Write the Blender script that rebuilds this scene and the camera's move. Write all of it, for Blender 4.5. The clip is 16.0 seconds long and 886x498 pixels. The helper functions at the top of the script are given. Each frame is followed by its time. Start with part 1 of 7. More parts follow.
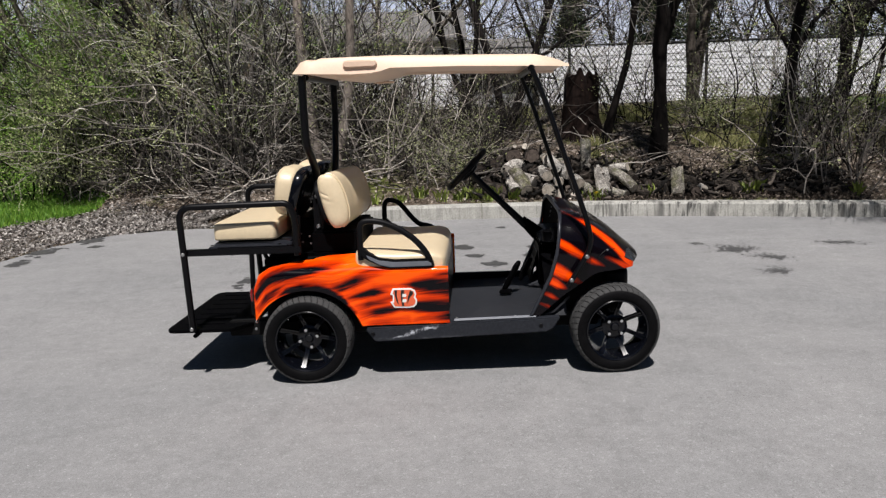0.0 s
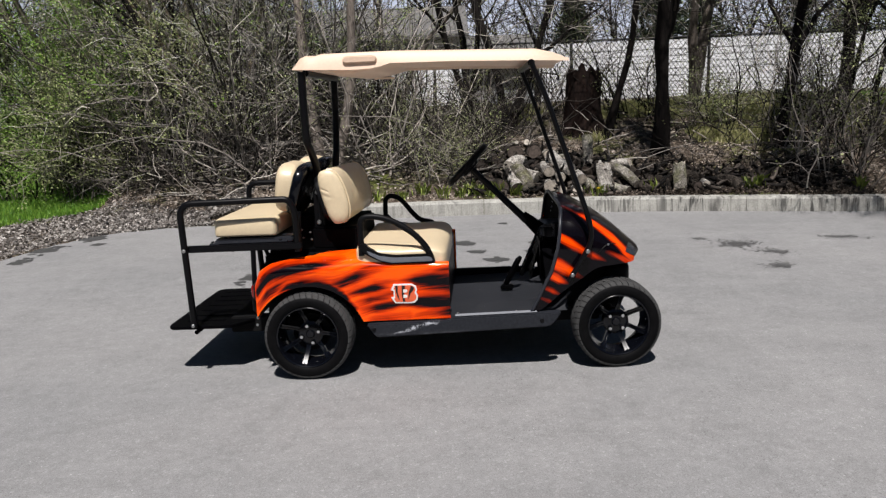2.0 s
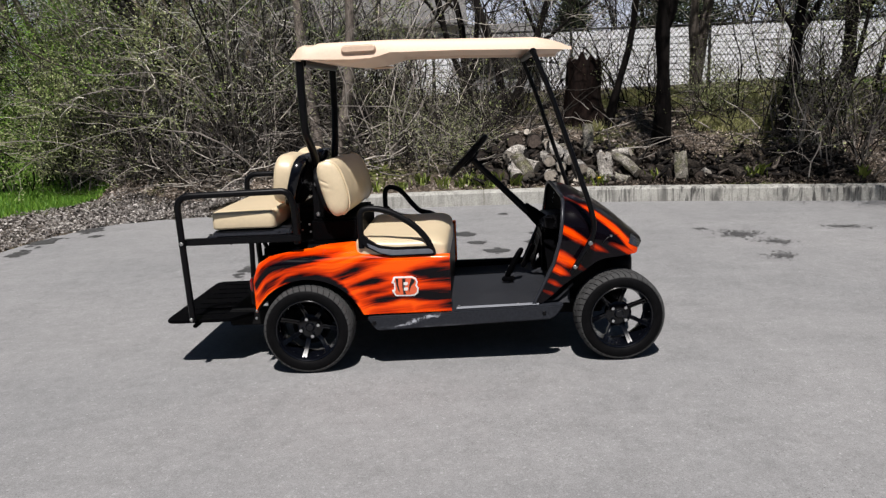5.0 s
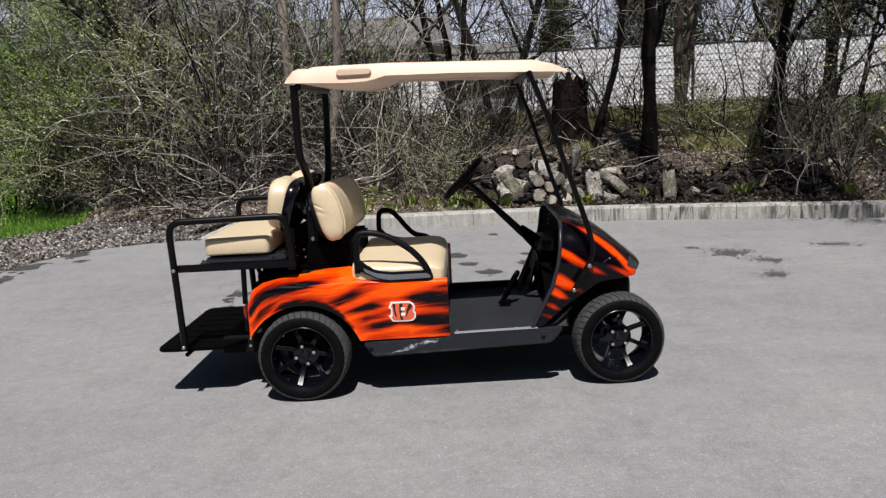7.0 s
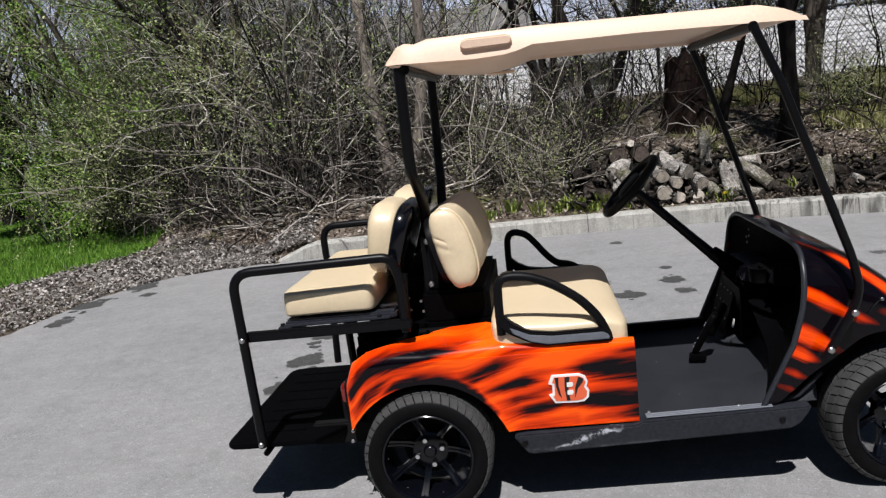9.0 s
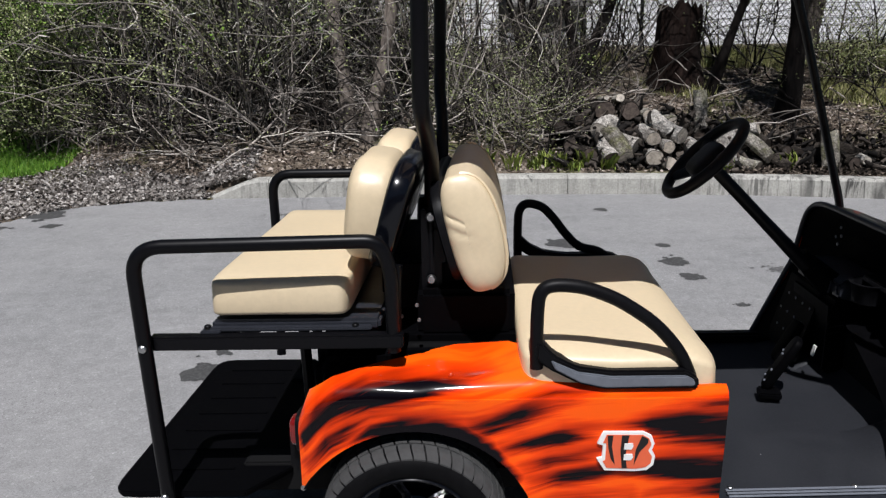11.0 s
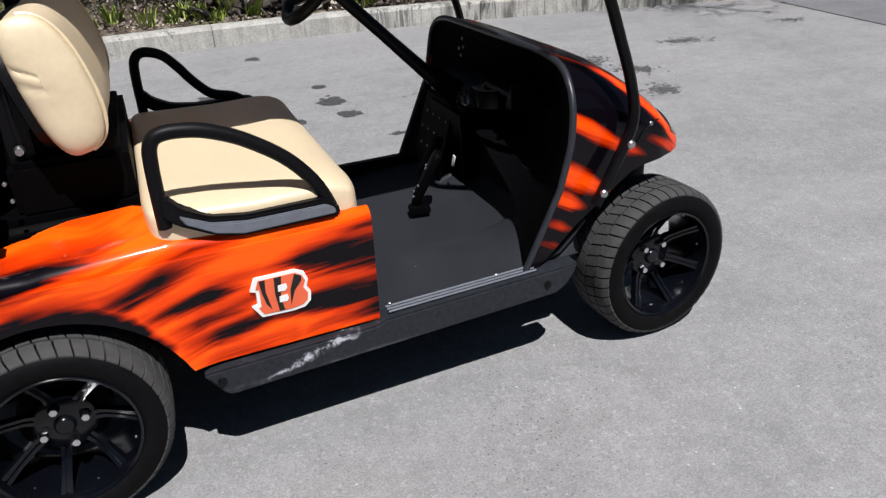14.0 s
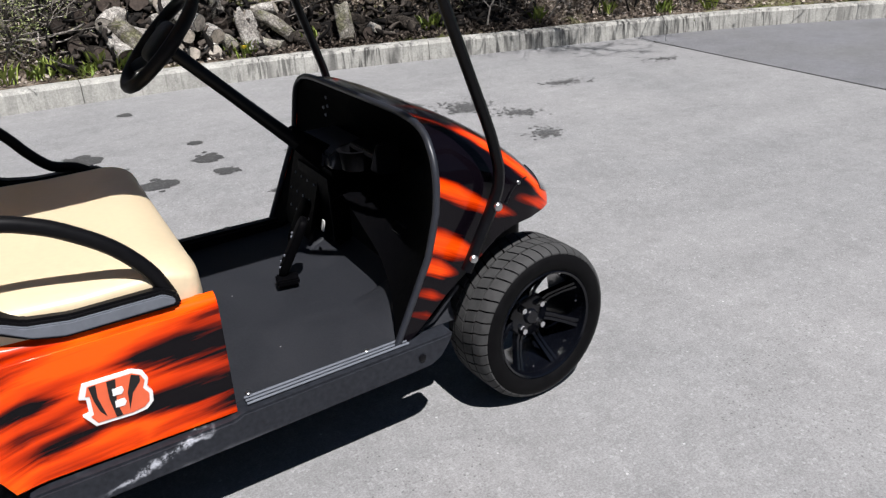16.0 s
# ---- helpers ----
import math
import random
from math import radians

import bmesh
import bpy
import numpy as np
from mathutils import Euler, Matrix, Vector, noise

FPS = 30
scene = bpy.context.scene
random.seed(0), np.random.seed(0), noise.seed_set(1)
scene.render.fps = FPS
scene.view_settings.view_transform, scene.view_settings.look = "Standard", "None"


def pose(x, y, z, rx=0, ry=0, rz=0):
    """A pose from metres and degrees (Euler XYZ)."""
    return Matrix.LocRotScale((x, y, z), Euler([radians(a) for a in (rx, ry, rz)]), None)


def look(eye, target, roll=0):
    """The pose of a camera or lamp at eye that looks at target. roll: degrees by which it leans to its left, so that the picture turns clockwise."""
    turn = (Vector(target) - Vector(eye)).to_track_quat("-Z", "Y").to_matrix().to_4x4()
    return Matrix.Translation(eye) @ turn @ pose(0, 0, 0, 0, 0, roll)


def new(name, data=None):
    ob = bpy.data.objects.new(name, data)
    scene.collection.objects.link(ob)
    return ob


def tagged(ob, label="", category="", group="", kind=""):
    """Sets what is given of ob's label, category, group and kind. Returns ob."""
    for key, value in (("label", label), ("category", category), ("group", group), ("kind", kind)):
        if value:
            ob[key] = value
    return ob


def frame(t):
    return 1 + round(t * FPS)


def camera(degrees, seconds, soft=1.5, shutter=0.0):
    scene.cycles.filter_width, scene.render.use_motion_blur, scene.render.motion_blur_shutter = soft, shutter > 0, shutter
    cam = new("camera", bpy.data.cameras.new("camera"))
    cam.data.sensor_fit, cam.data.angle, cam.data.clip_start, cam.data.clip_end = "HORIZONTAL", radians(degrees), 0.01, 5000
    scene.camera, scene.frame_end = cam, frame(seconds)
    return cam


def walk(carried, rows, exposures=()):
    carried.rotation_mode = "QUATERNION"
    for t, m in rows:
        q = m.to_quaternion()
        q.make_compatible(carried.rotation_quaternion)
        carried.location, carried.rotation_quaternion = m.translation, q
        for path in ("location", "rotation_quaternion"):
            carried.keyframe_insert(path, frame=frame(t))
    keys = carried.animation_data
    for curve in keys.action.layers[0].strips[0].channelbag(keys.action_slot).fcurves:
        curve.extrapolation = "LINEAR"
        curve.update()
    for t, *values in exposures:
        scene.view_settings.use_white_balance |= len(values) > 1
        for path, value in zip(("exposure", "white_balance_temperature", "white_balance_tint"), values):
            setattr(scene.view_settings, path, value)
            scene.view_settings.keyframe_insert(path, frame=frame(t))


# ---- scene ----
cam = camera(60.0, 16.0, 1.3)
PATH = [
    (0, (0.765, -3.983, 1.449), (0.754, -2.016, 1.084), -2.0),
    (0.5, (0.768, -3.988, 1.442), (0.753, -2.022, 1.074), -2.1),
    (1, (0.774, -3.99, 1.444), (0.757, -2.024, 1.077), -2.1),
    (1.5, (0.776, -3.991, 1.44), (0.762, -2.025, 1.07), -2.2),
    (2, (0.779, -3.983, 1.439), (0.759, -2.018, 1.067), -2.3),
    (2.5, (0.784, -3.967, 1.448), (0.78, -2.001, 1.077), -3.2),
    (3, (0.785, -3.953, 1.439), (0.767, -1.991, 1.047), -2.7),
    (3.5, (0.782, -3.931, 1.444), (0.777, -1.97, 1.051), -2.5),
    (4, (0.778, -3.93, 1.442), (0.756, -1.97, 1.042), -2.5),
    (6.5, (0.73, -3.934, 1.456), (0.736, -1.971, 1.076), -2.5),
    (7, (0.702, -3.876, 1.465), (0.727, -1.908, 1.112), -2.8),
    (7.5, (0.674, -3.724, 1.454), (0.645, -1.757, 1.094), -5.7),
    (8, (0.656, -3.383, 1.445), (0.447, -1.422, 1.115), -5.2),
    (8.5, (0.485, -3.006, 1.434), (0.275, -1.033, 1.183), -4.7),
    (8.7, (0.427, -2.854, 1.459), (0.244, -0.887, 1.151), -6.1),
    (10.8, (0.098, -1.695, 1.437), (0.104, 0.256, 1.0), -2.4),
    (11, (0.094, -1.693, 1.412), (0.081, 0.242, 0.904), -0.8),
    (11.1, (0.098, -1.683, 1.389), (0.075, 0.234, 0.821), 0.4),
    (11.4, (0.104, -1.663, 1.368), (0.084, 0.178, 0.589), 1.0),
    (11.5, (0.084, -1.669, 1.326), (0.072, 0.154, 0.504), 1.9),
    (12, (0.081, -1.664, 1.24), (0.081, 0.019, 0.16), 3.9),
    (12.5, (0.107, -1.63, 1.244), (0.209, 0.067, 0.191), 2.1),
    (13, (0.149, -1.643, 1.312), (0.419, 0.084, 0.341), 0.7),
    (13.5, (0.192, -1.638, 1.305), (0.648, 0.048, 0.33), -0.7),
    (14, (0.249, -1.623, 1.321), (0.96, 0.029, 0.445), -3.2),
    (14.5, (0.288, -1.624, 1.336), (1.174, -0.012, 0.55), -3.1),
    (15, (0.308, -1.638, 1.353), (1.268, -0.049, 0.609), -2.8),
    (15.5, (0.323, -1.647, 1.367), (1.312, -0.074, 0.629), -3.0),
    (16, (0.423, -1.541, 1.345), (1.364, 0.032, 0.545), -3.4),
]
walk(cam, [(t, look(eye, target, roll)) for t, eye, target, roll in PATH],
     exposures=((0, 0.2, 6500, 10), (7.5, 0.2, 6450, 10), (8.7, 0.22, 6350, 10), (11, 0.12, 6180, 10), (11.6, 0.1, 6240, 10), (12.0, 0.21, 6280, 10), (12.5, 0.32, 6280, 10), (13, 0.4, 6280, 10), (14, 0.36, 6280, 10), (14.8, 0.43, 6280, 10), (15.5, 0.5, 6290, 10), (16.0, 0.52, 6290, 10)))

# ---------------------------------------------------------------- light
SUN_ELEV, SUN_DIR = 60.0, (0.02, 0.55, -1.0)
world = bpy.data.worlds.new("sky")
scene.world = world
world.use_nodes = True
wn = world.node_tree.nodes
sky = wn.new("ShaderNodeTexSky")
sky.sky_type = "NISHITA"
sky.sun_disc = False
sky.sun_elevation, sky.sun_rotation = radians(SUN_ELEV), radians(180)
sky.air_density, sky.dust_density, sky.altitude = 1.0, 0.15, 500
wn["Background"].inputs["Strength"].default_value = 0.025
world.node_tree.links.new(sky.outputs["Color"], wn["Background"].inputs["Color"])
sun = new("sun", bpy.data.lights.new("sun", "SUN"))
sun.data.energy, sun.data.angle, sun.data.color = 5.0, radians(0.5), (1.0, 0.958, 0.93)
sun.matrix_world = look((0, 0, 20), tuple(Vector((0, 0, 20)) + Vector(SUN_DIR)))

# ---------------------------------------------------------------- materials
class Mat:
    """A small node builder round one principled material."""

    def __init__(self, name, rough=0.6, metal=0.0, coat=0.0, spec=0.5):
        self.m = bpy.data.materials.new(name)
        self.m.use_nodes = True
        self.t = self.m.node_tree
        self.b = self.t.nodes["Principled BSDF"]
        self.b.inputs["Roughness"].default_value = rough
        self.b.inputs["Metallic"].default_value = metal
        self.b.inputs["Coat Weight"].default_value = coat
        self.b.inputs["Coat Roughness"].default_value = 0.06
        self.b.inputs["Specular IOR Level"].default_value = spec
        self.co = self.t.nodes.new("ShaderNodeTexCoord").outputs["Object"]

    def link(self, a, b):
        self.t.links.new(a, b)

    def mapping(self, scale=(1, 1, 1), rot=(0, 0, 0), loc=(0, 0, 0), src=None):
        n = self.t.nodes.new("ShaderNodeMapping")
        n.inputs["Scale"].default_value = scale
        n.inputs["Rotation"].default_value = [radians(a) for a in rot]
        n.inputs["Location"].default_value = loc
        self.link(src or self.co, n.inputs["Vector"])
        return n.outputs["Vector"]

    def noise(self, scale, detail=4, rough=0.55, dist=0.0, src=None):
        n = self.t.nodes.new("ShaderNodeTexNoise")
        n.inputs["Scale"].default_value = scale
        n.inputs["Detail"].default_value = detail
        n.inputs["Roughness"].default_value = rough
        n.inputs["Distortion"].default_value = dist
        self.link(src or self.co, n.inputs["Vector"])
        return n.outputs["Fac"]

    def voronoi(self, scale, feature="F1", src=None, out="Distance"):
        n = self.t.nodes.new("ShaderNodeTexVoronoi")
        n.feature = feature
        n.inputs["Scale"].default_value = scale
        self.link(src or self.co, n.inputs["Vector"])
        return n.outputs[out]

    def ramp(self, fac, stops):
        n = self.t.nodes.new("ShaderNodeValToRGB")
        e = n.color_ramp.elements
        while len(e) < len(stops):
            e.new(0.5)
        for el, (p, c) in zip(e, stops):
            el.position = p
            el.color = (*c, 1) if isinstance(c, (tuple, list)) else (c, c, c, 1)
        self.link(fac, n.inputs["Fac"])
        return n.outputs["Color"]

    def mix(self, a, b, fac=0.5, mode="MIX"):
        n = self.t.nodes.new("ShaderNodeMix")
        n.data_type, n.blend_type = "RGBA", mode
        for s, v in ((n.inputs[0], fac), (n.inputs[6], a), (n.inputs[7], b)):
            if isinstance(v, (int, float)):
                s.default_value = v if s.type == "VALUE" else (v, v, v, 1)
            elif isinstance(v, (tuple, list)):
                s.default_value = (*v, 1)
            else:
                self.link(v, s)
        return n.outputs[2]

    def math(self, op, a, b=0.0):
        n = self.t.nodes.new("ShaderNodeMath")
        n.operation = op
        for s, v in zip(n.inputs, (a, b)):
            if isinstance(v, (int, float)):
                s.default_value = v
            else:
                self.link(v, s)
        return n.outputs[0]

    def axis(self, k, src=None):
        n = self.t.nodes.new("ShaderNodeSeparateXYZ")
        self.link(src or self.co, n.inputs[0])
        return n.outputs[k]

    def random(self):
        return self.t.nodes.new("ShaderNodeObjectInfo").outputs["Random"]

    def island(self):
        return self.t.nodes.new("ShaderNodeNewGeometry").outputs["Random Per Island"]

    def color(self, c):
        if isinstance(c, (tuple, list)):
            self.b.inputs["Base Color"].default_value = (*c, 1)
        else:
            self.link(c, self.b.inputs["Base Color"])
        return self

    def roughness(self, fac, lo, hi):
        n = self.t.nodes.new("ShaderNodeMapRange")
        n.inputs["To Min"].default_value, n.inputs["To Max"].default_value = lo, hi
        self.link(fac, n.inputs["Value"])
        self.link(n.outputs["Result"], self.b.inputs["Roughness"])
        return self

    def bump(self, height, strength=0.3, dist=0.01):
        n = self.t.nodes.new("ShaderNodeBump")
        n.inputs["Strength"].default_value, n.inputs["Distance"].default_value = strength, dist
        self.link(height, n.inputs["Height"])
        self.link(n.outputs["Normal"], self.b.inputs["Normal"])
        return self


def asphalt_mat(name, base, warm):
    m = Mat(name, 0.85, spec=0.35)
    grit = m.noise(160, 3, 0.7)
    stone = m.voronoi(95, out="Color")
    broad = m.noise(0.55, 5, 0.6)
    mid = m.noise(3.2, 4, 0.6)
    b = base
    col = m.ramp(grit, [(0.27, b * 0.7), (0.5, b), (0.74, b * 1.32)])
    sp = m.ramp(stone, [(0.0, 0.72), (0.75, 1.0), (0.97, 1.55)])
    col = m.mix(col, sp, 0.42, "MULTIPLY")
    fleck = m.math("MULTIPLY", m.ramp(m.voronoi(38), [(0.1, 1.0), (0.17, 0.0)]), m.ramp(m.voronoi(38, out="Color"), [(0.8, 0.0), (0.9, 0.7)]))
    col = m.mix(col, (min(1.0, b * 2.3),) * 3, fleck)
    col = m.mix(col, m.ramp(broad, [(0.3, (0.86, 0.86, 0.87)), (0.7, warm)]), 0.9, "MULTIPLY")
    col = m.mix(col, m.ramp(mid, [(0.28, 0.89), (0.5, 1.0), (0.72, 1.06)]), 0.9, "MULTIPLY")
    col = m.mix(col, m.ramp(m.noise(14, 5, 0.7), [(0.3, 0.86), (0.7, 1.1)]), 0.85, "MULTIPLY")
    drag = m.noise(1.0, 5, 0.65, 0.3, m.mapping((0.5, 4.5, 1), (0, 0, 24)))
    col = m.mix(col, m.ramp(drag, [(0.32, 0.93), (0.66, 1.03)]), 0.85, "MULTIPLY")
    pit = m.ramp(m.voronoi(55), [(0.1, 0.0), (0.22, 1.0)])
    pitted = m.ramp(m.noise(1.3, 5, 0.7), [(0.48, 0.0), (0.62, 0.75)])
    col = m.mix(col, m.mix(1.0, m.mix(pit, 1.0, 0.35), pitted), 1.0, "MULTIPLY")
    m.color(col).bump(m.mix(grit, stone, 0.5), 0.45, 0.004)
    return m.m


ASPHALT = asphalt_mat("asphalt_worn", 0.262, (1.07, 1.055, 1.055))
ASPHALT_NEW = asphalt_mat("asphalt_dark", 0.175, (1.0, 1.01, 1.1))


def damp_mat(name="asphalt_damp", k=1.0):
    m = Mat(name, 0.6, spec=0.4)
    m.color(m.ramp(m.noise(60, 4, 0.8), [(0.36, 0.038 * k), (0.55, 0.065 * k), (0.68, 0.13 * k)]))
    return m.m


def crack_mat():
    m = Mat("tar", 0.8)
    m.color(m.ramp(m.noise(40, 3), [(0.3, 0.03), (0.7, 0.07)]))
    return m.m


def concrete_mat():
    m = Mat("kerb_concrete", 0.9, spec=0.3)
    fine = m.noise(1.0, 4, 0.65, 0.5, m.mapping((26, 26, 2.2)))
    wide = m.noise(1.0, 3, 0.6, 0.6, m.mapping((6, 6, 0.9)))
    where = m.ramp(m.noise(1.0, 3, 0.6, 0.0, m.mapping((0.8, 0.8, 0.1))), [(0.48, 1.0), (0.68, 0.15)])
    far = m.ramp(m.math("MULTIPLY", m.axis(0), 0.1), [(0.12, 0.35), (0.36, 1.0)])
    pale = m.ramp(m.noise(60, 4, 0.7), [(0.3, (0.32, 0.315, 0.285)), (0.7, (0.5, 0.49, 0.455))])
    pale = m.mix(pale, m.ramp(m.noise(7, 4, 0.6), [(0.3, 0.72), (0.7, 1.1)]), 0.8, "MULTIPLY")
    # dark upright streaks in patches, denser towards greater x
    upright_streaks = m.math("MULTIPLY", m.math("MULTIPLY", m.math("MAXIMUM", m.ramp(fine, [(0.5, 0.0), (0.62, 0.9)]), m.ramp(wide, [(0.54, 0.0), (0.64, 0.75)])), where), far)
    m.color(m.mix(pale, (0.05, 0.048, 0.046), upright_streaks)).bump(m.noise(45, 4, 0.7), 0.5, 0.006)
    return m.m


def soil_mat():
    """Leaf litter, with grass where the lawns lie."""
    m = Mat("woodland_soil", 0.95, spec=0.2)
    n = m.noise(9, 6, 0.7)
    lit = m.ramp(n, [(0.25, (0.02, 0.015, 0.011)), (0.5, (0.12, 0.095, 0.072)), (0.72, (0.32, 0.28, 0.23))])
    lit = m.mix(lit, m.ramp(m.voronoi(26, out="Color"), [(0.1, 0.55), (0.9, 1.35)]), 0.7, "MULTIPLY")
    moss = m.ramp(m.noise(0.8, 4, 0.65), [(0.5, 0.0), (0.64, 1.0)])
    lit = m.mix(lit, m.ramp(n, [(0.3, (0.05, 0.06, 0.016)), (0.7, (0.19, 0.21, 0.06))]), moss)
    m.color(lit).bump(m.noise(22, 5, 0.75), 0.9, 0.03)
    return m.m


def grass_ground_mat():
    m = Mat("lawn_turf", 0.95, spec=0.2)
    m.color(m.ramp(m.noise(14, 5, 0.7), [(0.3, (0.035, 0.075, 0.012)), (0.7, (0.1, 0.17, 0.03))])).bump(m.noise(60, 3), 0.8, 0.02)
    return m.m


def leaf_mat(name, a, b, c, rough=0.55):
    m = Mat(name, rough, spec=0.3)
    m.color(m.ramp(m.island(), [(0.0, a), (0.5, b), (1.0, c)]))
    m.b.inputs["Subsurface Weight"].default_value = 0.0
    m.b.inputs["Transmission Weight"].default_value = 0.0
    return m.m


def bark_mat(name, dark, light, scale=1.0):
    m = Mat(name, 0.92, spec=0.2)
    run = m.mapping((14 * scale, 14 * scale, 3.0 * scale))
    r = m.noise(2.0, 6, 0.7, 0.6, run)
    col = m.ramp(r, [(0.32, dark), (0.66, light)])
    col = m.mix(col, m.ramp(m.noise(1.6, 3), [(0.3, 0.7), (0.7, 1.15)]), 0.8, "MULTIPLY")
    m.color(col).bump(r, 0.8, 0.012)
    return m.m


def twig_mat(name, a, b):
    m = Mat(name, 0.85, spec=0.25)
    col = m.ramp(m.island(), [(0.0, tuple(v * 0.5 for v in a)), (0.42, a), (0.8, b), (1.0, tuple(min(1, v * 1.8) for v in b))])
    m.color(m.mix(col, m.ramp(m.noise(7, 3), [(0.3, 0.7), (0.7, 1.2)]), 0.8, "MULTIPLY"))
    return m.m


def cut_wood_mat(name, dark, light):
    """A weathered sawn end with faint rings and radial checks."""
    m = Mat(name, 0.9, spec=0.2)
    n = m.noise(24, 5, 0.65)
    col = m.mix(dark, light, m.random())
    col = m.mix(col, m.ramp(n, [(0.3, 0.45), (0.5, 0.9), (0.7, 1.25)]), 0.95, "MULTIPLY")
    crack = m.voronoi(26, "DISTANCE_TO_EDGE")
    m.color(m.mix(col, m.ramp(crack, [(0.0, 0.4), (0.05, 1.0)]), 0.6, "MULTIPLY")).bump(n, 0.6, 0.006)
    return m.m


def log_bark_mat(name, dark, light, moss=0.0):
    m = Mat(name, 0.95, spec=0.15)
    r = m.noise(1.6, 6, 0.75, 0.8, m.mapping((22, 5, 22)))
    flake = m.voronoi(1.0, "DISTANCE_TO_EDGE", m.mapping((34, 9, 34)))
    bare = m.ramp(m.noise(7, 4, 0.7), [(0.46, 0.0), (0.56, 1.0)])
    base = m.mix(dark, light, m.mix(m.random(), bare, 0.55))
    if moss:
        base = m.mix(base, (0.16, 0.17, 0.05), m.math("MULTIPLY", m.ramp(m.noise(9, 4, 0.7), [(0.48, 0.0), (0.6, 1.0)]), moss))
    col = m.mix(base, m.ramp(r, [(0.3, 0.3), (0.62, 1.2)]), 1.0, "MULTIPLY")
    col = m.mix(col, m.ramp(flake, [(0.0, 0.3), (0.14, 1.0)]), 0.7, "MULTIPLY")
    m.color(col).bump(m.mix(r, flake, 0.4), 1.0, 0.03)
    return m.m


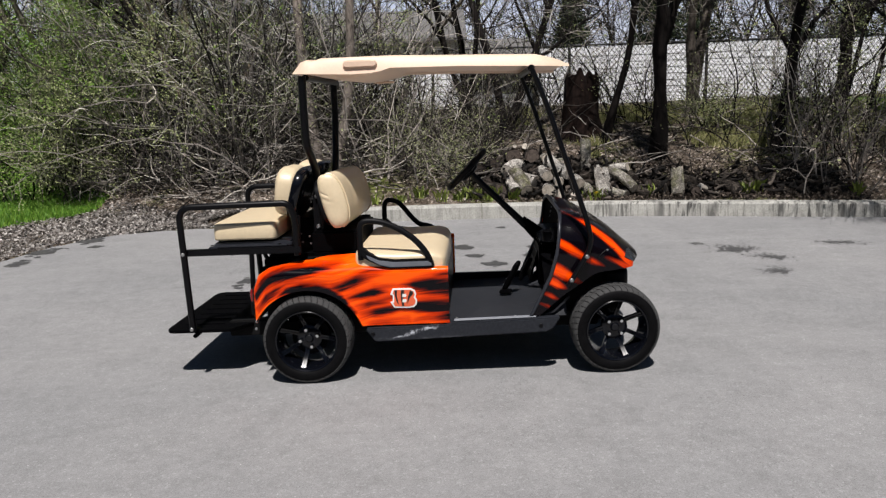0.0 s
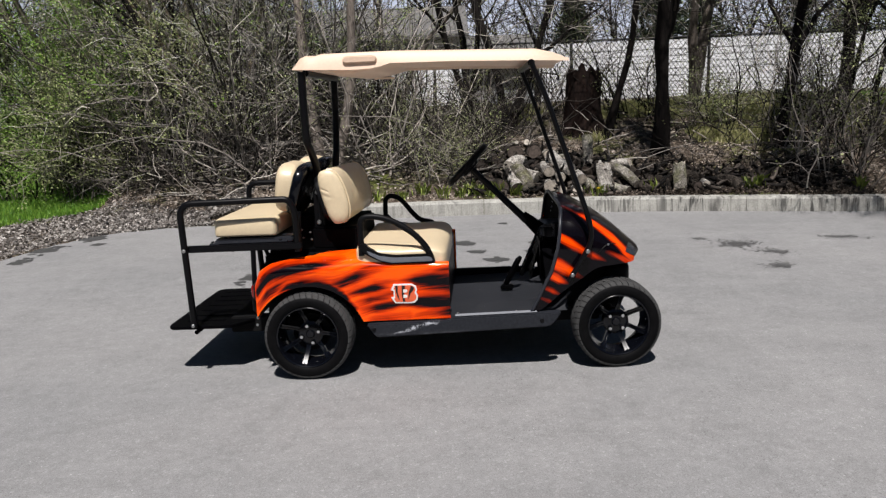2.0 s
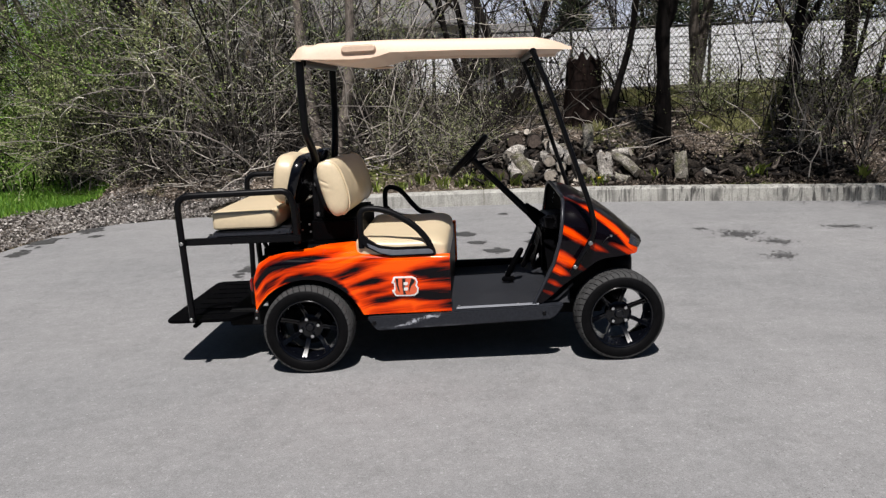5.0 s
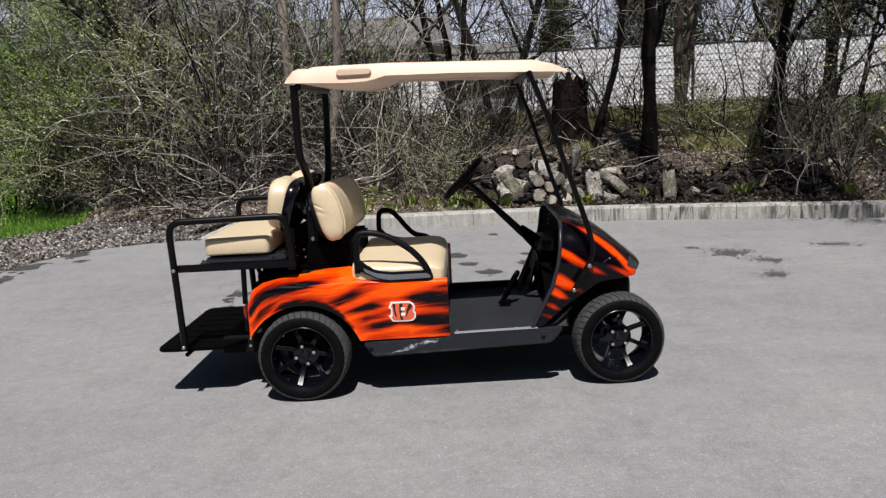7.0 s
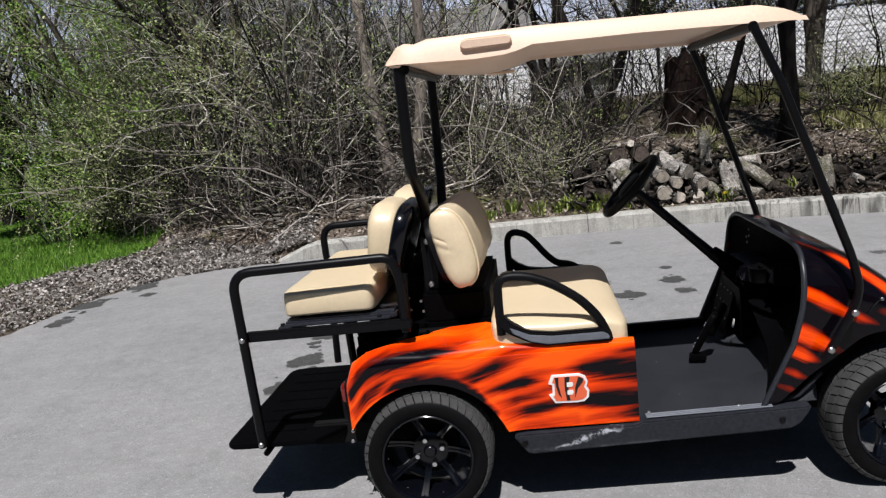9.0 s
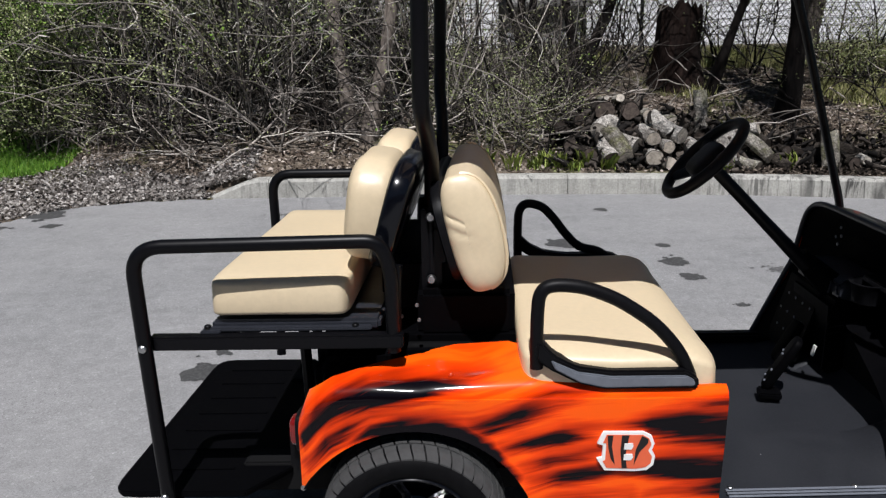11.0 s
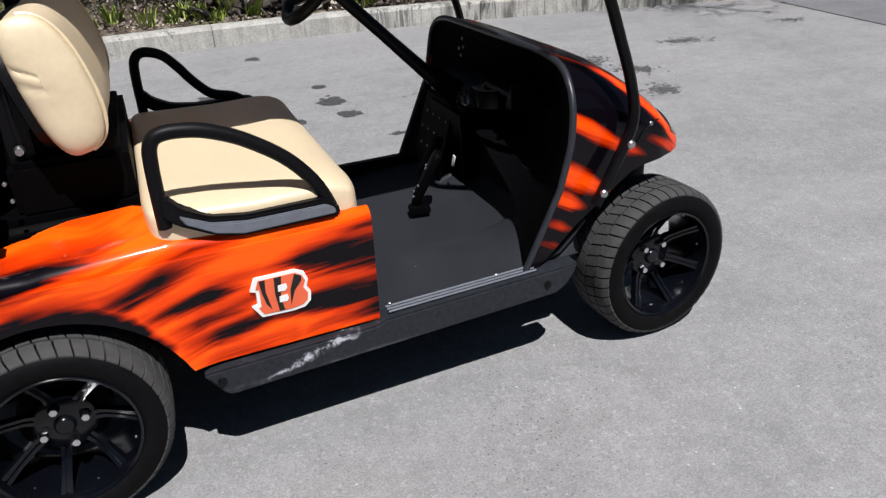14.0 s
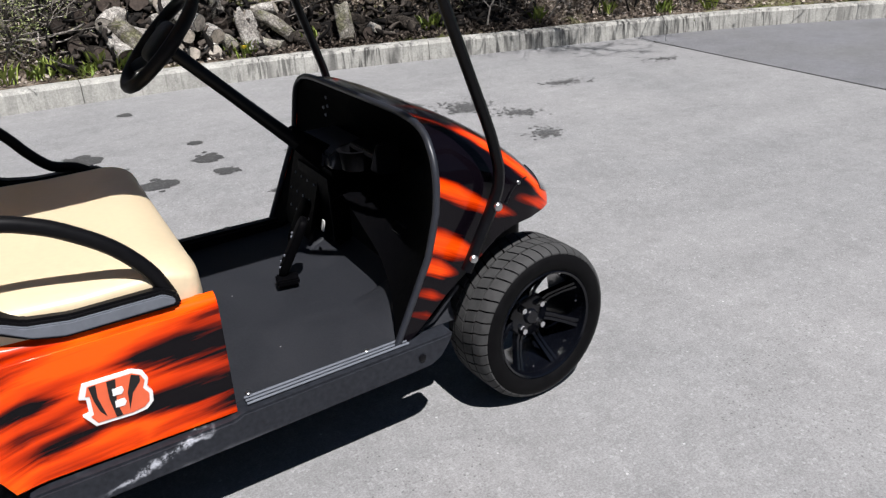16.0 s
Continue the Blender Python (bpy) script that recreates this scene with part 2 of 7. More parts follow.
def paint_mat(name="airbrushed_paint"):
    """Glossy orange paint with soft black streaks behind, and black with orange tongues on the cowl."""
    m = Mat(name, 0.3, coat=0.4, spec=0.03)
    x, y, z = m.axis(0), m.axis(1), m.axis(2)
    inward = m.math("SUBTRACT", 0.56, m.math("ABSOLUTE", m.math("SUBTRACT", y, 0.56)))
    q = m.math("ADD", z, m.math("MULTIPLY", inward, 0.25))
    fac = m.math("DIVIDE", m.math("ADD", x, 0.4), 2.4)
    # brush marks run along the sweep of the strokes
    sweep = m.ramp(fac, [((a + 0.4) / 2.4, h) for a, h in ((-0.3, 0.42), (-0.2, 0.53), (-0.1, 0.58), (0.05, 0.6), (0.15, 0.6), (0.35, 0.655), (0.8, 0.69), (1.2, 1.0), (1.5, 0.84), (1.85, 0.62))])

    def brush(lengthwise, across, detail, shift):
        n = m.t.nodes.new("ShaderNodeCombineXYZ")
        m.link(m.math("ADD", m.math("MULTIPLY", x, lengthwise), shift), n.inputs[0])
        m.link(y, n.inputs[1])
        m.link(m.math("MULTIPLY", m.math("SUBTRACT", q, sweep), across), n.inputs[2])
        return m.math("SUBTRACT", m.noise(1.0, detail, 0.6, 0.15, n.outputs[0]), 0.5)

    wave = m.math("SUBTRACT", m.noise(4.0, 1, 0.5), 0.5)
    broad_marks, fine_marks = brush(3.2, 26, 2, 3.0), brush(6.5, 85, 3, 9.0)
    q = m.math("ADD", q, m.math("ADD", m.math("MULTIPLY", fine_marks, 0.022), m.math("MULTIPLY", wave, 0.012)))

    def streak(*pts):
        """One soft stroke: places along the cart, heights and half widths."""
        stops = [(pts[0][0] - 0.03, pts[0][1], 0.0)] + list(pts) + [(pts[-1][0] + 0.03, pts[-1][1], 0.0)]
        c = m.ramp(fac, [((a + 0.4) / 2.4, (h, w * 10, 0)) for a, h, w in stops])
        sep = m.t.nodes.new("ShaderNodeSeparateColor")
        m.link(c, sep.inputs[0])
        d = m.math("DIVIDE", m.math("ABSOLUTE", m.math("SUBTRACT", q, sep.outputs[0])), m.math("ADD", m.math("MULTIPLY", sep.outputs[1], 0.11), 0.0115))
        r = m.t.nodes.new("ShaderNodeMapRange")
        r.interpolation_type = "SMOOTHSTEP"
        r.inputs["From Min"].default_value, r.inputs["From Max"].default_value = 0.0, 2.1
        r.inputs["To Min"].default_value, r.inputs["To Max"].default_value = 1.0, 0.0
        m.link(d, r.inputs["Value"])
        return m.math("MULTIPLY", r.outputs["Result"], m.math("MINIMUM", m.math("MULTIPLY", sep.outputs[1], 7.2), 1.0))

    def most(vals):
        out = vals[0]
        for v in vals[1:]:
            out = m.math("MAXIMUM", out, v)
        return out

    black = most([
        streak((-0.267, 0.493, 0.0152), (-0.23, 0.544, 0.0213), (-0.179, 0.583, 0.0258), (-0.115, 0.605, 0.0258), (-0.045, 0.613, 0.0198), (0.033, 0.619, 0.0137), (0.12, 0.635, 0.0076), (0.192, 0.659, 0.003)),
        streak((-0.258, 0.419, 0.0076), (-0.215, 0.471, 0.0137), (-0.158, 0.511, 0.0122), (-0.1, 0.54, 0.0076), (-0.028, 0.556, 0.0046)),
        streak((-0.163, 0.475, 0.0046), (-0.104, 0.508, 0.0122), (-0.024, 0.519, 0.0167), (0.055, 0.51, 0.0182), (0.135, 0.481, 0.0198), (0.199, 0.437, 0.0167), (0.251, 0.378, 0.0106)),
        streak((0.12, 0.515, 0.0046), (0.194, 0.522, 0.0091), (0.269, 0.55, 0.0122), (0.343, 0.574, 0.0076), (0.418, 0.599, 0.003)),
        streak((0.216, 0.461, 0.0046), (0.292, 0.471, 0.0106), (0.368, 0.492, 0.0122), (0.453, 0.513, 0.0061), (0.538, 0.534, 0.003)),
        streak((0.265, 0.412, 0.0046), (0.334, 0.422, 0.0106), (0.42, 0.44, 0.0076), (0.497, 0.465, 0.003)),
        streak((0.29, 0.367, 0.0046), (0.368, 0.373, 0.0106), (0.456, 0.386, 0.0091), (0.535, 0.404, 0.003)),
        streak((0.333, 0.319, 0.003), (0.422, 0.32, 0.0061), (0.547, 0.335, 0.0046)),
        streak((0.221, 0.574, 0.0015), (0.335, 0.61, 0.0061), (0.45, 0.611, 0.003)),
        streak((0.453, 0.513, 0.003), (0.555, 0.52, 0.0106), (0.652, 0.512, 0.0228), (0.78, 0.507, 0.0395)),
        streak((0.47, 0.397, 0.003), (0.561, 0.403, 0.0106), (0.66, 0.404, 0.0243), (0.78, 0.405, 0.041)),
        streak((0.583, 0.328, 0.003), (0.675, 0.33, 0.0061), (0.78, 0.344, 0.0137)),
        streak((0.578, 0.572, 0.0015), (0.655, 0.575, 0.0046), (0.78, 0.581, 0.0091)),
    ])
    tongue = most([
        streak((1.36, 0.727, 0.0135), (1.42, 0.692, 0.014), (1.494, 0.64, 0.0105), (1.553, 0.612, 0.009), (1.628, 0.58, 0.004)),
        streak((1.36, 0.69, 0.004), (1.43, 0.652, 0.006), (1.5, 0.61, 0.002)),
        streak((1.32, 0.59, 0.02), (1.37, 0.565, 0.022), (1.42, 0.538, 0.014), (1.48, 0.505, 0.006), (1.54, 0.475, 0.002)),
        streak((1.3, 0.525, 0.012), (1.35, 0.5, 0.013), (1.41, 0.47, 0.004)),
        streak((1.27, 0.452, 0.007), (1.32, 0.43, 0.009), (1.38, 0.4, 0.003)),
        streak((1.25, 0.4, 0.006), (1.3, 0.38, 0.007), (1.35, 0.355, 0.002)),
        streak((1.44, 0.882, 0.003), (1.514, 0.834, 0.011), (1.588, 0.771, 0.017), (1.662, 0.707, 0.023), (1.722, 0.636, 0.021), (1.8, 0.57, 0.016)),
        streak((1.329, 0.938, 0.008), (1.395, 0.906, 0.008), (1.469, 0.865, 0.005), (1.55, 0.82, 0.002)),
        streak((1.369, 0.975, 0.004), (1.472, 0.925, 0.006), (1.561, 0.872, 0.005), (1.7, 0.79, 0.003)),
        streak((1.56, 0.655, 0.002), (1.62, 0.635, 0.006), (1.7, 0.6, 0.01), (1.8, 0.56, 0.01)),
    ])
    front = m.math("GREATER_THAN", x, 1.1)
    tongue = m.math("MULTIPLY", tongue, m.math("ADD", 0.92, m.math("MULTIPLY", m.math("ADD", fine_marks, broad_marks), 1.3)))
    dark = m.math("MAXIMUM", black, m.math("MULTIPLY", front, m.math("SUBTRACT", 1.35, m.math("MULTIPLY", tongue, 1.5))))
    dark = m.math("ADD", m.math("ADD", dark, 0.05), m.math("ADD", m.math("MULTIPLY", broad_marks, 1.3), m.math("MULTIPLY", fine_marks, 0.65)))
    m.color(m.ramp(dark, [(0.0, (0.96, 0.11, 0.002)), (0.16, (0.88, 0.066, 0.001)), (0.46, (0.56, 0.03, 0.001)), (0.72, (0.13, 0.006, 0.001)), (0.9, (0.0025, 0.0016, 0.003))]))
    return m.m


def plain(name, c, rough=0.5, metal=0.0, coat=0.0, var=0.12, scale=30, bump=0.0, spec=0.5):
    m = Mat(name, rough, metal, coat, spec)
    n = m.noise(scale, 4, 0.6)
    big = m.noise(2.5, 3, 0.5)
    col = m.mix(m.ramp(n, [(0.3, tuple(v * (1 - var) for v in c)), (0.7, tuple(min(1, v * (1 + var)) for v in c))]),
                m.ramp(big, [(0.3, 1 - var), (0.7, 1.0)]), 1.0, "MULTIPLY")
    m.color(col).roughness(n, max(0.02, rough * 0.8), min(1, rough * 1.2))
    if bump:
        m.bump(n, bump, 0.004)
    return m.m


def sill_mat():
    m = Mat("scuffed_plastic", 0.55, spec=0.25)
    x, z = m.axis(0), m.axis(2)
    base = m.ramp(m.noise(70, 4), [(0.3, (0.0115, 0.0128, 0.017)), (0.7, (0.022, 0.0245, 0.031))])
    edge = m.ramp(m.noise(3, 5, 0.8, 0.3, m.mapping((1, 1, 14))), [(0.62, 0.0), (0.78, 0.12)])
    # one long zigzag scrape across the middle of the panel
    run = m.math("ADD", m.math("MULTIPLY", m.math("SUBTRACT", x, 0.57), 0.26), 0.262)
    off = m.math("ADD", m.math("SUBTRACT", z, run), m.math("MULTIPLY", m.math("SUBTRACT", m.noise(22, 3, 0.6), 0.5), 0.055))
    line = m.ramp(m.math("ABSOLUTE", off), [(0.002, 1.0), (0.009, 0.0)])
    reach = m.ramp(m.math("ABSOLUTE", m.math("SUBTRACT", x, 0.58)), [(0.08, 1.0), (0.13, 0.0)])
    broken = m.ramp(m.noise(45, 4, 0.7), [(0.4, 0.0), (0.55, 1.0)])
    sc = m.math("MULTIPLY", m.math("MULTIPLY", line, reach), broken)
    low = m.math("MULTIPLY", m.ramp(z, [(0.222, 1.0), (0.24, 0.0)]), m.ramp(m.noise(7, 5, 0.7, 0.4, m.mapping((1, 1, 3))), [(0.45, 0.0), (0.7, 0.5)]))
    m.color(m.mix(m.mix(m.mix(base, (0.3, 0.31, 0.34), edge), (0.3, 0.31, 0.34), low), (0.6, 0.62, 0.68), m.math("MULTIPLY", sc, 0.85)))
    m.roughness(m.noise(20, 3), 0.35, 0.7)
    return m.m


def floor_mat_mat():
    """Black rubber with dusty wear and a few grains of grit."""
    m = Mat("rubber_floor_mat", 0.6, spec=0.3)
    broad = m.noise(3.5, 5, 0.65, 0.4)
    fine = m.noise(170, 3, 0.6)
    col = m.ramp(fine, [(0.3, (0.0125, 0.0137, 0.0172)), (0.7, (0.02, 0.0215, 0.0262))])
    col = m.mix(col, (0.028, 0.0295, 0.035), m.ramp(broad, [(0.48, 0.0), (0.72, 0.35)]))
    grit = m.math("MULTIPLY", m.ramp(m.voronoi(26), [(0.04, 1.0), (0.07, 0.0)]), m.ramp(m.voronoi(26, out="Color"), [(0.82, 0.0), (0.9, 0.8)]))
    m.color(m.mix(col, (0.4, 0.4, 0.4), grit)).roughness(broad, 0.45, 0.75).bump(fine, 0.08, 0.003)
    return m.m


SOIL, TURF, CONCRETE, DAMP, TAR = soil_mat(), grass_ground_mat(), concrete_mat(), damp_mat(), crack_mat()
DAMP_FAINT = damp_mat("asphalt_half_dry", 1.7)
LEAF_SPRING = leaf_mat("spring_leaf", (0.15, 0.185, 0.06), (0.28, 0.32, 0.13), (0.44, 0.47, 0.24))
LEAF_BRIGHT = leaf_mat("bright_leaf", (0.09, 0.18, 0.018), (0.16, 0.3, 0.035), (0.25, 0.4, 0.07))
LEAF_DRY = leaf_mat("dry_leaf", (0.065, 0.047, 0.036), (0.25, 0.2, 0.16), (0.56, 0.49, 0.43), 0.85)
LEAF_ROT = leaf_mat("rotten_leaf", (0.018, 0.013, 0.01), (0.06, 0.046, 0.036), (0.22, 0.18, 0.145), 0.9)
MULCH = leaf_mat("grey_wood_chip", (0.075, 0.064, 0.056), (0.23, 0.208, 0.19), (0.52, 0.49, 0.46), 0.9)
BLADE = leaf_mat("grass_blade", (0.06, 0.15, 0.014), (0.1, 0.23, 0.022), (0.2, 0.32, 0.045))
BANK_GRASS = leaf_mat("bank_grass", (0.13, 0.14, 0.04), (0.27, 0.28, 0.1), (0.48, 0.44, 0.24), 0.8)
# needle greens lowered to carry the shade beyond the lawn
LEAF_EVERGREEN = leaf_mat("evergreen_needles", (0.008, 0.014, 0.007), (0.02, 0.032, 0.014), (0.045, 0.06, 0.028), 0.7)
WEED = leaf_mat("weed_blade", (0.13, 0.2, 0.03), (0.22, 0.3, 0.05), (0.33, 0.37, 0.09))
BARK_GREY = bark_mat("grey_bark", (0.07, 0.057, 0.048), (0.25, 0.215, 0.185))
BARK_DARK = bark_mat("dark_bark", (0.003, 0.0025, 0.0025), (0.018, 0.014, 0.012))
BARK_OCHRE = bark_mat("ochre_bark", (0.1, 0.075, 0.05), (0.36, 0.29, 0.2))
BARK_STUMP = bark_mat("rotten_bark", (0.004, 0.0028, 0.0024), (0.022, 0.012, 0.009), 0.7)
TWIG_GREY = twig_mat("grey_twig", (0.03, 0.026, 0.022), (0.32, 0.288, 0.258))
TWIG_SILVER = twig_mat("silver_twig", (0.045, 0.04, 0.036), (0.56, 0.53, 0.49))
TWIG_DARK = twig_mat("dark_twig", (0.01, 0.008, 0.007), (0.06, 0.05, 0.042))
TWIG_PALE = twig_mat("dead_pale_twig", (0.22, 0.19, 0.16), (0.5, 0.46, 0.41))
CUT_PALE = cut_wood_mat("pale_sawn_end", (0.32, 0.28, 0.23), (0.62, 0.56, 0.48))
CUT_DARK = cut_wood_mat("rotten_sawn_end", (0.025, 0.02, 0.017), (0.12, 0.095, 0.08))
CUT_FRESH = cut_wood_mat("fresh_sawn_end", (0.6, 0.54, 0.46), (0.75, 0.69, 0.6))
BARK_PALE = log_bark_mat("bleached_log_bark", (0.3, 0.275, 0.245), (0.74, 0.7, 0.64))
BARK_MOSSY = log_bark_mat("mossy_log_bark", (0.13, 0.115, 0.095), (0.45, 0.42, 0.37), 0.45)
BARK_ROT = log_bark_mat("dark_log_bark", (0.014, 0.011, 0.009), (0.085, 0.072, 0.06))
PAINT = paint_mat()
BEIGE_VINYL = plain("beige_vinyl", (0.66, 0.54, 0.36), 0.4, var=0.04, scale=60, bump=0.015, spec=0.75)
BEIGE_ROOF = plain("beige_plastic_roof", (0.76, 0.56, 0.42), 0.5, var=0.05, scale=90, bump=0.05)
BLACK_METAL = plain("black_powder_coat", (0.003, 0.003, 0.004), 0.38, var=0.2, scale=80, spec=0.18)
BLACK_PLASTIC = plain("black_plastic", (0.004, 0.004, 0.005), 0.48, var=0.25, scale=60, bump=0.05, spec=0.14)
BLACK_DULL = plain("black_underbody", (0.004, 0.004, 0.0045), 0.85, var=0.3, spec=0.2)
GREY_PLASTIC = plain("grey_blue_plastic", (0.14, 0.152, 0.178), 0.42, var=0.12, scale=50)
BLACK_DASH = plain("black_dash_plastic", (0.0015, 0.0015, 0.002), 0.6, var=0.2, scale=60, spec=0.04)
PAN_PLASTIC = plain("dark_blue_grey_plastic", (0.02, 0.022, 0.029), 0.4, var=0.12, scale=50)
RUBBER = plain("tyre_rubber", (0.0045, 0.0045, 0.005), 0.6, var=0.25, scale=40, bump=0.15, spec=0.06)
RUBBER_DUSTY = plain("dusty_tread_rubber", (0.045, 0.045, 0.045), 0.85, var=0.25, scale=40, bump=0.15)
FLOOR_MAT = floor_mat_mat()
RIM_BLACK = plain("gloss_black_rim", (0.0025, 0.003, 0.005), 0.2, coat=0.15, var=0.1, spec=0.3)
CHROME = plain("chrome", (0.7, 0.7, 0.71), 0.16, metal=1.0, var=0.05)
STEEL = plain("steel_bolt", (0.5, 0.5, 0.5), 0.35, metal=1.0, var=0.1)
RED_LENS = plain("red_lens", (0.16, 0.006, 0.006), 0.12, coat=0.6, var=0.1)
LAMP_GREY = plain("smoked_lamp_lens", (0.03, 0.032, 0.036), 0.08, coat=1.0, var=0.1)
SILL = sill_mat()
EMB_WHITE = plain("emblem_white", (0.8, 0.8, 0.78), 0.35, var=0.03)
EMB_ORANGE = plain("emblem_orange", (0.75, 0.13, 0.05), 0.35, var=0.05)
EMB_BLACK = plain("emblem_black", (0.01, 0.008, 0.008), 0.35)
WHITE_SIDING = plain("white_siding", (0.76, 0.77, 0.8), 0.7, var=0.06, scale=6)
GREY_WALL = plain("grey_wall", (0.33, 0.34, 0.36), 0.8, var=0.08, scale=6)
ROOF_GREY = plain("grey_shingle", (0.16, 0.155, 0.15), 0.9, var=0.25, scale=20)
GALV = plain("galvanised_wire", (0.055, 0.055, 0.058), 0.55, metal=0.3, var=0.2, scale=8)
YELLOW_PETAL = plain("yellow_petal", (0.75, 0.55, 0.02), 0.7, var=0.1)
STICKER = plain("white_sticker", (0.8, 0.8, 0.78), 0.5, var=0.04)

# ---------------------------------------------------------------- shapes
def fast_mesh(name, v, f):
    """A mesh from arrays of corners and of equal-sided faces."""
    me = bpy.data.meshes.new(name)
    v, f = np.asarray(v, "f"), np.asarray(f, "i")
    k = f.shape[1]
    me.vertices.add(len(v))
    me.vertices.foreach_set("co", v.ravel())
    me.loops.add(f.size)
    me.loops.foreach_set("vertex_index", f.ravel())
    me.polygons.add(len(f))
    me.polygons.foreach_set("loop_start", np.arange(0, f.size, k, dtype="i"))
    me.polygons.foreach_set("loop_total", np.full(len(f), k, "i"))
    me.update(calc_edges=True)
    return me


def shade(me, angle=None):
    me.polygons.foreach_set("use_smooth", [True] * len(me.polygons))
    if angle:
        me.set_sharp_from_angle(angle=radians(angle))
    me.update()


# the cart stands very slightly out of square
SKEW = Matrix(((1, 0.045, 0, 0), (0, 1, 0, 0), (0, 0, 1, 0), (0, 0, 0, 1)))


def part(name, vf, mat, parent=None, label="", smooth=40):
    """Links corners and faces, or a bmesh, as one mesh object under a thing or a part."""
    me = bpy.data.meshes.new(name)
    if isinstance(vf, bmesh.types.BMesh):
        vf.normal_update()
        vf.to_mesh(me)
        vf.free()
    else:
        v, f = vf
        me.from_pydata([tuple(map(float, p)) for p in v], [], [tuple(map(int, q)) for q in f])
        bm = bmesh.new()
        bm.from_mesh(me)
        bmesh.ops.recalc_face_normals(bm, faces=bm.faces)
        bm.to_mesh(me)
        bm.free()
    if smooth:
        shade(me, smooth)
    me.materials.append(mat)
    if parent and parent.name == "golf_cart" or parent and parent.parent and parent.parent.name == "golf_cart":
        me.transform(SKEW)
    ob = new(name, me)
    if parent:
        ob.parent = parent
        ob.matrix_parent_inverse = Matrix.Translation(-Vector(top_place(parent)))
    if label:
        tagged(ob, label)
    return ob


def top_place(ob):
    return ob.location if ob.type == "EMPTY" else Vector((0, 0, 0))


def group_at(name, place, label, category, group="", kind=""):
    e = new(name)
    e.location = place
    e.empty_display_size = 0.1
    return tagged(e, label, category, group, kind)


def join(*parts):
    v, f, n = [], [], 0
    for a, b in parts:
        v += [tuple(p) for p in a]
        f += [tuple(i + n for i in q) for q in b]
        n += len(a)
    return v, f


def moved(vf, m):
    return [tuple(m @ Vector(p)) for p in vf[0]], vf[1]


def mirrored(vf, mid):
    return [(x, 2 * mid - y, z) for x, y, z in vf[0]], [tuple(reversed(q)) for q in vf[1]]


def smooth_path(pts, step=6):
    """Points along a Catmull-Rom curve."""
    p = [Vector(q) for q in pts]
    p = [p[0] * 2 - p[1], *p, p[-1] * 2 - p[-2]]
    out = []
    for i in range(1, len(p) - 2):
        a, b, c, d = p[i - 1:i + 3]
        for k in range(step):
            t = k / step
            out.append(0.5 * (2 * b + (c - a) * t + (2 * a - 5 * b + 4 * c - d) * t * t + (3 * b - a - 3 * c + d) * t ** 3))
    return [*out, p[-2]]


def rounded_path(pts, r=0.05, n=5):
    """A polyline whose corners are rounded."""
    p = [Vector(q) for q in pts]
    out = [p[0]]
    for a, b, c in zip(p, p[1:], p[2:]):
        d, e = (a - b), (c - b)
        k = min(r, d.length * 0.45, e.length * 0.45)
        s, t = b + d.normalized() * k, b + e.normalized() * k
        for i in range(n + 1):
            u = i / n
            out.append(s * (1 - u) ** 2 + b * 2 * u * (1 - u) + t * u * u)
    return [*out, p[-1]]


def tube(path, r, n=10, flat=1.0, closed=False):
    """A tube along a path; r one radius or one for each point; flat squeezes it in its second direction."""
    p = [Vector(q) for q in path]
    rr = r if hasattr(r, "__len__") else [r] * len(p)
    v, f = [], []
    up = Vector((0, 0, 1))
    prev = None
    for i, q in enumerate(p):
        a = p[(i - 1) % len(p)] if closed else p[max(i - 1, 0)]
        b = p[(i + 1) % len(p)] if closed else p[min(i + 1, len(p) - 1)]
        t = (b - a).normalized()
        if prev is None:
            ref = up if abs(t.z) < 0.9 else Vector((1, 0, 0))
            u = t.cross(ref).normalized()
        else:
            u = (prev - t * prev.dot(t)).normalized()
        prev = u
        w = t.cross(u)
        for k in range(n):
            s = 2 * math.pi * k / n
            v.append(q + (u * math.cos(s) + w * math.sin(s) * flat) * rr[i])
    m = len(p)
    for i in range(m if closed else m - 1):
        for k in range(n):
            j, l = (i + 1) % m, (k + 1) % n
            f.append((i * n + k, i * n + l, j * n + l, j * n + k))
    if not closed:
        f += [tuple(reversed(range(n))), tuple(range((m - 1) * n, m * n))]
    return v, f


def lathe(profile, n=48, place=(0, 0, 0)):
    """A turned shape about the y axis from pairs of radius and y."""
    v, f = [], []
    for r, y in profile:
        for k in range(n):
            a = 2 * math.pi * k / n
            v.append((place[0] + r * math.cos(a), place[1] + y, place[2] + r * math.sin(a)))
    for i in range(len(profile) - 1):
        for k in range(n):
            l = (k + 1) % n
            f.append((i * n + k, i * n + l, (i + 1) * n + l, (i + 1) * n + k))
    return v, f


def box(x0, x1, y0, y1, z0, z1, b=0.004, seg=2):
    bm = bmesh.new()
    bmesh.ops.create_cube(bm, size=1, matrix=Matrix.LocRotScale(((x0 + x1) / 2, (y0 + y1) / 2, (z0 + z1) / 2), None, (x1 - x0, y1 - y0, z1 - z0)))
    if b:
        bmesh.ops.bevel(bm, geom=bm.edges[:], offset=b, segments=seg, affect="EDGES", clamp_overlap=True)
    return unpack(bm)


def unpack(bm):
    bm.verts.ensure_lookup_table()
    bm.verts.index_update()
    out = [tuple(v.co) for v in bm.verts], [tuple(v.index for v in f.verts) for f in bm.faces]
    bm.free()
    return out


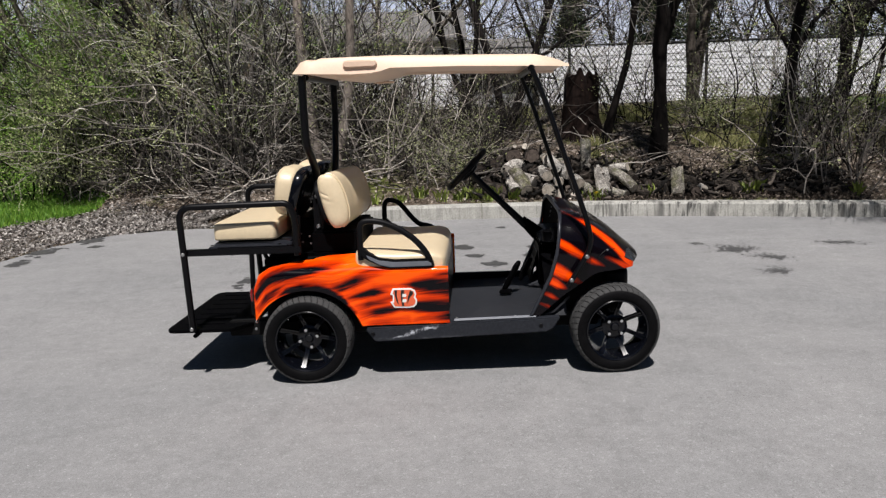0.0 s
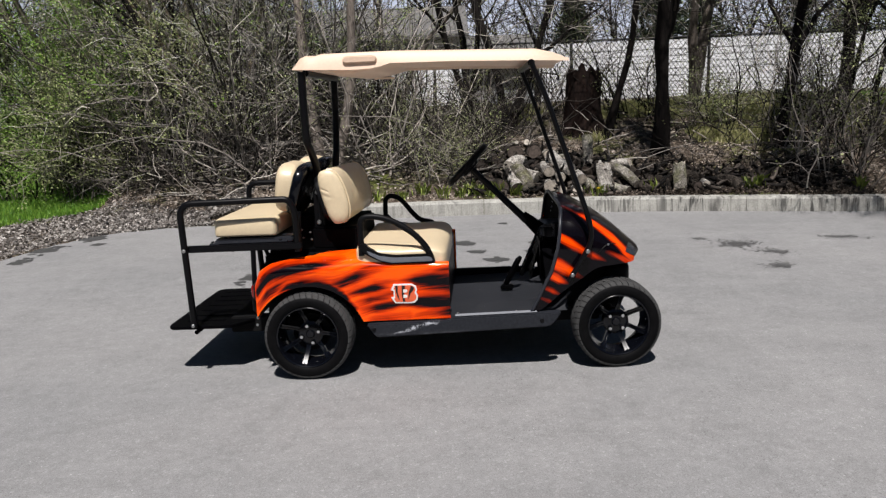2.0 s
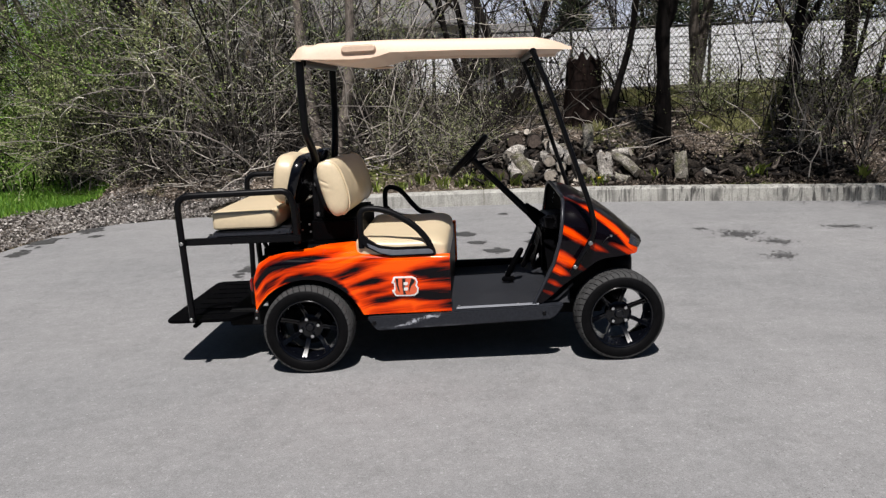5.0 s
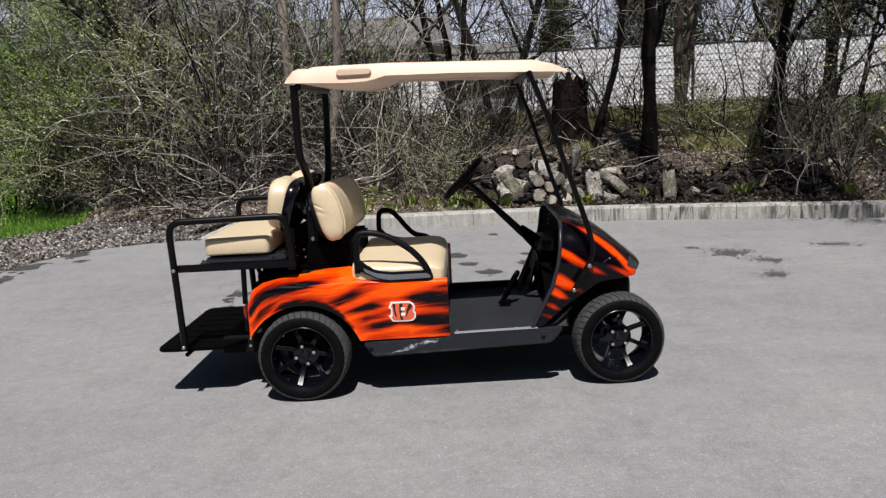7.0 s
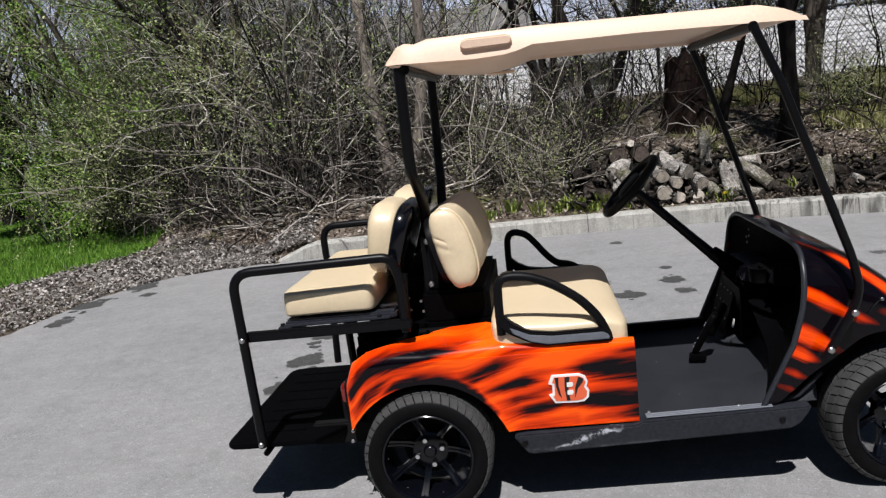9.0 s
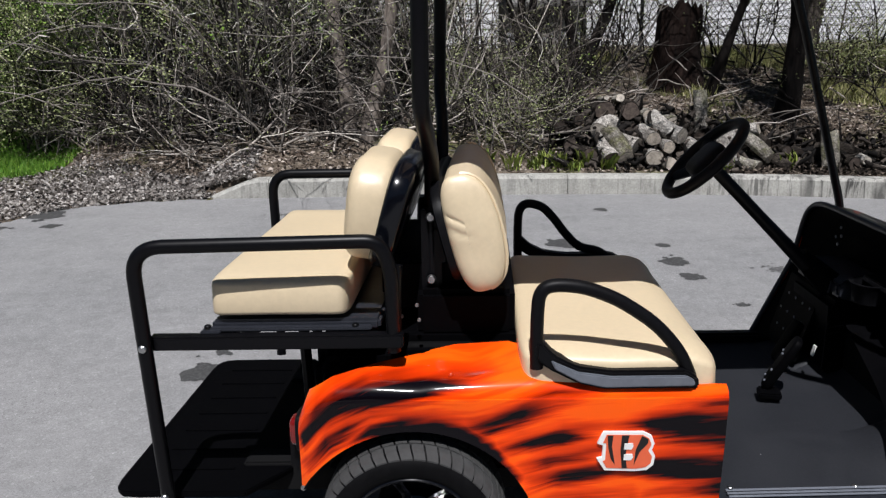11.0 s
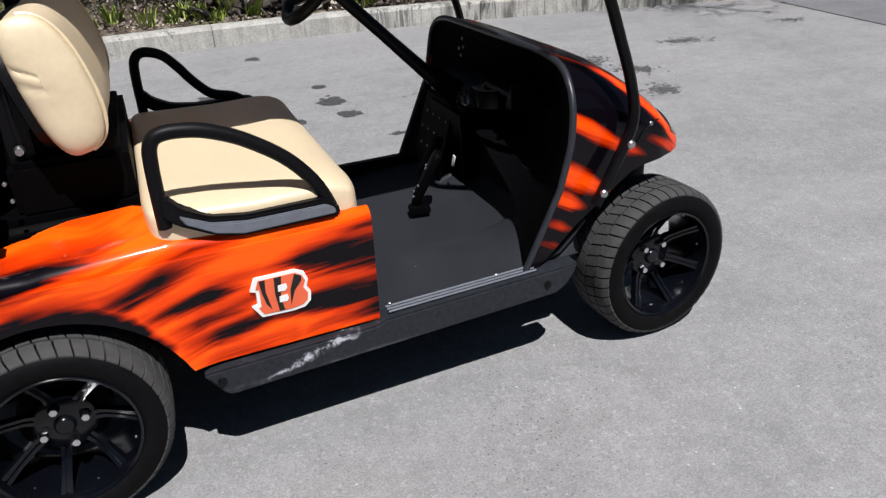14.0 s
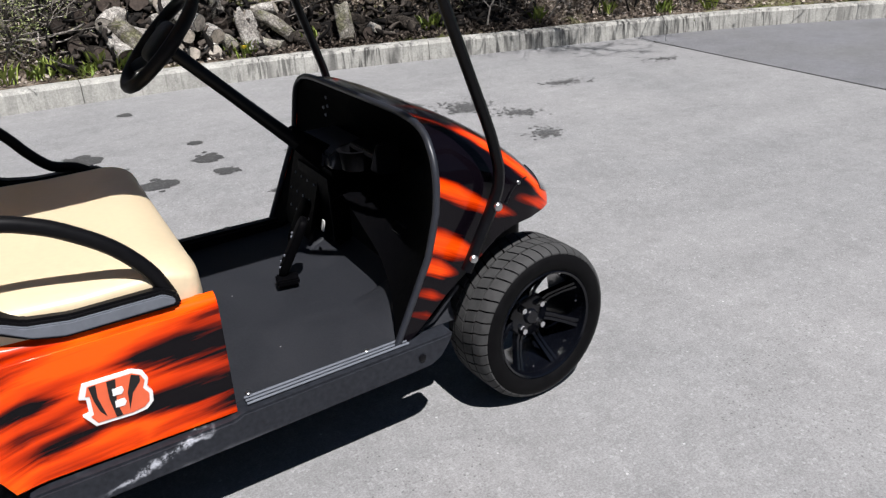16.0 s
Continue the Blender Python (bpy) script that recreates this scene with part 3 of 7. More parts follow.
def slab(outline, y0, y1, b=0.004, seg=2):
    """An outline in x and z, drawn out from y0 to y1, with rounded edges."""
    bm = bmesh.new()
    vs = [bm.verts.new((x, y0, z)) for x, z in outline]
    face = bm.faces.new(vs)
    r = bmesh.ops.extrude_face_region(bm, geom=[face])
    for e in r["geom"]:
        if isinstance(e, bmesh.types.BMVert):
            e.co.y = y1
    bmesh.ops.recalc_face_normals(bm, faces=bm.faces)
    if b:
        bmesh.ops.bevel(bm, geom=bm.edges[:], offset=b, segments=seg, affect="EDGES", clamp_overlap=True)
    return unpack(bm)


def plate(outline, z0, z1, b=0.003):
    """An outline in x and y with thickness."""
    v, f = slab(outline, z0, z1, b)
    return [(x, z, y) for x, y, z in v], [tuple(reversed(q)) for q in f]


def pad(sx, sy, sz, e=0.28, nu=40, nv=20, ez=None):
    """A cushion: a box with very round edges, about its middle."""
    ez = ez or e
    s = lambda a, p: math.copysign(abs(a) ** p, a)
    v, f = [], []
    for j in range(nv + 1):
        b = -math.pi / 2 + math.pi * j / nv
        for i in range(nu):
            a = 2 * math.pi * i / nu
            v.append((sx / 2 * s(math.cos(b), ez) * s(math.cos(a), e), sy / 2 * s(math.cos(b), ez) * s(math.sin(a), e), sz / 2 * s(math.sin(b), ez)))
    for j in range(nv):
        for i in range(nu):
            k = (i + 1) % nu
            f.append((j * nu + i, j * nu + k, (j + 1) * nu + k, (j + 1) * nu + i))
    return v, f


def sheet(fn, us, vs):
    """A sheet of quads over two ranges."""
    v = [fn(a, b) for a in us for b in vs]
    m = len(vs)
    f = [(i * m + j, (i + 1) * m + j, (i + 1) * m + j + 1, i * m + j + 1) for i in range(len(us) - 1) for j in range(m - 1)]
    return v, f


def thick(vf, d):
    """Gives a sheet a thickness against its normals."""
    bm = bmesh.new()
    vs = [bm.verts.new(p) for p in vf[0]]
    for q in vf[1]:
        bm.faces.new([vs[i] for i in q])
    bmesh.ops.recalc_face_normals(bm, faces=bm.faces)
    bmesh.ops.solidify(bm, geom=bm.faces[:], thickness=d)
    return unpack(bm)


def knob(r, h, place, way=(0, -1, 0), n=12):
    """A round bolt head that points along way."""
    m = Matrix.Translation(place) @ Vector(way).to_track_quat("Y", "Z").to_matrix().to_4x4()
    prof = [(0.0001, 0), (r, 0), (r, h * 0.6), (r * 0.7, h), (0.0001, h)]
    return moved(lathe(prof, n), m)


lerp = np.interp

# ---------------------------------------------------------------- ground
KX = (-2.1, -1.0, 1.0, 3.0, 4.7, 7.2, 8.9, 12.0, 18.0, 40.0)
KY = (5.28, 5.3, 5.32, 5.15, 4.72, 4.1, 3.35, 1.7, -2.5, -20.0)


def kerb_y(x):
    """The front of the kerb."""
    return sum(float(lerp(x + d, KX, KY)) for d in (-0.8, -0.4, 0, 0.4, 0.8)) / 5


def wood_y(x):
    """Where the bank begins: behind the kerb, and further back past its end."""
    return kerb_y(x) + 0.14 if x > -2.1 else 5.42 + (-2.1 - x) * 0.8


def road_z(x, y):
    return 0.02 * min(max(y - 1.0, 0), 5.5)


EDGE_X = (-60, -12, -6, -4.6, -4.1, -3.85, -3.6, -3.25, -2.7, -2.1)
EDGE_Y = (-60, -12, -2.5, 0.8, 2.4, 3.3, 4.4, 4.95, 5.2, 5.28)


def road_top(x):
    if x > -2.1:
        return kerb_y(x) + 0.02
    return float(lerp(x, EDGE_X, EDGE_Y)) + 0.05 * noise.noise((x * 5, 0, 0)) + 0.02 * noise.noise((x * 17, 0, 4))


def ground_z(x, y):
    d = y - wood_y(x)
    base = road_z(x, y)
    low = 0.17 if x > -1.9 else 0.17 * max(0, 1 - (-1.9 - x) / 0.5)
    rise = float(lerp(d, (0, 0.15, 0.8, 2.1, 3.6, 5.3, 9.0), (0, 0.02, 0.26, 0.6, 0.83, 1.0, 1.1))) if d > 0 else 0
    if d < -0.02 and x > -2.1 or y < -2 or y < road_top(x) - 0.02:
        return base - 0.03
    bumps = 0.05 * noise.noise((x * 0.9, y * 0.9, 0)) + 0.03 * noise.noise((x * 2.7, y * 2.7, 3))
    edge = min(1, max(0, d + 0.1) / 0.4) if x > -2.1 else min(1, max(0, y + 2) / 3)
    return base + (low if d > -0.02 else 0) + rise * (1 if x > -4 else max(0.35, 1 - (-4 - x) * 0.2)) + bumps * edge * (1 if d > 0 else 0.4)


def axis_steps(lo, hi, fine_lo, fine_hi, step):
    a = list(np.arange(fine_lo, fine_hi + step / 2, step))
    left, right, d = [], [], step
    x = fine_lo
    while x > lo:
        d *= 1.5
        x -= d
        left.append(max(x, lo))
    x, d = fine_hi, step
    while x < hi:
        d *= 1.5
        x += d
        right.append(min(x, hi))
    return left[::-1] + a + right


ground = part("ground", sheet(lambda x, y: (x, y, ground_z(x, y)), axis_steps(-900, 900, -12, 14, 0.11), axis_steps(-900, 900, -2, 13, 0.11)), SOIL)
tagged(ground, "brown woodland soil bank strewn with leaf litter", "ground", kind="structure")

def seam_x(y):
    return 5.83 + 0.125 * y


cols = axis_steps(-60, 900, -6, 12, 0.12)
rows_t = np.concatenate([np.linspace(0, 0.3, 8)[:-1], np.linspace(0.3, 1, 60)])


def road_point(x, s):
    top = road_top(x)
    y = top - (1 - s) ** 2 * (top + 300)
    return (x, y, road_z(x, y) + 0.0)


road = part("road", sheet(road_point, cols, list(rows_t)), ASPHALT)
tagged(road, "worn pale grey asphalt lot with fine cracks", "asphalt", kind="structure")


def dark_point(k, s):
    top = kerb_y(seam_x(4) + k) + 0.02
    y = top - (1 - s) ** 2 * (top + 200)
    x = seam_x(y) + k
    y = min(y, kerb_y(x) + 0.02)
    return (x, y, road_z(x, y) + 0.004)


pavement = part("pavement", sheet(dark_point, axis_steps(0, 900, 0, 6, 0.15), list(rows_t)), ASPHALT_NEW)
tagged(pavement, "darker bluish asphalt beyond a straight seam", "asphalt", kind="structure")
seam_path = [Vector((seam_x(y) + 0.012 * noise.noise((y * 3, 1, 0)), y, road_z(0, y) + 0.001)) for y in np.arange(-14, 4.2, 0.25)]
seam = part("trim", tube(seam_path, 0.011, 6, 0.5), TAR)
tagged(seam, "dark open seam between two asphalt surfaces", "asphalt seam", kind="structure")


def damp(x, y, rx, ry, seed, turn=0.0, specks=0):
    """A thin dark damp patch: ragged blots run together, or a scatter of small specks."""
    rg = random.Random(seed)
    v, f = [], []
    blots = specks or 9 + int(40 * min(0.4, rx * ry * 4))
    for b in range(blots):
        far = 0 if b == 0 else min(1.1, abs(rg.gauss(0.5, 0.32)))
        a0 = rg.uniform(0, 6.283)
        if specks:
            wide = rg.uniform(0.003, 0.012)
            far = abs(rg.gauss(0, 0.6))
        else:
            wide = min(rx, ry * 1.3) * (0.75 if b == 0 else rg.uniform(0.12, 0.5)) * (1.15 - 0.6 * far)
        bx, by = rx * far * math.cos(a0), ry * far * math.sin(a0)
        n, o = 20, len(v)
        ring = []
        for k in range(n):
            a = 2 * math.pi * k / n
            r = wide * (1 + 0.6 * noise.noise((math.cos(a) * 1.2 + seed * 7 + b, math.sin(a) * 1.2, 0)) + 0.5 * noise.noise((math.cos(a) * 4 + b, math.sin(a) * 4 + seed, 5)))
            ring.append((bx + r * math.cos(a) * 1.15, by + r * math.sin(a)))
        c, s = math.cos(turn), math.sin(turn)
        for px, py in [(bx, by), *ring]:
            gx, gy = x + px * c - py * s, y + px * s + py * c
            v.append((gx, gy, road_z(gx, gy) + 0.003 + 0.00001 * b))
        f += [(o, o + 1 + k, o + 1 + (k + 1) % n) for k in range(n)]
    ob = part("damp_patch", (v, f), DAMP_FAINT if specks else DAMP)
    tagged(ob, "scatter of small dark damp specks on asphalt" if specks else "dark damp patch with ragged edges on asphalt", "damp patch", "damp patches on the asphalt", "structure")


damp(-1.0, 1.5, 0.1, 0.24, 21, 0.1)
damp(-0.98, 1.95, 0.11, 0.3, 22, -0.1)
damp(-0.93, 2.45, 0.1, 0.3, 23, -0.1)
damp(1.2, 2.8, 0.11, 0.14, 1)
damp(1.57, 3.13, 0.09, 0.17, 2, 0.2)
damp(1.585, 2.8, 0.085, 0.06, 3)
damp(1.6, 3.52, 0.05, 0.05, 4)
damp(1.38, 4.65, 0.06, 0.05, 5)
damp(0.9, 3.6, 0.12, 0.12, 6)
damp(1.02, 3.18, 0.11, 0.06, 24)
damp(2.16, 2.93, 0.08, 0.07, 25, 0.3, 110)
damp(1.7, 2.3, 0.05, 0.025, 26)
damp(3.46, 3.08, 0.2, 0.22, 7, -0.5, 420)
damp(3.66, 2.72, 0.16, 0.12, 8, -0.5, 200)
damp(3.49, 2.2, 0.09, 0.12, 9, -0.6, 200)
damp(3.2, 3.4, 0.1, 0.05, 10, 0.0, 60)
damp(4.5, 3.24, 0.22, 0.1, 15, -0.2, 160)
damp(5.75, 3.35, 0.2, 0.1, 16, -0.2, 120)
damp(-3.36, 4.7, 0.16, 0.42, 11, 0.05)
damp(-3.55, 4.05, 0.14, 0.4, 12, 0.15)
damp(-3.52, 3.5, 0.1, 0.26, 17, 0.1)
damp(-3.1, 4.3, 0.12, 0.06, 13)
damp(-1.2, 4.6, 0.2, 0.05, 14, 0.0, 90)

# ---------------------------------------------------------------- kerb
kerb = group_at("kerb", (1.0, 5.35, 0.08), "pale concrete kerb with dark upright streaks", "kerb", kind="structure")


def kerb_block(x0, x1, first=False):
    n = 5
    bm = bmesh.new()
    rings = []
    for k in range(n + 1):
        x = x0 + (x1 - x0) * k / n
        y = kerb_y(x)
        s = kerb_y(x + 0.05) - kerb_y(x - 0.05)
        nx, ny = -s / 0.1, 1.0
        l = math.hypot(nx, ny)
        nx, ny = nx / l, ny / l
        z = road_z(x, y)
        h = 0.175
        if first:
            h = 0.02 + 0.155 * min(1, k / (n - 1.5))
        wob = 0.006 * noise.noise((x * 3, 0, 7))
        prof = [(-0.0, -0.06), (0.006, h - 0.03), (0.028, h - 0.004 + wob), (0.06, h + wob), (0.15, h + wob), (0.165, h - 0.012), (0.17, -0.06)]
        rings.append([bm.verts.new((x + nx * a, y + ny * a, z + b)) for a, b in prof])
    for r, q in zip(rings, rings[1:]):
        for i in range(len(r) - 1):
            bm.faces.new((r[i], q[i], q[i + 1], r[i + 1]))
    bm.faces.new(rings[0])
    bm.faces.new(list(reversed(rings[-1])))
    bmesh.ops.recalc_face_normals(bm, faces=bm.faces)
    part("kerb_block", bm, CONCRETE, kerb, smooth=35)


kx, first = -2.1, True
kr = random.Random(5)
while kx < 34:
    w = 0.55 if first else kr.uniform(0.9, 1.6)
    kerb_block(kx, kx + w - 0.005, first)
    kx, first = kx + w, False

# ---------------------------------------------------------------- golf cart
MID = 0.56
cart = group_at("golf_cart", (0.8, MID, 0.0), "orange and black airbrushed golf cart with beige seats and roof", "golf cart")


def both(name, vf, mat, label="", smooth=40):
    """A part on the near side and its twin on the far side."""
    a = part(name, vf, mat, cart, label, smooth)
    b = part(name, mirrored(vf, MID), mat, cart, label, smooth)
    return a, b


# rear body: fender panels with wheel arches
ARCH_R, ARCH_Z = 0.316, 0.192


def panel_bottom(x):
    return ARCH_Z + math.sqrt(max(0, ARCH_R ** 2 - x * x)) if x < 0.297 else 0.303


def panel_point(x, s):
    zb = panel_bottom(x)
    zc = float(lerp(x, (-0.285, -0.26, -0.2, -0.1, 0.0, 0.3, 0.77), (0.5, 0.55, 0.583, 0.59, 0.59, 0.59, 0.59)))
    zc = max(zc, zb + 0.03)
    zt = float(lerp(x, (-0.285, -0.26, -0.2, -0.1, 0.0, 0.02, 0.04, 0.1, 0.25, 0.3, 0.36, 0.45, 0.77), (0.53, 0.59, 0.628, 0.645, 0.648, 0.648, 0.655, 0.662, 0.67, 0.66, 0.635, 0.62, 0.612)))
    yt = float(lerp(x, (-0.285, -0.2, -0.1, 0.0, 0.1, 0.25, 0.3, 0.36, 0.45, 0.77), (0.05, 0.06, 0.1, 0.15, 0.18, 0.18, 0.12, 0.055, 0.03, 0.028)))
    end = 0.035 * max(0, (-0.2 - x) / 0.085) ** 2
    flare = -0.012 * max(0, 1 - abs(math.hypot(x, zb - ARCH_Z) - ARCH_R) / 0.05) * max(0, 1 - s / 0.3)
    if s < 0.6:
        k = s / 0.6
        z = zb + (zc - zb) * k
        y = 0.012 * (1 - k) ** 1.6 + flare
    else:
        k = (s - 0.6) / 0.4
        a = k * math.pi / 2
        y = 0.0035 + yt * (1 - math.cos(a))
        z = zc + (zt - zc) * math.sin(a)
    return (x, y + end, z)


xs = [-0.285, -0.275, -0.26, -0.24, -0.22, *np.linspace(-0.2, 0.28, 25), 0.29, 0.2975, 0.31, *np.linspace(0.33, 0.75, 16), 0.765]
side = thick(sheet(panel_point, xs, [*np.linspace(0, 0.57, 12), 0.5999, 0.604, *np.linspace(0.64, 1, 11)]), 0.01)
both("rear_body_panel", side, PAINT, "glossy orange panel with black airbrushed streaks")


def arch_lip(w0, w1):
    pts = [(0.0 + ARCH_R * math.cos(a), ARCH_Z + ARCH_R * math.sin(a)) for a in np.linspace(0.36, math.pi - 0.5, 28)]
    v, f = [], []
    for x, z in pts:
        v += [(x, w0, z), (x * 0.985, w0 + 0.004, ARCH_Z + (z - ARCH_Z) * 0.985), (x * 0.99, w1, ARCH_Z + (z - ARCH_Z) * 0.99)]
    for i in range(len(pts) - 1):
        for j in range(2):
            f.append((i * 3 + j, i * 3 + j + 1, i * 3 + 4 + j, i * 3 + 3 + j))
    return v, f


both("wheel_well", arch_lip(0.016, 0.34), BLACK_DULL)
part("engine_cover", join(box(-0.27, 0.3, 0.2, 0.92, 0.5, 0.67, 0.03, 3), box(-0.26, -0.02, 0.12, 1.0, 0.52, 0.645, 0.03, 3)), BLACK_DASH, cart)
part("bag_well", join(box(0.0, 0.26, 0.24, 0.88, 0.66, 0.79, 0.015), box(-0.1, 0.1, 0.3, 0.82, 0.72, 0.86, 0.012)), BLACK_DASH, cart)
part("seat_pod", box(0.31, 0.752, 0.02, 1.1, 0.28, 0.606, 0.012), BLACK_PLASTIC, cart)
both("chassis_rail", box(-0.5, 1.6, 0.24, 0.32, 0.2, 0.29, 0.006), BLACK_DULL)
part("rear_axle", tube([(0, 0.12, 0.235), (0, 1.0, 0.235)], 0.035), BLACK_DULL, cart)
part("front_axle", tube([(1.664, 0.16, 0.235), (1.664, 0.98, 0.235)], 0.028), BLACK_DULL, cart)
part("underbody", join(box(-0.25, 1.55, 0.2, 0.92, 0.24, 0.3, 0.01), box(-0.28, 0.31, 0.24, 0.88, 0.27, 0.52, 0.01), box(1.36, 1.72, 0.26, 0.86, 0.28, 0.52, 0.02)), BLACK_DULL, cart)
part("rear_bumper", box(-0.33, -0.27, 0.1, 1.02, 0.34, 0.47, 0.015), BLACK_PLASTIC, cart)
for y in (0.085, 1.035):
    lamp = part("tail_lamp", moved(pad(0.04, 0.055, 0.075, 0.5, 20, 12), pose(-0.297, y, 0.475)), RED_LENS, cart, "red tail lamp lens")
    part("bezel", moved(pad(0.03, 0.075, 0.1, 0.4, 20, 12), pose(-0.285, y, 0.475)), BLACK_PLASTIC, lamp)
# reflector strip on the rear corner
both("corner_strip", slab([(-0.288, 0.5), (-0.27, 0.56), (-0.262, 0.565), (-0.276, 0.5)], 0.055, 0.075, 0.002), LAMP_GREY)

# sills
sill_out = [(0.313, 0.286), (0.325, 0.291), (0.752, 0.296), (0.772, 0.306), (1.34, 0.318), (1.358, 0.322), (1.345, 0.292), (1.318, 0.258), (1.285, 0.241), (1.22, 0.238), (0.375, 0.215), (0.358, 0.22)]
for sill in both("sill", slab(sill_out, -0.012, 0.05, 0.006), SILL, "scuffed black plastic rocker panel"):
    far = sill.name != "sill"
    for x, z in ((0.352, 0.262), (1.255, 0.278)):
        part("screw", knob(0.011, 0.006, (x, 1.132 if far else -0.012, z), (0, 1 if far else -1, 0)), BLACK_METAL, sill)
for k, y in enumerate((0.012, 0.026, 0.04)):
    for yy in (y, 2 * MID - y):
        part("sill_rib", tube([(0.79, yy, 0.3135), (1.23, yy, 0.32)], 0.0035, 6), GREY_PLASTIC, cart)
for x, y in ((0.803, 0.045), (1.12, 0.045), (0.803, 1.075), (1.12, 1.075)):
    part("rivet", knob(0.008, 0.005, (x, y, 0.318), (0, 0, 1)), STEEL, cart)

# floor
floor_v = [(0.752, 0.3), (1.24, 0.312), (1.33, 0.345), (1.41, 0.42), (1.42, 0.41), (1.335, 0.33), (1.24, 0.298), (0.752, 0.286)]
part("floor_mat", slab(floor_v, 0.05, 1.07, 0.003), FLOOR_MAT, cart, "black rubber floor mat")
part("far_floor_edge", box(0.75, 1.3, 1.05, 1.1, 0.29, 0.345, 0.01), BLACK_PLASTIC, cart)


def hump_point(a, b):
    """The wheel-well hump in the front corner of the floor."""
    y = 0.06 + 0.3 * b
    t = math.sin(math.pi * min(1, b * 1.0)) ** 0.5 if b < 0.5 else math.cos(math.pi / 2 * (b - 0.5) / 0.5) ** 0.6
    x = 1.2 + 0.2 * a
    return (x, y, 0.31 + (0.16 * a ** 1.4) * t)


both("wheel_hump", sheet(hump_point, list(np.linspace(0, 1, 10)), list(np.linspace(0, 1, 14))), FLOOR_MAT)

# front cowl
TOPX, TOPZ = (1.34, 1.42, 1.5, 1.58, 1.66, 1.74, 1.81, 1.87, 1.905), (0.868, 0.872, 0.848, 0.812, 0.765, 0.705, 0.645, 0.58, 0.52)
SIDEX, SIDEY = (0.0, 0.3, 0.55, 0.75, 0.88, 0.96, 1.0), (0.025, 0.025, 0.03, 0.04, 0.062, 0.085, 0.11)


def lip_x(z):
    return float(lerp(z, (0.3, 0.35, 0.5, 0.65, 0.72, 0.81, 0.86, 0.9), (1.2, 1.228, 1.308, 1.352, 1.363, 1.373, 1.385, 1.4)))


def cowl_point(f, u):
    """f runs from the dash to the nose, u from the near edge over the top to the far edge."""
    y_in = float(lerp(f, SIDEX, SIDEY))
    half = MID - y_in
    zt = float(lerp(f, (0, 0.15, 0.3, 0.45, 0.6, 0.75, 0.88, 1.0), (0.862, 0.856, 0.832, 0.796, 0.753, 0.702, 0.648, 0.597)))
    zb = float(lerp(f, (0, 0.06, 0.12, 0.2, 0.3, 0.4, 0.5, 0.6, 0.8, 1.0), (0.305, 0.315, 0.36, 0.42, 0.465, 0.505, 0.54, 0.552, 0.558, 0.562)))
    ex = float(lerp(f, (0, 0.4, 1.0), (0.3, 0.36, 0.46)))
    if u > 0.5:
        ex = float(lerp(f, (0, 0.4, 1.0), (0.2, 0.34, 0.46)))
    a = math.pi * (1 - u)
    c, s = math.cos(a), math.sin(a)
    yy = math.copysign(abs(c) ** ex, c)
    zz = max(0.0, s) ** ex
    z = zb + (zt - zb) * zz
    x_back = lip_x(z)
    x_front = 1.838 - 0.07 * abs(yy) ** 3
    x = x_back + (x_front - x_back) * f
    return (x, MID + half * yy, z)


fs, us_ = list(np.linspace(0, 1, 26)), list(np.linspace(0, 1, 64))
part("front_cowl", thick(sheet(cowl_point, fs, us_), 0.01), PAINT, cart, "glossy orange cowl with black airbrushed streaks")
nose = sheet(lambda f, u: (cowl_point(1.0, u)[0] - 0.004, MID + (cowl_point(1.0, u)[1] - MID) * f, 0.562 + (cowl_point(1.0, u)[2] - 0.562) * f), list(np.linspace(0.0, 1, 5)), us_)
part("nose_panel", nose, BLACK_PLASTIC, cart)
part("front_bumper", moved(pad(0.16, 0.66, 0.14, 0.35, 48, 16), pose(1.7, MID, 0.45)), BLACK_PLASTIC, cart)
lip_path = []
for u in np.linspace(0, 1, 60):
    x, y, z = cowl_point(0.0, u)
    lip_path.append((x - 0.006, y, z))
part("cowl_lip", tube(lip_path, 0.01, 10), PAN_PLASTIC, cart, "black rubber edge trim")
for u0, u1 in ((0.1, 0.34), (0.66, 0.9)):
    cap = sheet(lambda f, u: tuple(Vector(cowl_point(f, u)) + Vector((0.004, 0, 0.003))), list(np.linspace(0.86, 1.0, 6)), list(np.linspace(u0, u1, 16)))
    part("headlamp", thick(cap, 0.008), LAMP_GREY, cart, "smoked black headlamp lens")

for flip in (0, 1):
    seam = []
    for k in np.linspace(0, 1, 12):
        p = cowl_point(0.52 + 0.2 * k, 0.02 + 0.13 * k)
        seam.append((p[0], (2 * MID - p[1] + 0.002) if flip else p[1] - 0.002, p[2]))
    part("cowl_seam", tube(seam, 0.0022, 6), BLACK_METAL, cart)
    p = seam[6]
    part("screw", knob(0.006, 0.004, p, (0, 1 if flip else -1, 0.2)), STEEL, cart)


def dash_point(f, u):
    """The hollow inner face of the dash."""
    x, y, z = cowl_point(0.0, u)
    k = 1 - f
    deep = 0.1 * math.sin(min(1, f * 1.6) * math.pi / 2)
    zc = 0.56
    return (x + deep, MID + (y - MID) * (0.985 - 0.985 * f), zc + (z - zc) * (0.985 - 0.985 * f) if f > 0 else z)


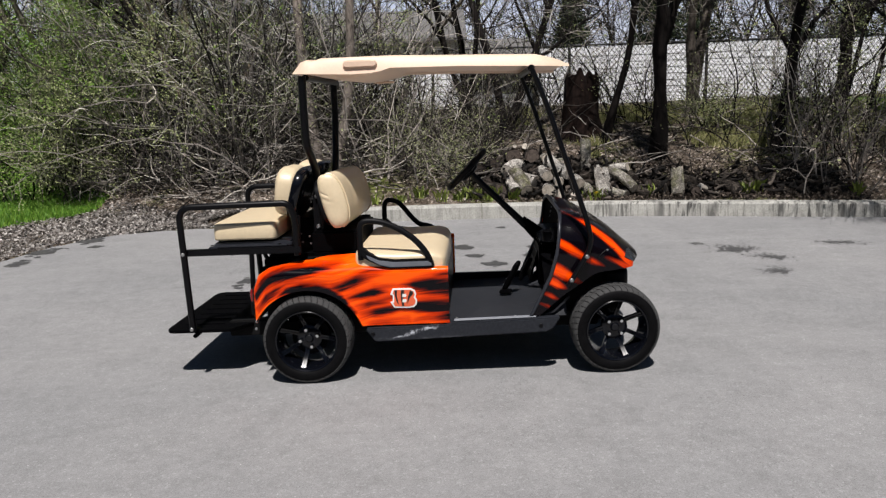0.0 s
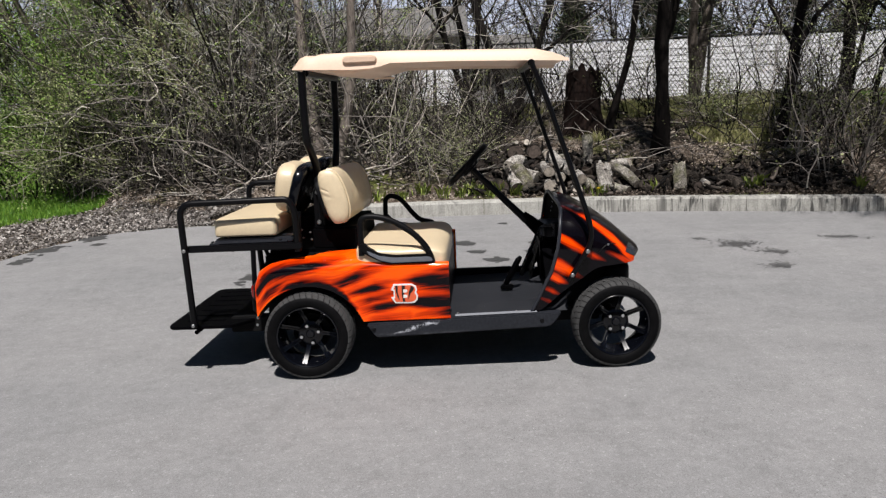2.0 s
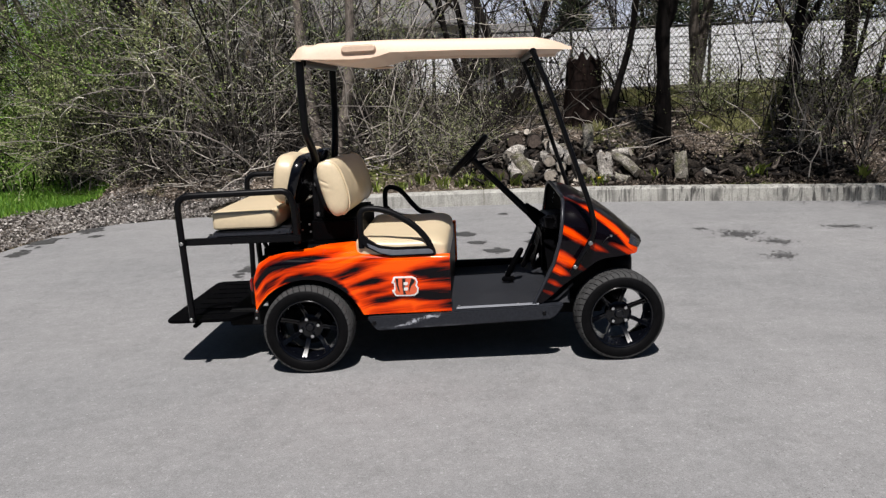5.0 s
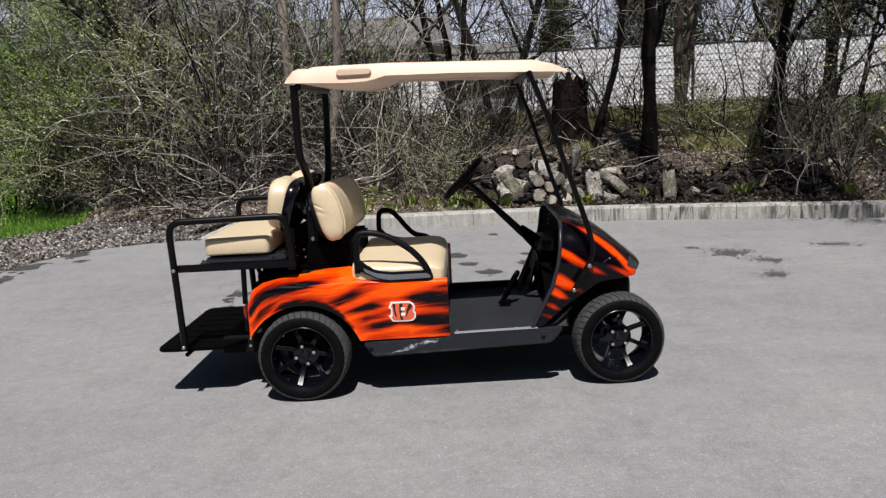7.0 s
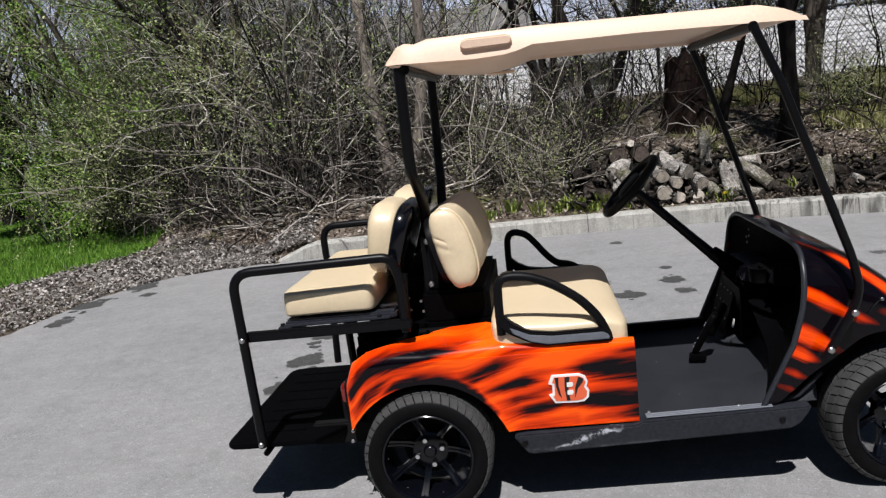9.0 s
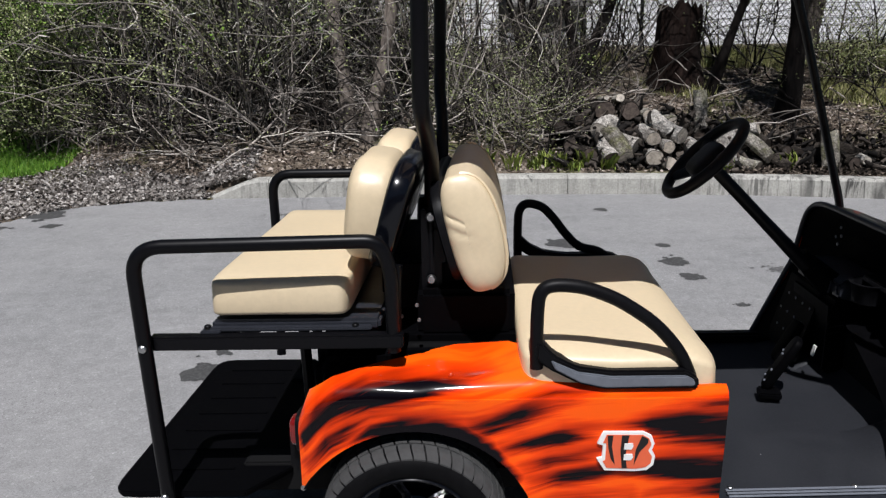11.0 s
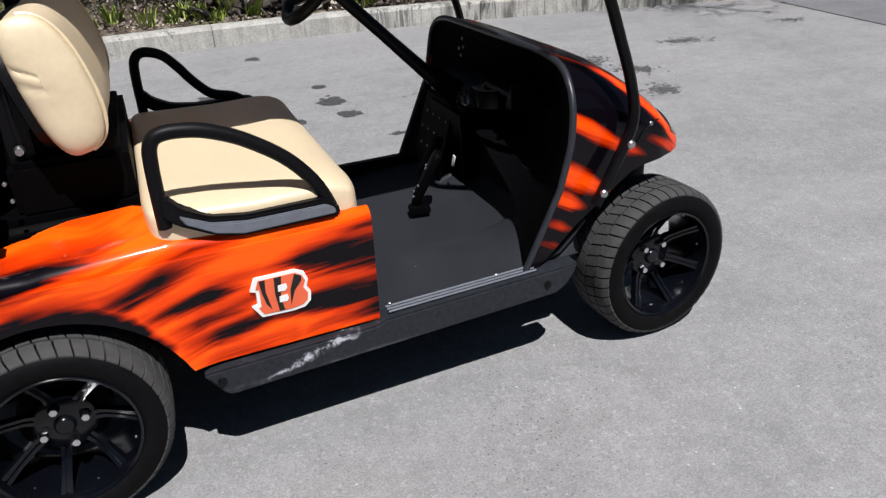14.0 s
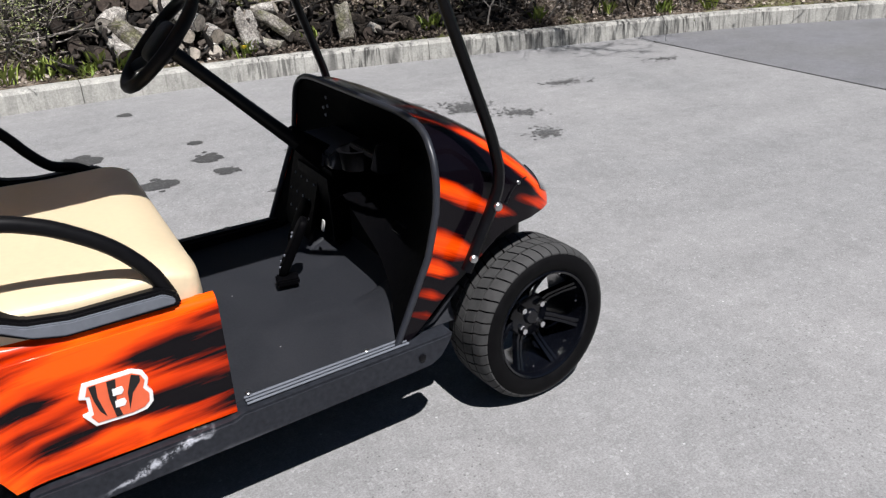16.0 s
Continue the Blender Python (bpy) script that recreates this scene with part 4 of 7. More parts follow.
part("dash_panel", sheet(dash_point, list(np.linspace(0, 1, 14)), us_), BLACK_DASH, cart)
tray = slab([(1.29, 0.672), (1.31, 0.684), (1.45, 0.684), (1.45, 0.62), (1.36, 0.61), (1.295, 0.628)], 0.62, 0.93, 0.008)
dash_tray = part("dash_tray", tray, PAN_PLASTIC, cart, "black dash shelf with a key panel")
for y in (0.56,):
    part("cup_holder", moved(lathe([(0.05, -0.035), (0.056, 0.02), (0.063, 0.027), (0.05, 0.027), (0.044, -0.025), (0.0001, -0.03)], 32), pose(1.365, y, 0.672, 90)), BLACK_PLASTIC, dash_tray)
part("tray_fin", slab([(1.35, 0.66), (1.375, 0.735), (1.45, 0.735), (1.45, 0.64), (1.38, 0.64)], 0.425, 0.437, 0.004), BLACK_PLASTIC, dash_tray)
part("tray_ledge", slab([(1.36, 0.69), (1.368, 0.705), (1.45, 0.712), (1.45, 0.68)], 0.437, 0.62, 0.004), BLACK_PLASTIC, dash_tray)
part("key_plate", slab([(1.283, 0.632), (1.288, 0.672), (1.293, 0.672), (1.288, 0.632)], 0.66, 0.9, 0.001), PAN_PLASTIC, cart)
for y in (0.72, 0.8):
    part("dash_switch", knob(0.012, 0.008, (1.284, y, 0.652), (-1, 0, 0)), BLACK_PLASTIC, cart)
for y, z in ((0.86, 0.8), (0.84, 0.775), (0.875, 0.765), (0.85, 0.745)):
    part("dash_screw", knob(0.006, 0.004, (1.4 - (0.81 - z) * 0.2, y, z), (-1, 0, 0), 8), GREY_PLASTIC, cart)
part("sticker", slab([(1.262, 0.41), (1.27, 0.445), (1.273, 0.445), (1.265, 0.41)], 0.67, 0.688, 0.0), STICKER, cart, "small white label")
part("pedal_box", box(1.3, 1.44, 0.66, 0.98, 0.34, 0.6, 0.02), BLACK_DASH, cart)
kick = part("kick_panel", moved(box(-0.006, 0.006, -0.13, 0.13, -0.13, 0.13, 0.003), pose(1.285, 0.9, 0.47, 0, 16, 0)), BLACK_DASH, cart, "black perforated kick panel")
for a in range(4):
    for b in range(3):
        q = pose(1.285, 0.9, 0.47, 0, 16, 0) @ Vector((-0.007, -0.1 + 0.06 * a + 0.02 * (b % 2), -0.06 + 0.06 * b))
        part("dimple", knob(0.005, 0.003, q, (-1, 0, 0.2), 8), GREY_PLASTIC, kick)
pedal = part("brake_pedal", moved(pad(0.03, 0.075, 0.2, 0.4, 20, 12), pose(1.125, 0.58, 0.425, 0, 28, -20)), BLACK_DASH, cart, "black foot pedal with small studs")
part("pedal_foot", moved(box(-0.03, 0.04, -0.032, 0.03, -0.011, 0.011, 0.005), pose(1.082, 0.562, 0.332, 0, 0, -12)), BLACK_DASH, pedal)
for a, b in ((-0.02, -0.07), (0.015, -0.065), (-0.015, -0.03), (0.0, 0.03), (0.02, 0.035)):
    q = pose(1.125, 0.58, 0.425, 0, 28, -20) @ Vector((-0.0155, a, b))
    part("stud", knob(0.0045, 0.003, q, (-1, -0.3, 0.3), 8), GREY_PLASTIC, pedal)
part("accelerator_pedal", moved(pad(0.03, 0.06, 0.16, 0.4, 20, 12), pose(1.22, 0.78, 0.42, 0, 28, 0)), BLACK_DASH, cart)

# steering
COL_A, COL_B = Vector((1.222, 0.7, 0.712)), Vector((0.89, 0.705, 1.045))
part("steering_column", tube([COL_A, COL_A.lerp(COL_B, 0.5), COL_B], [0.024, 0.02, 0.02]), BLACK_METAL, cart)
part("column_boot", tube([(1.31, 0.704, 0.645), (1.245, 0.705, 0.705), (1.2, 0.706, 0.75)], [0.045, 0.036, 0.024], 14), BLACK_DASH, cart)
SW = Matrix.Translation(COL_B) @ (Vector((-0.71, 0.02, 0.7))).to_track_quat("Z", "Y").to_matrix().to_4x4()
ring = [(0.15 * math.cos(a), 0.15 * math.sin(a), 0.03) for a in np.linspace(0, 2 * math.pi, 49)[:-1]]
steer = part("steering_wheel", moved(tube(ring, 0.018, 10, 1.0, True), SW), BLACK_PLASTIC, cart)
part("hub_pad", moved(pad(0.15, 0.13, 0.06, 0.5, 24, 12), SW @ pose(0, 0, 0.018)), BLACK_PLASTIC, steer)
for a in (20, 160, 225, 315):
    d = Vector((math.cos(radians(a)), math.sin(radians(a)), 0))
    part("wheel_spoke", moved(tube([d * 0.04 + Vector((0, 0, 0.012)), d * 0.1 + Vector((0, 0, 0.02)), d * 0.148 + Vector((0, 0, 0.03))], [0.036, 0.028, 0.026], 8, 0.45), SW), BLACK_PLASTIC, steer)

# front seat
def soften(vf, amp, scale, off):
    """Uneven stuffing under the cover."""
    return [(x + amp * noise.noise((x * scale, y * scale, z * scale + off)), y + amp * noise.noise((x * scale + 9, y * scale, z * scale + off)), z + amp * noise.noise((x * scale, y * scale + 5, z * scale + off))) for x, y, z in vf[0]], vf[1]


def seat_shape(vf):
    out = []
    for x, y, z in vf[0]:
        dip = -0.012 * math.cos(min(1, abs(x / 0.25)) * math.pi / 2)
        drop = -0.045 * max(0, (x - 0.12) / 0.14) ** 2
        out.append((x, y, z + (dip if z > 0 else 0) + drop))
    return out, vf[1]


seat = part("seat_cushion", moved(soften(seat_shape(pad(0.49, 0.94, 0.15, 0.14, 72, 28, 0.27)), 0.004, 9, 1), pose(0.508, 0.495, 0.635)), BEIGE_VINYL, cart, "beige vinyl bench cushion")
FB = pose(0.14, 0.55, 0.954, -1.6, -15, 0)
BACK_HALF = 0.405


def back_section(a, k):
    """A D-shaped section of the backrest, full in front and flat behind."""
    c, s = math.cos(a), math.sin(a)
    x = (0.083 if c > 0 else 0.05) * math.copysign(abs(c) ** 0.75, c)
    return (x * k, (0.15 * math.copysign(abs(s) ** 0.8, s)) * (0.35 + 0.65 * k))


def back_point(b, a):
    """b runs from the middle of one end over the length to the other end."""
    if b < 1:
        k, y = math.sin(b * math.pi / 2) ** 0.8, -BACK_HALF - 0.028 * math.cos(b * math.pi / 2)
    elif b > 2:
        k, y = math.sin((3 - b) * math.pi / 2) ** 0.8, BACK_HALF + 0.028 * math.cos((3 - b) * math.pi / 2)
    else:
        k, y = 1.0, -BACK_HALF + 2 * BACK_HALF * (b - 1)
    x, z = back_section(a, max(k, 0.001))
    full = 1 + 0.12 * math.cos(min(1, abs(y) / BACK_HALF) * math.pi / 2) if x > 0 else 1.0
    x *= full
    z *= 1 if b < 1 or b > 2 else 1 + 0.02 * math.sin((b - 1) * math.pi)
    # drawn creases in the cover of the ends
    if b < 1.25 or b > 1.75:
        for z0, sl, w in ((0.032, -0.75, 0.006), (0.002, -0.6, 0.007)):
            d = (z - z0 - sl * x) / w
            grip = max(0.0, 1 - abs(x + 0.025) / 0.05)
            y += (0.005 if y < 0 else -0.005) * math.exp(-d * d) * grip
    return (x, y, z)


ends = list(np.linspace(0, 1, 16))
back_vf = sheet(back_point, ends + list(np.linspace(1.02, 1.98, 40)) + [2 + e for e in ends], list(np.linspace(0, 2 * math.pi, 97)))
back = part("backrest", moved(soften(back_vf, 0.003, 12, 3), FB), BEIGE_VINYL, cart, "creased beige vinyl backrest")
for sg in (-1, 1):
    bead = []
    for a in np.linspace(-1.45, 1.45, 30):
        x, z = back_section(a, 1.0)
        bead.append((x * 1.01 + 0.002, sg * (BACK_HALF - 0.012), z * 1.01))
    part("piping", moved(tube(bead, 0.005, 6), FB), BEIGE_VINYL, back)
part("back_shell", moved(pad(0.04, 0.82, 0.29, 0.3, 40, 16, 0.5), FB @ pose(-0.055, 0, 0)), BLACK_PLASTIC, back, "black plastic back shell")

# hip restraints
loop = [(0.303, 0.03, 0.66), (0.303, 0.03, 0.79), (0.31, 0.03, 0.848), (0.338, 0.03, 0.867), (0.4, 0.03, 0.864), (0.455, 0.03, 0.847), (0.51, 0.03, 0.82), (0.585, 0.03, 0.767), (0.642, 0.03, 0.702), (0.672, 0.03, 0.642), (0.678, 0.03, 0.615)]
arm_base = slab([(0.3, 0.73), (0.318, 0.73), (0.345, 0.7), (0.4, 0.672), (0.48, 0.66), (0.66, 0.66), (0.69, 0.64), (0.694, 0.612), (0.46, 0.612), (0.4, 0.628), (0.33, 0.665), (0.3, 0.69)], 0.004, 0.05, 0.006)
far_loop = [(0.306, 1.09, 0.63), (0.306, 1.09, 0.785), (0.316, 1.09, 0.835), (0.345, 1.09, 0.851), (0.396, 1.09, 0.836), (0.44, 1.09, 0.792), (0.482, 1.09, 0.737), (0.536, 1.09, 0.686), (0.605, 1.09, 0.667), (0.66, 1.09, 0.63)]
for vf, flip in ((tube(smooth_path(loop, 4), 0.0165, 10), 0), (tube(smooth_path(far_loop, 4), 0.0165, 10), 1)):
    arm = part("hip_restraint", vf, BLACK_PLASTIC, cart, "black moulded hip restraint")
    ins = slab([(0.335, 0.69), (0.4, 0.66), (0.48, 0.648), (0.66, 0.648), (0.68, 0.635), (0.68, 0.622), (0.465, 0.62), (0.405, 0.634), (0.345, 0.668)], -0.004, 0.03, 0.003)
    part("restraint_base", mirrored(arm_base, MID) if flip else arm_base, BLACK_PLASTIC, arm)
    part("restraint_face", mirrored(ins, MID) if flip else ins, GREY_PLASTIC, arm, "grey-blue plastic face")

# roof
def roof_edge_z(x):
    return float(lerp(x, (0.0, 0.3, 0.42, 0.5, 0.85, 1.42), (1.64, 1.628, 1.632, 1.655, 1.652, 1.634)))


def roof_top_z(x):
    return float(lerp(x, (-0.01, 0.03, 0.06, 0.09, 0.14, 0.5, 1.25, 1.36, 1.43), (1.65, 1.695, 1.705, 1.698, 1.712, 1.715, 1.696, 1.672, 1.64)))


RX = [-0.01, 0.0, 0.015, 0.03, 0.06, 0.09, 0.14, *np.linspace(0.2, 1.2, 21), 1.25, 1.3, 1.34, 1.38, 1.405, 1.42, 1.428]


def roof_half(x):
    return 0.49 - 0.06 * max(0, (x - 1.25) / 0.18) ** 2 - 0.02 * max(0, (0.05 - x) / 0.06)


def roof_out(x, u):
    c = 1 - 2 * u
    yy = math.copysign(min(1, abs(c)), c)
    h = roof_half(x)
    e = max(0, abs(yy) - 0.93) / 0.07
    crown = 0.022 * (1 - yy * yy)
    zt, zb = roof_top_z(x), roof_edge_z(x)
    z = zt + crown - (zt - zb) * e ** 1.6
    return (x, MID - h * yy, z)


ROOF_U = [0, 0.004, 0.01, 0.02, 0.028, 0.035, *np.linspace(0.06, 0.94, 30), 0.965, 0.972, 0.98, 0.99, 0.996, 1]
roof = part("roof", sheet(roof_out, RX, ROOF_U), BEIGE_ROOF, cart, "pale beige moulded plastic roof")


def roof_under(x, u):
    c = 1 - 2 * u
    h = roof_half(x) - 0.004
    rib = 0.006 * (0.5 + 0.5 * math.cos(c * h * 2 * math.pi / 0.07)) if abs(c) < 0.86 and 0.5 < x < 1.2 else 0
    deep = 0.018 * min(1, max(0, (1 - abs(c)) / 0.06))
    drop = -0.02 * max(0, 1 - abs(x - 0.26) / 0.22) * min(1, max(0, (1 - abs(c)) / 0.1))
    return (x, MID - h * c, roof_edge_z(x) + deep * (0 if x < 0.46 else 1) + drop - rib)


part("roof_liner", sheet(roof_under, RX, list(np.linspace(0, 1, 90))), BEIGE_ROOF, roof)
for s in (0, 1):
    vf = slab([(0.255, 1.668), (0.27, 1.66), (0.42, 1.662), (0.432, 1.67), (0.432, 1.69), (0.42, 1.698), (0.27, 1.698), (0.257, 1.69)], 0.062, 0.09, 0.006, 3)
    part("roof_handle", mirrored(vf, MID) if s else vf, BEIGE_ROOF, roof, "moulded grab handle")
part("under_handle", box(0.29, 0.42, 1.0, 1.03, 1.606, 1.618, 0.004), BEIGE_ROOF, roof)

# struts
fs_path = [(1.225, 0.06, 1.63), (1.305, 0.035, 1.43), (1.505, 0.0, 0.83), (1.522, -0.008, 0.74), (1.515, -0.012, 0.69), (1.492, -0.012, 0.64), (1.415, -0.02, 0.515), (1.4, -0.02, 0.49)]
for sd, strut in enumerate(both("front_strut", tube(rounded_path(fs_path, 0.06), 0.019, 10, 0.75), BLACK_METAL)):
    for x, z in ((1.499, 0.648), (1.418, 0.524)):
        y = -0.03 if not sd else 2 * MID + 0.03
        part("bolt", knob(0.012, 0.01, (x, y, z), (0, 1 if sd else -1, 0)), STEEL, strut)
part("front_cross_tube", tube(rounded_path([(1.225, 0.06, 1.628), (1.23, 0.1, 1.632), (1.23, 1.02, 1.632), (1.225, 1.06, 1.628)], 0.03), 0.018, 10), BLACK_METAL, cart)
rs_path = [(0.032, 0.11, 1.63), (0.03, 0.115, 1.4), (0.029, 0.14, 1.27), (0.037, 0.2, 1.2), (0.042, 0.26, 1.13), (0.04, 0.295, 1.03), (0.037, 0.3, 0.97), (0.037, 0.302, 0.62)]
for sd, strut in enumerate(both("rear_strut", tube(smooth_path(rs_path, 5), 0.021, 10), BLACK_METAL)):
    for z in (0.983, 0.814):
        y = 0.272 if not sd else 2 * MID - 0.272
        part("bolt", knob(0.013, 0.012, (0.037, y, z), (0, 1 if sd else -1, 0)), STEEL, strut)
both("strut_plate", box(0.01, 0.064, 0.282, 0.32, 0.6, 1.0, 0.004), BLACK_METAL)
part("rear_cross_tube", tube([(0.05, 0.12, 1.622), (0.05, 1.0, 1.622)], 0.018, 10), BLACK_METAL, cart)
both("back_post", tube([(0.1, 0.34, 0.62), (0.085, 0.34, 1.06)], 0.015, 8), BLACK_METAL)

# rear seat kit
rail = [(-0.645, 0.075, 0.285), (-0.642, 0.035, 0.73), (-0.647, 0.03, 0.972), (-0.07, 0.05, 0.976), (-0.045, 0.06, 0.9), (-0.045, 0.075, 0.69)]
far_rail = [(x + 0.05, 2 * MID - y, z) for x, y, z in rail]
for sd, grab in enumerate((part("grab_rail", tube(rounded_path(rail, 0.075, 7), 0.0175, 12), BLACK_METAL, cart), part("grab_rail", tube(rounded_path(far_rail, 0.075, 7), 0.0175, 12), BLACK_METAL, cart))):
    for x, y, z in ((-0.645, 0.055, 0.3), (-0.642, 0.024, 0.722), (-0.045, 0.06, 0.72), (-0.045, 0.06, 0.84)):
        yy = 2 * MID - y if sd else y
        part("bolt", knob(0.01, 0.008, (x + 0.05 * sd, yy, z), (0, 1 if sd else -1, 0)), STEEL, grab)
both("seat_rail", box(-0.64, -0.02, 0.05, 0.085, 0.705, 0.74, 0.004), BLACK_METAL)
part("rear_seat_pan", join(box(-0.5, -0.08, 0.1, 1.02, 0.735, 0.765, 0.008), box(-0.49, -0.44, 0.09, 1.03, 0.715, 0.75, 0.008)), PAN_PLASTIC, cart)
rc_shape = pad(0.345, 0.87, 0.102, 0.12, 72, 28, 0.2)
part("rear_seat_cushion", moved(soften(rc_shape, 0.003, 9, 6), pose(-0.328, 0.525, 0.822)), BEIGE_VINYL, cart, "beige vinyl rear-facing seat cushion")
for y in (0.32, 0.8):
    m = pose(-0.097, y, 1.005, 0, 8, 0)
    rb = part("rear_backrest", moved(soften(pad(0.13, 0.42, 0.272, 0.45, 40, 24, 0.6), 0.003, 9, y), m @ pose(-0.012, 0, 0.014)), BEIGE_VINYL, cart, "beige vinyl rear-facing backrest")
    part("rear_back_shell", moved(pad(0.075, 0.43, 0.29, 0.42, 40, 20, 0.55), m @ pose(0.044, 0, 0.006, 0, 9, 0)), RIM_BLACK, rb, "glossy black shell")
both("hinge_arm", tube(rounded_path([(-0.045, 0.1, 0.7), (-0.045, 0.1, 0.82), (-0.04, 0.11, 0.9)], 0.04), 0.018, 10), BLACK_METAL)
both("seat_leg", tube([(-0.33, 0.33, 0.71), (-0.32, 0.33, 0.42)], 0.016, 8), BLACK_METAL)
both("seat_brace", tube([(-0.3, 0.3, 0.7), (-0.2, 0.3, 0.45)], 0.012, 8), BLACK_METAL)
for sd in (0, 1):
    y = 2 * MID - 0.272 if sd else 0.272
    br = part("strut_bracket", box(0.045, 0.075, (y - 0.006) if not sd else y - 0.004, (y + 0.004) if not sd else y + 0.006, 0.86, 0.95, 0.002), BLACK_METAL, cart)
    part("bolt", knob(0.007, 0.006, (0.09, y, 0.9), (0, 1 if sd else -1, 0)), STEEL, br)
    for x, z in ((-0.04, 0.79), (0.005, 0.775), (-0.035, 0.745), (0.01, 0.735)):
        part("bolt", knob(0.0055, 0.005, (x, y - 0.1 if not sd else y + 0.1, z), (0, 1 if sd else -1, 0)), STEEL, br)
pan_lip = part("pan_lip", join(box(-0.5, -0.1, 0.078, 0.1, 0.742, 0.752, 0.003), box(-0.52, -0.47, 0.072, 0.1, 0.738, 0.748, 0.003)), PAN_PLASTIC, cart, "folded lip of the rear seat pan")
for x in (-0.505, -0.14):
    part("bolt", knob(0.009, 0.006, (x, 0.088, 0.752), (0, 0, 1)), BLACK_METAL, pan_lip)
both("gusset", slab([(-0.47, 0.705), (-0.4, 0.705), (-0.44, 0.672)], 0.2, 0.21, 0.001), BLACK_METAL)
fp = [(-0.818, 0.2), (-0.811, 0.165), (-0.788, 0.143), (-0.745, 0.138), (-0.455, 0.138), (-0.36, 0.25), (-0.36, 0.87), (-0.455, 0.982), (-0.745, 0.982), (-0.788, 0.977), (-0.811, 0.955), (-0.818, 0.92)]
fp = [(x, MID + (y - MID) * 1.06) for x, y in fp]
foot = part("footplate", plate(fp, 0.262, 0.28, 0.003), BLACK_DASH, cart, "black textured folding footplate")
for k in range(7):
    y = 0.22 + k * 0.113
    part("foot_rib", box(-0.74, -0.52, y, y + 0.012, 0.28, 0.2835, 0.001), BLACK_DASH, foot)
part("hitch_bar", tube([(-0.64, 0.08, 0.255), (-0.64, 1.04, 0.255)], 0.012, 8), BLACK_DASH, cart)
both("footplate_arm", tube([(-0.46, 0.3, 0.25), (-0.1, 0.3, 0.25)], 0.02, 8), BLACK_METAL)
for x, z in ((-0.28, 0.34), (-0.285, 0.3)):
    part("rivet", knob(0.007, 0.004, (x, (0.03 if z < 0.5 else 0.03), z), (0, -1, 0)), STEEL, cart)

part("rivet", knob(0.008, 0.004, panel_point(0.095, 0.78), (0, -0.7, 0.7)), PAINT, cart)

# wheels
def tyre_profile():
    return [(0.15, 0.022), (0.158, 0.006), (0.175, -0.006), (0.195, -0.006), (0.208, 0.0), (0.2175, 0.01), (0.221, 0.024), (0.223, 0.06), (0.2235, 0.1), (0.223, 0.14), (0.221, 0.176), (0.2175, 0.19), (0.208, 0.2), (0.195, 0.206), (0.175, 0.206), (0.158, 0.194), (0.15, 0.178)]


def tread():
    """Rows of raised tread blocks round the tyre, with grooves between."""
    out = []
    n = 44
    rows = [((0.2135, 0.002), (0.2225, 0.012), (0.2275, 0.026), (0.229, 0.05)), ((0.2292, 0.056), (0.2296, 0.07), (0.2298, 0.084), (0.2299, 0.097)),
            ((0.2299, 0.103), (0.2298, 0.116), (0.2296, 0.13), (0.2292, 0.144)), ((0.229, 0.15), (0.2275, 0.174), (0.2225, 0.188), (0.2135, 0.198))]
    for ri, prof in enumerate(rows):
        for k in range(n):
            a0 = 2 * math.pi * (k + 0.5 * (ri % 2)) / n
            a1 = a0 + 2 * math.pi / n * 0.86
            v = []
            for a, shrink in ((a0, 0), (a0 + (a1 - a0) * 0.5, 0), (a1, 0)):
                skew = 0.05 * (1 if ri < 2 else -1)
                for j, (r, y) in enumerate(prof):
                    b = a + skew * j / 3
                    v.append((r * math.cos(b), y, r * math.sin(b)))
                for j, (r, y) in enumerate(prof):
                    b = a + skew * j / 3
                    v.append(((r - 0.009) * math.cos(b), y, (r - 0.009) * math.sin(b)))
            f = []
            for i in range(2):
                o, p = i * 8, (i + 1) * 8
                for j in range(3):
                    f.append((o + j, o + j + 1, p + j + 1, p + j))
                f += [(o, p, p + 4, o + 4), (o + 3, o + 7, p + 7, p + 3)]
            f += [(0, 4, 5, 1), (1, 5, 6, 2), (2, 6, 7, 3), (16, 17, 21, 20), (17, 18, 22, 21), (18, 19, 23, 22)]
            out.append((v, f))
    return join(*out)


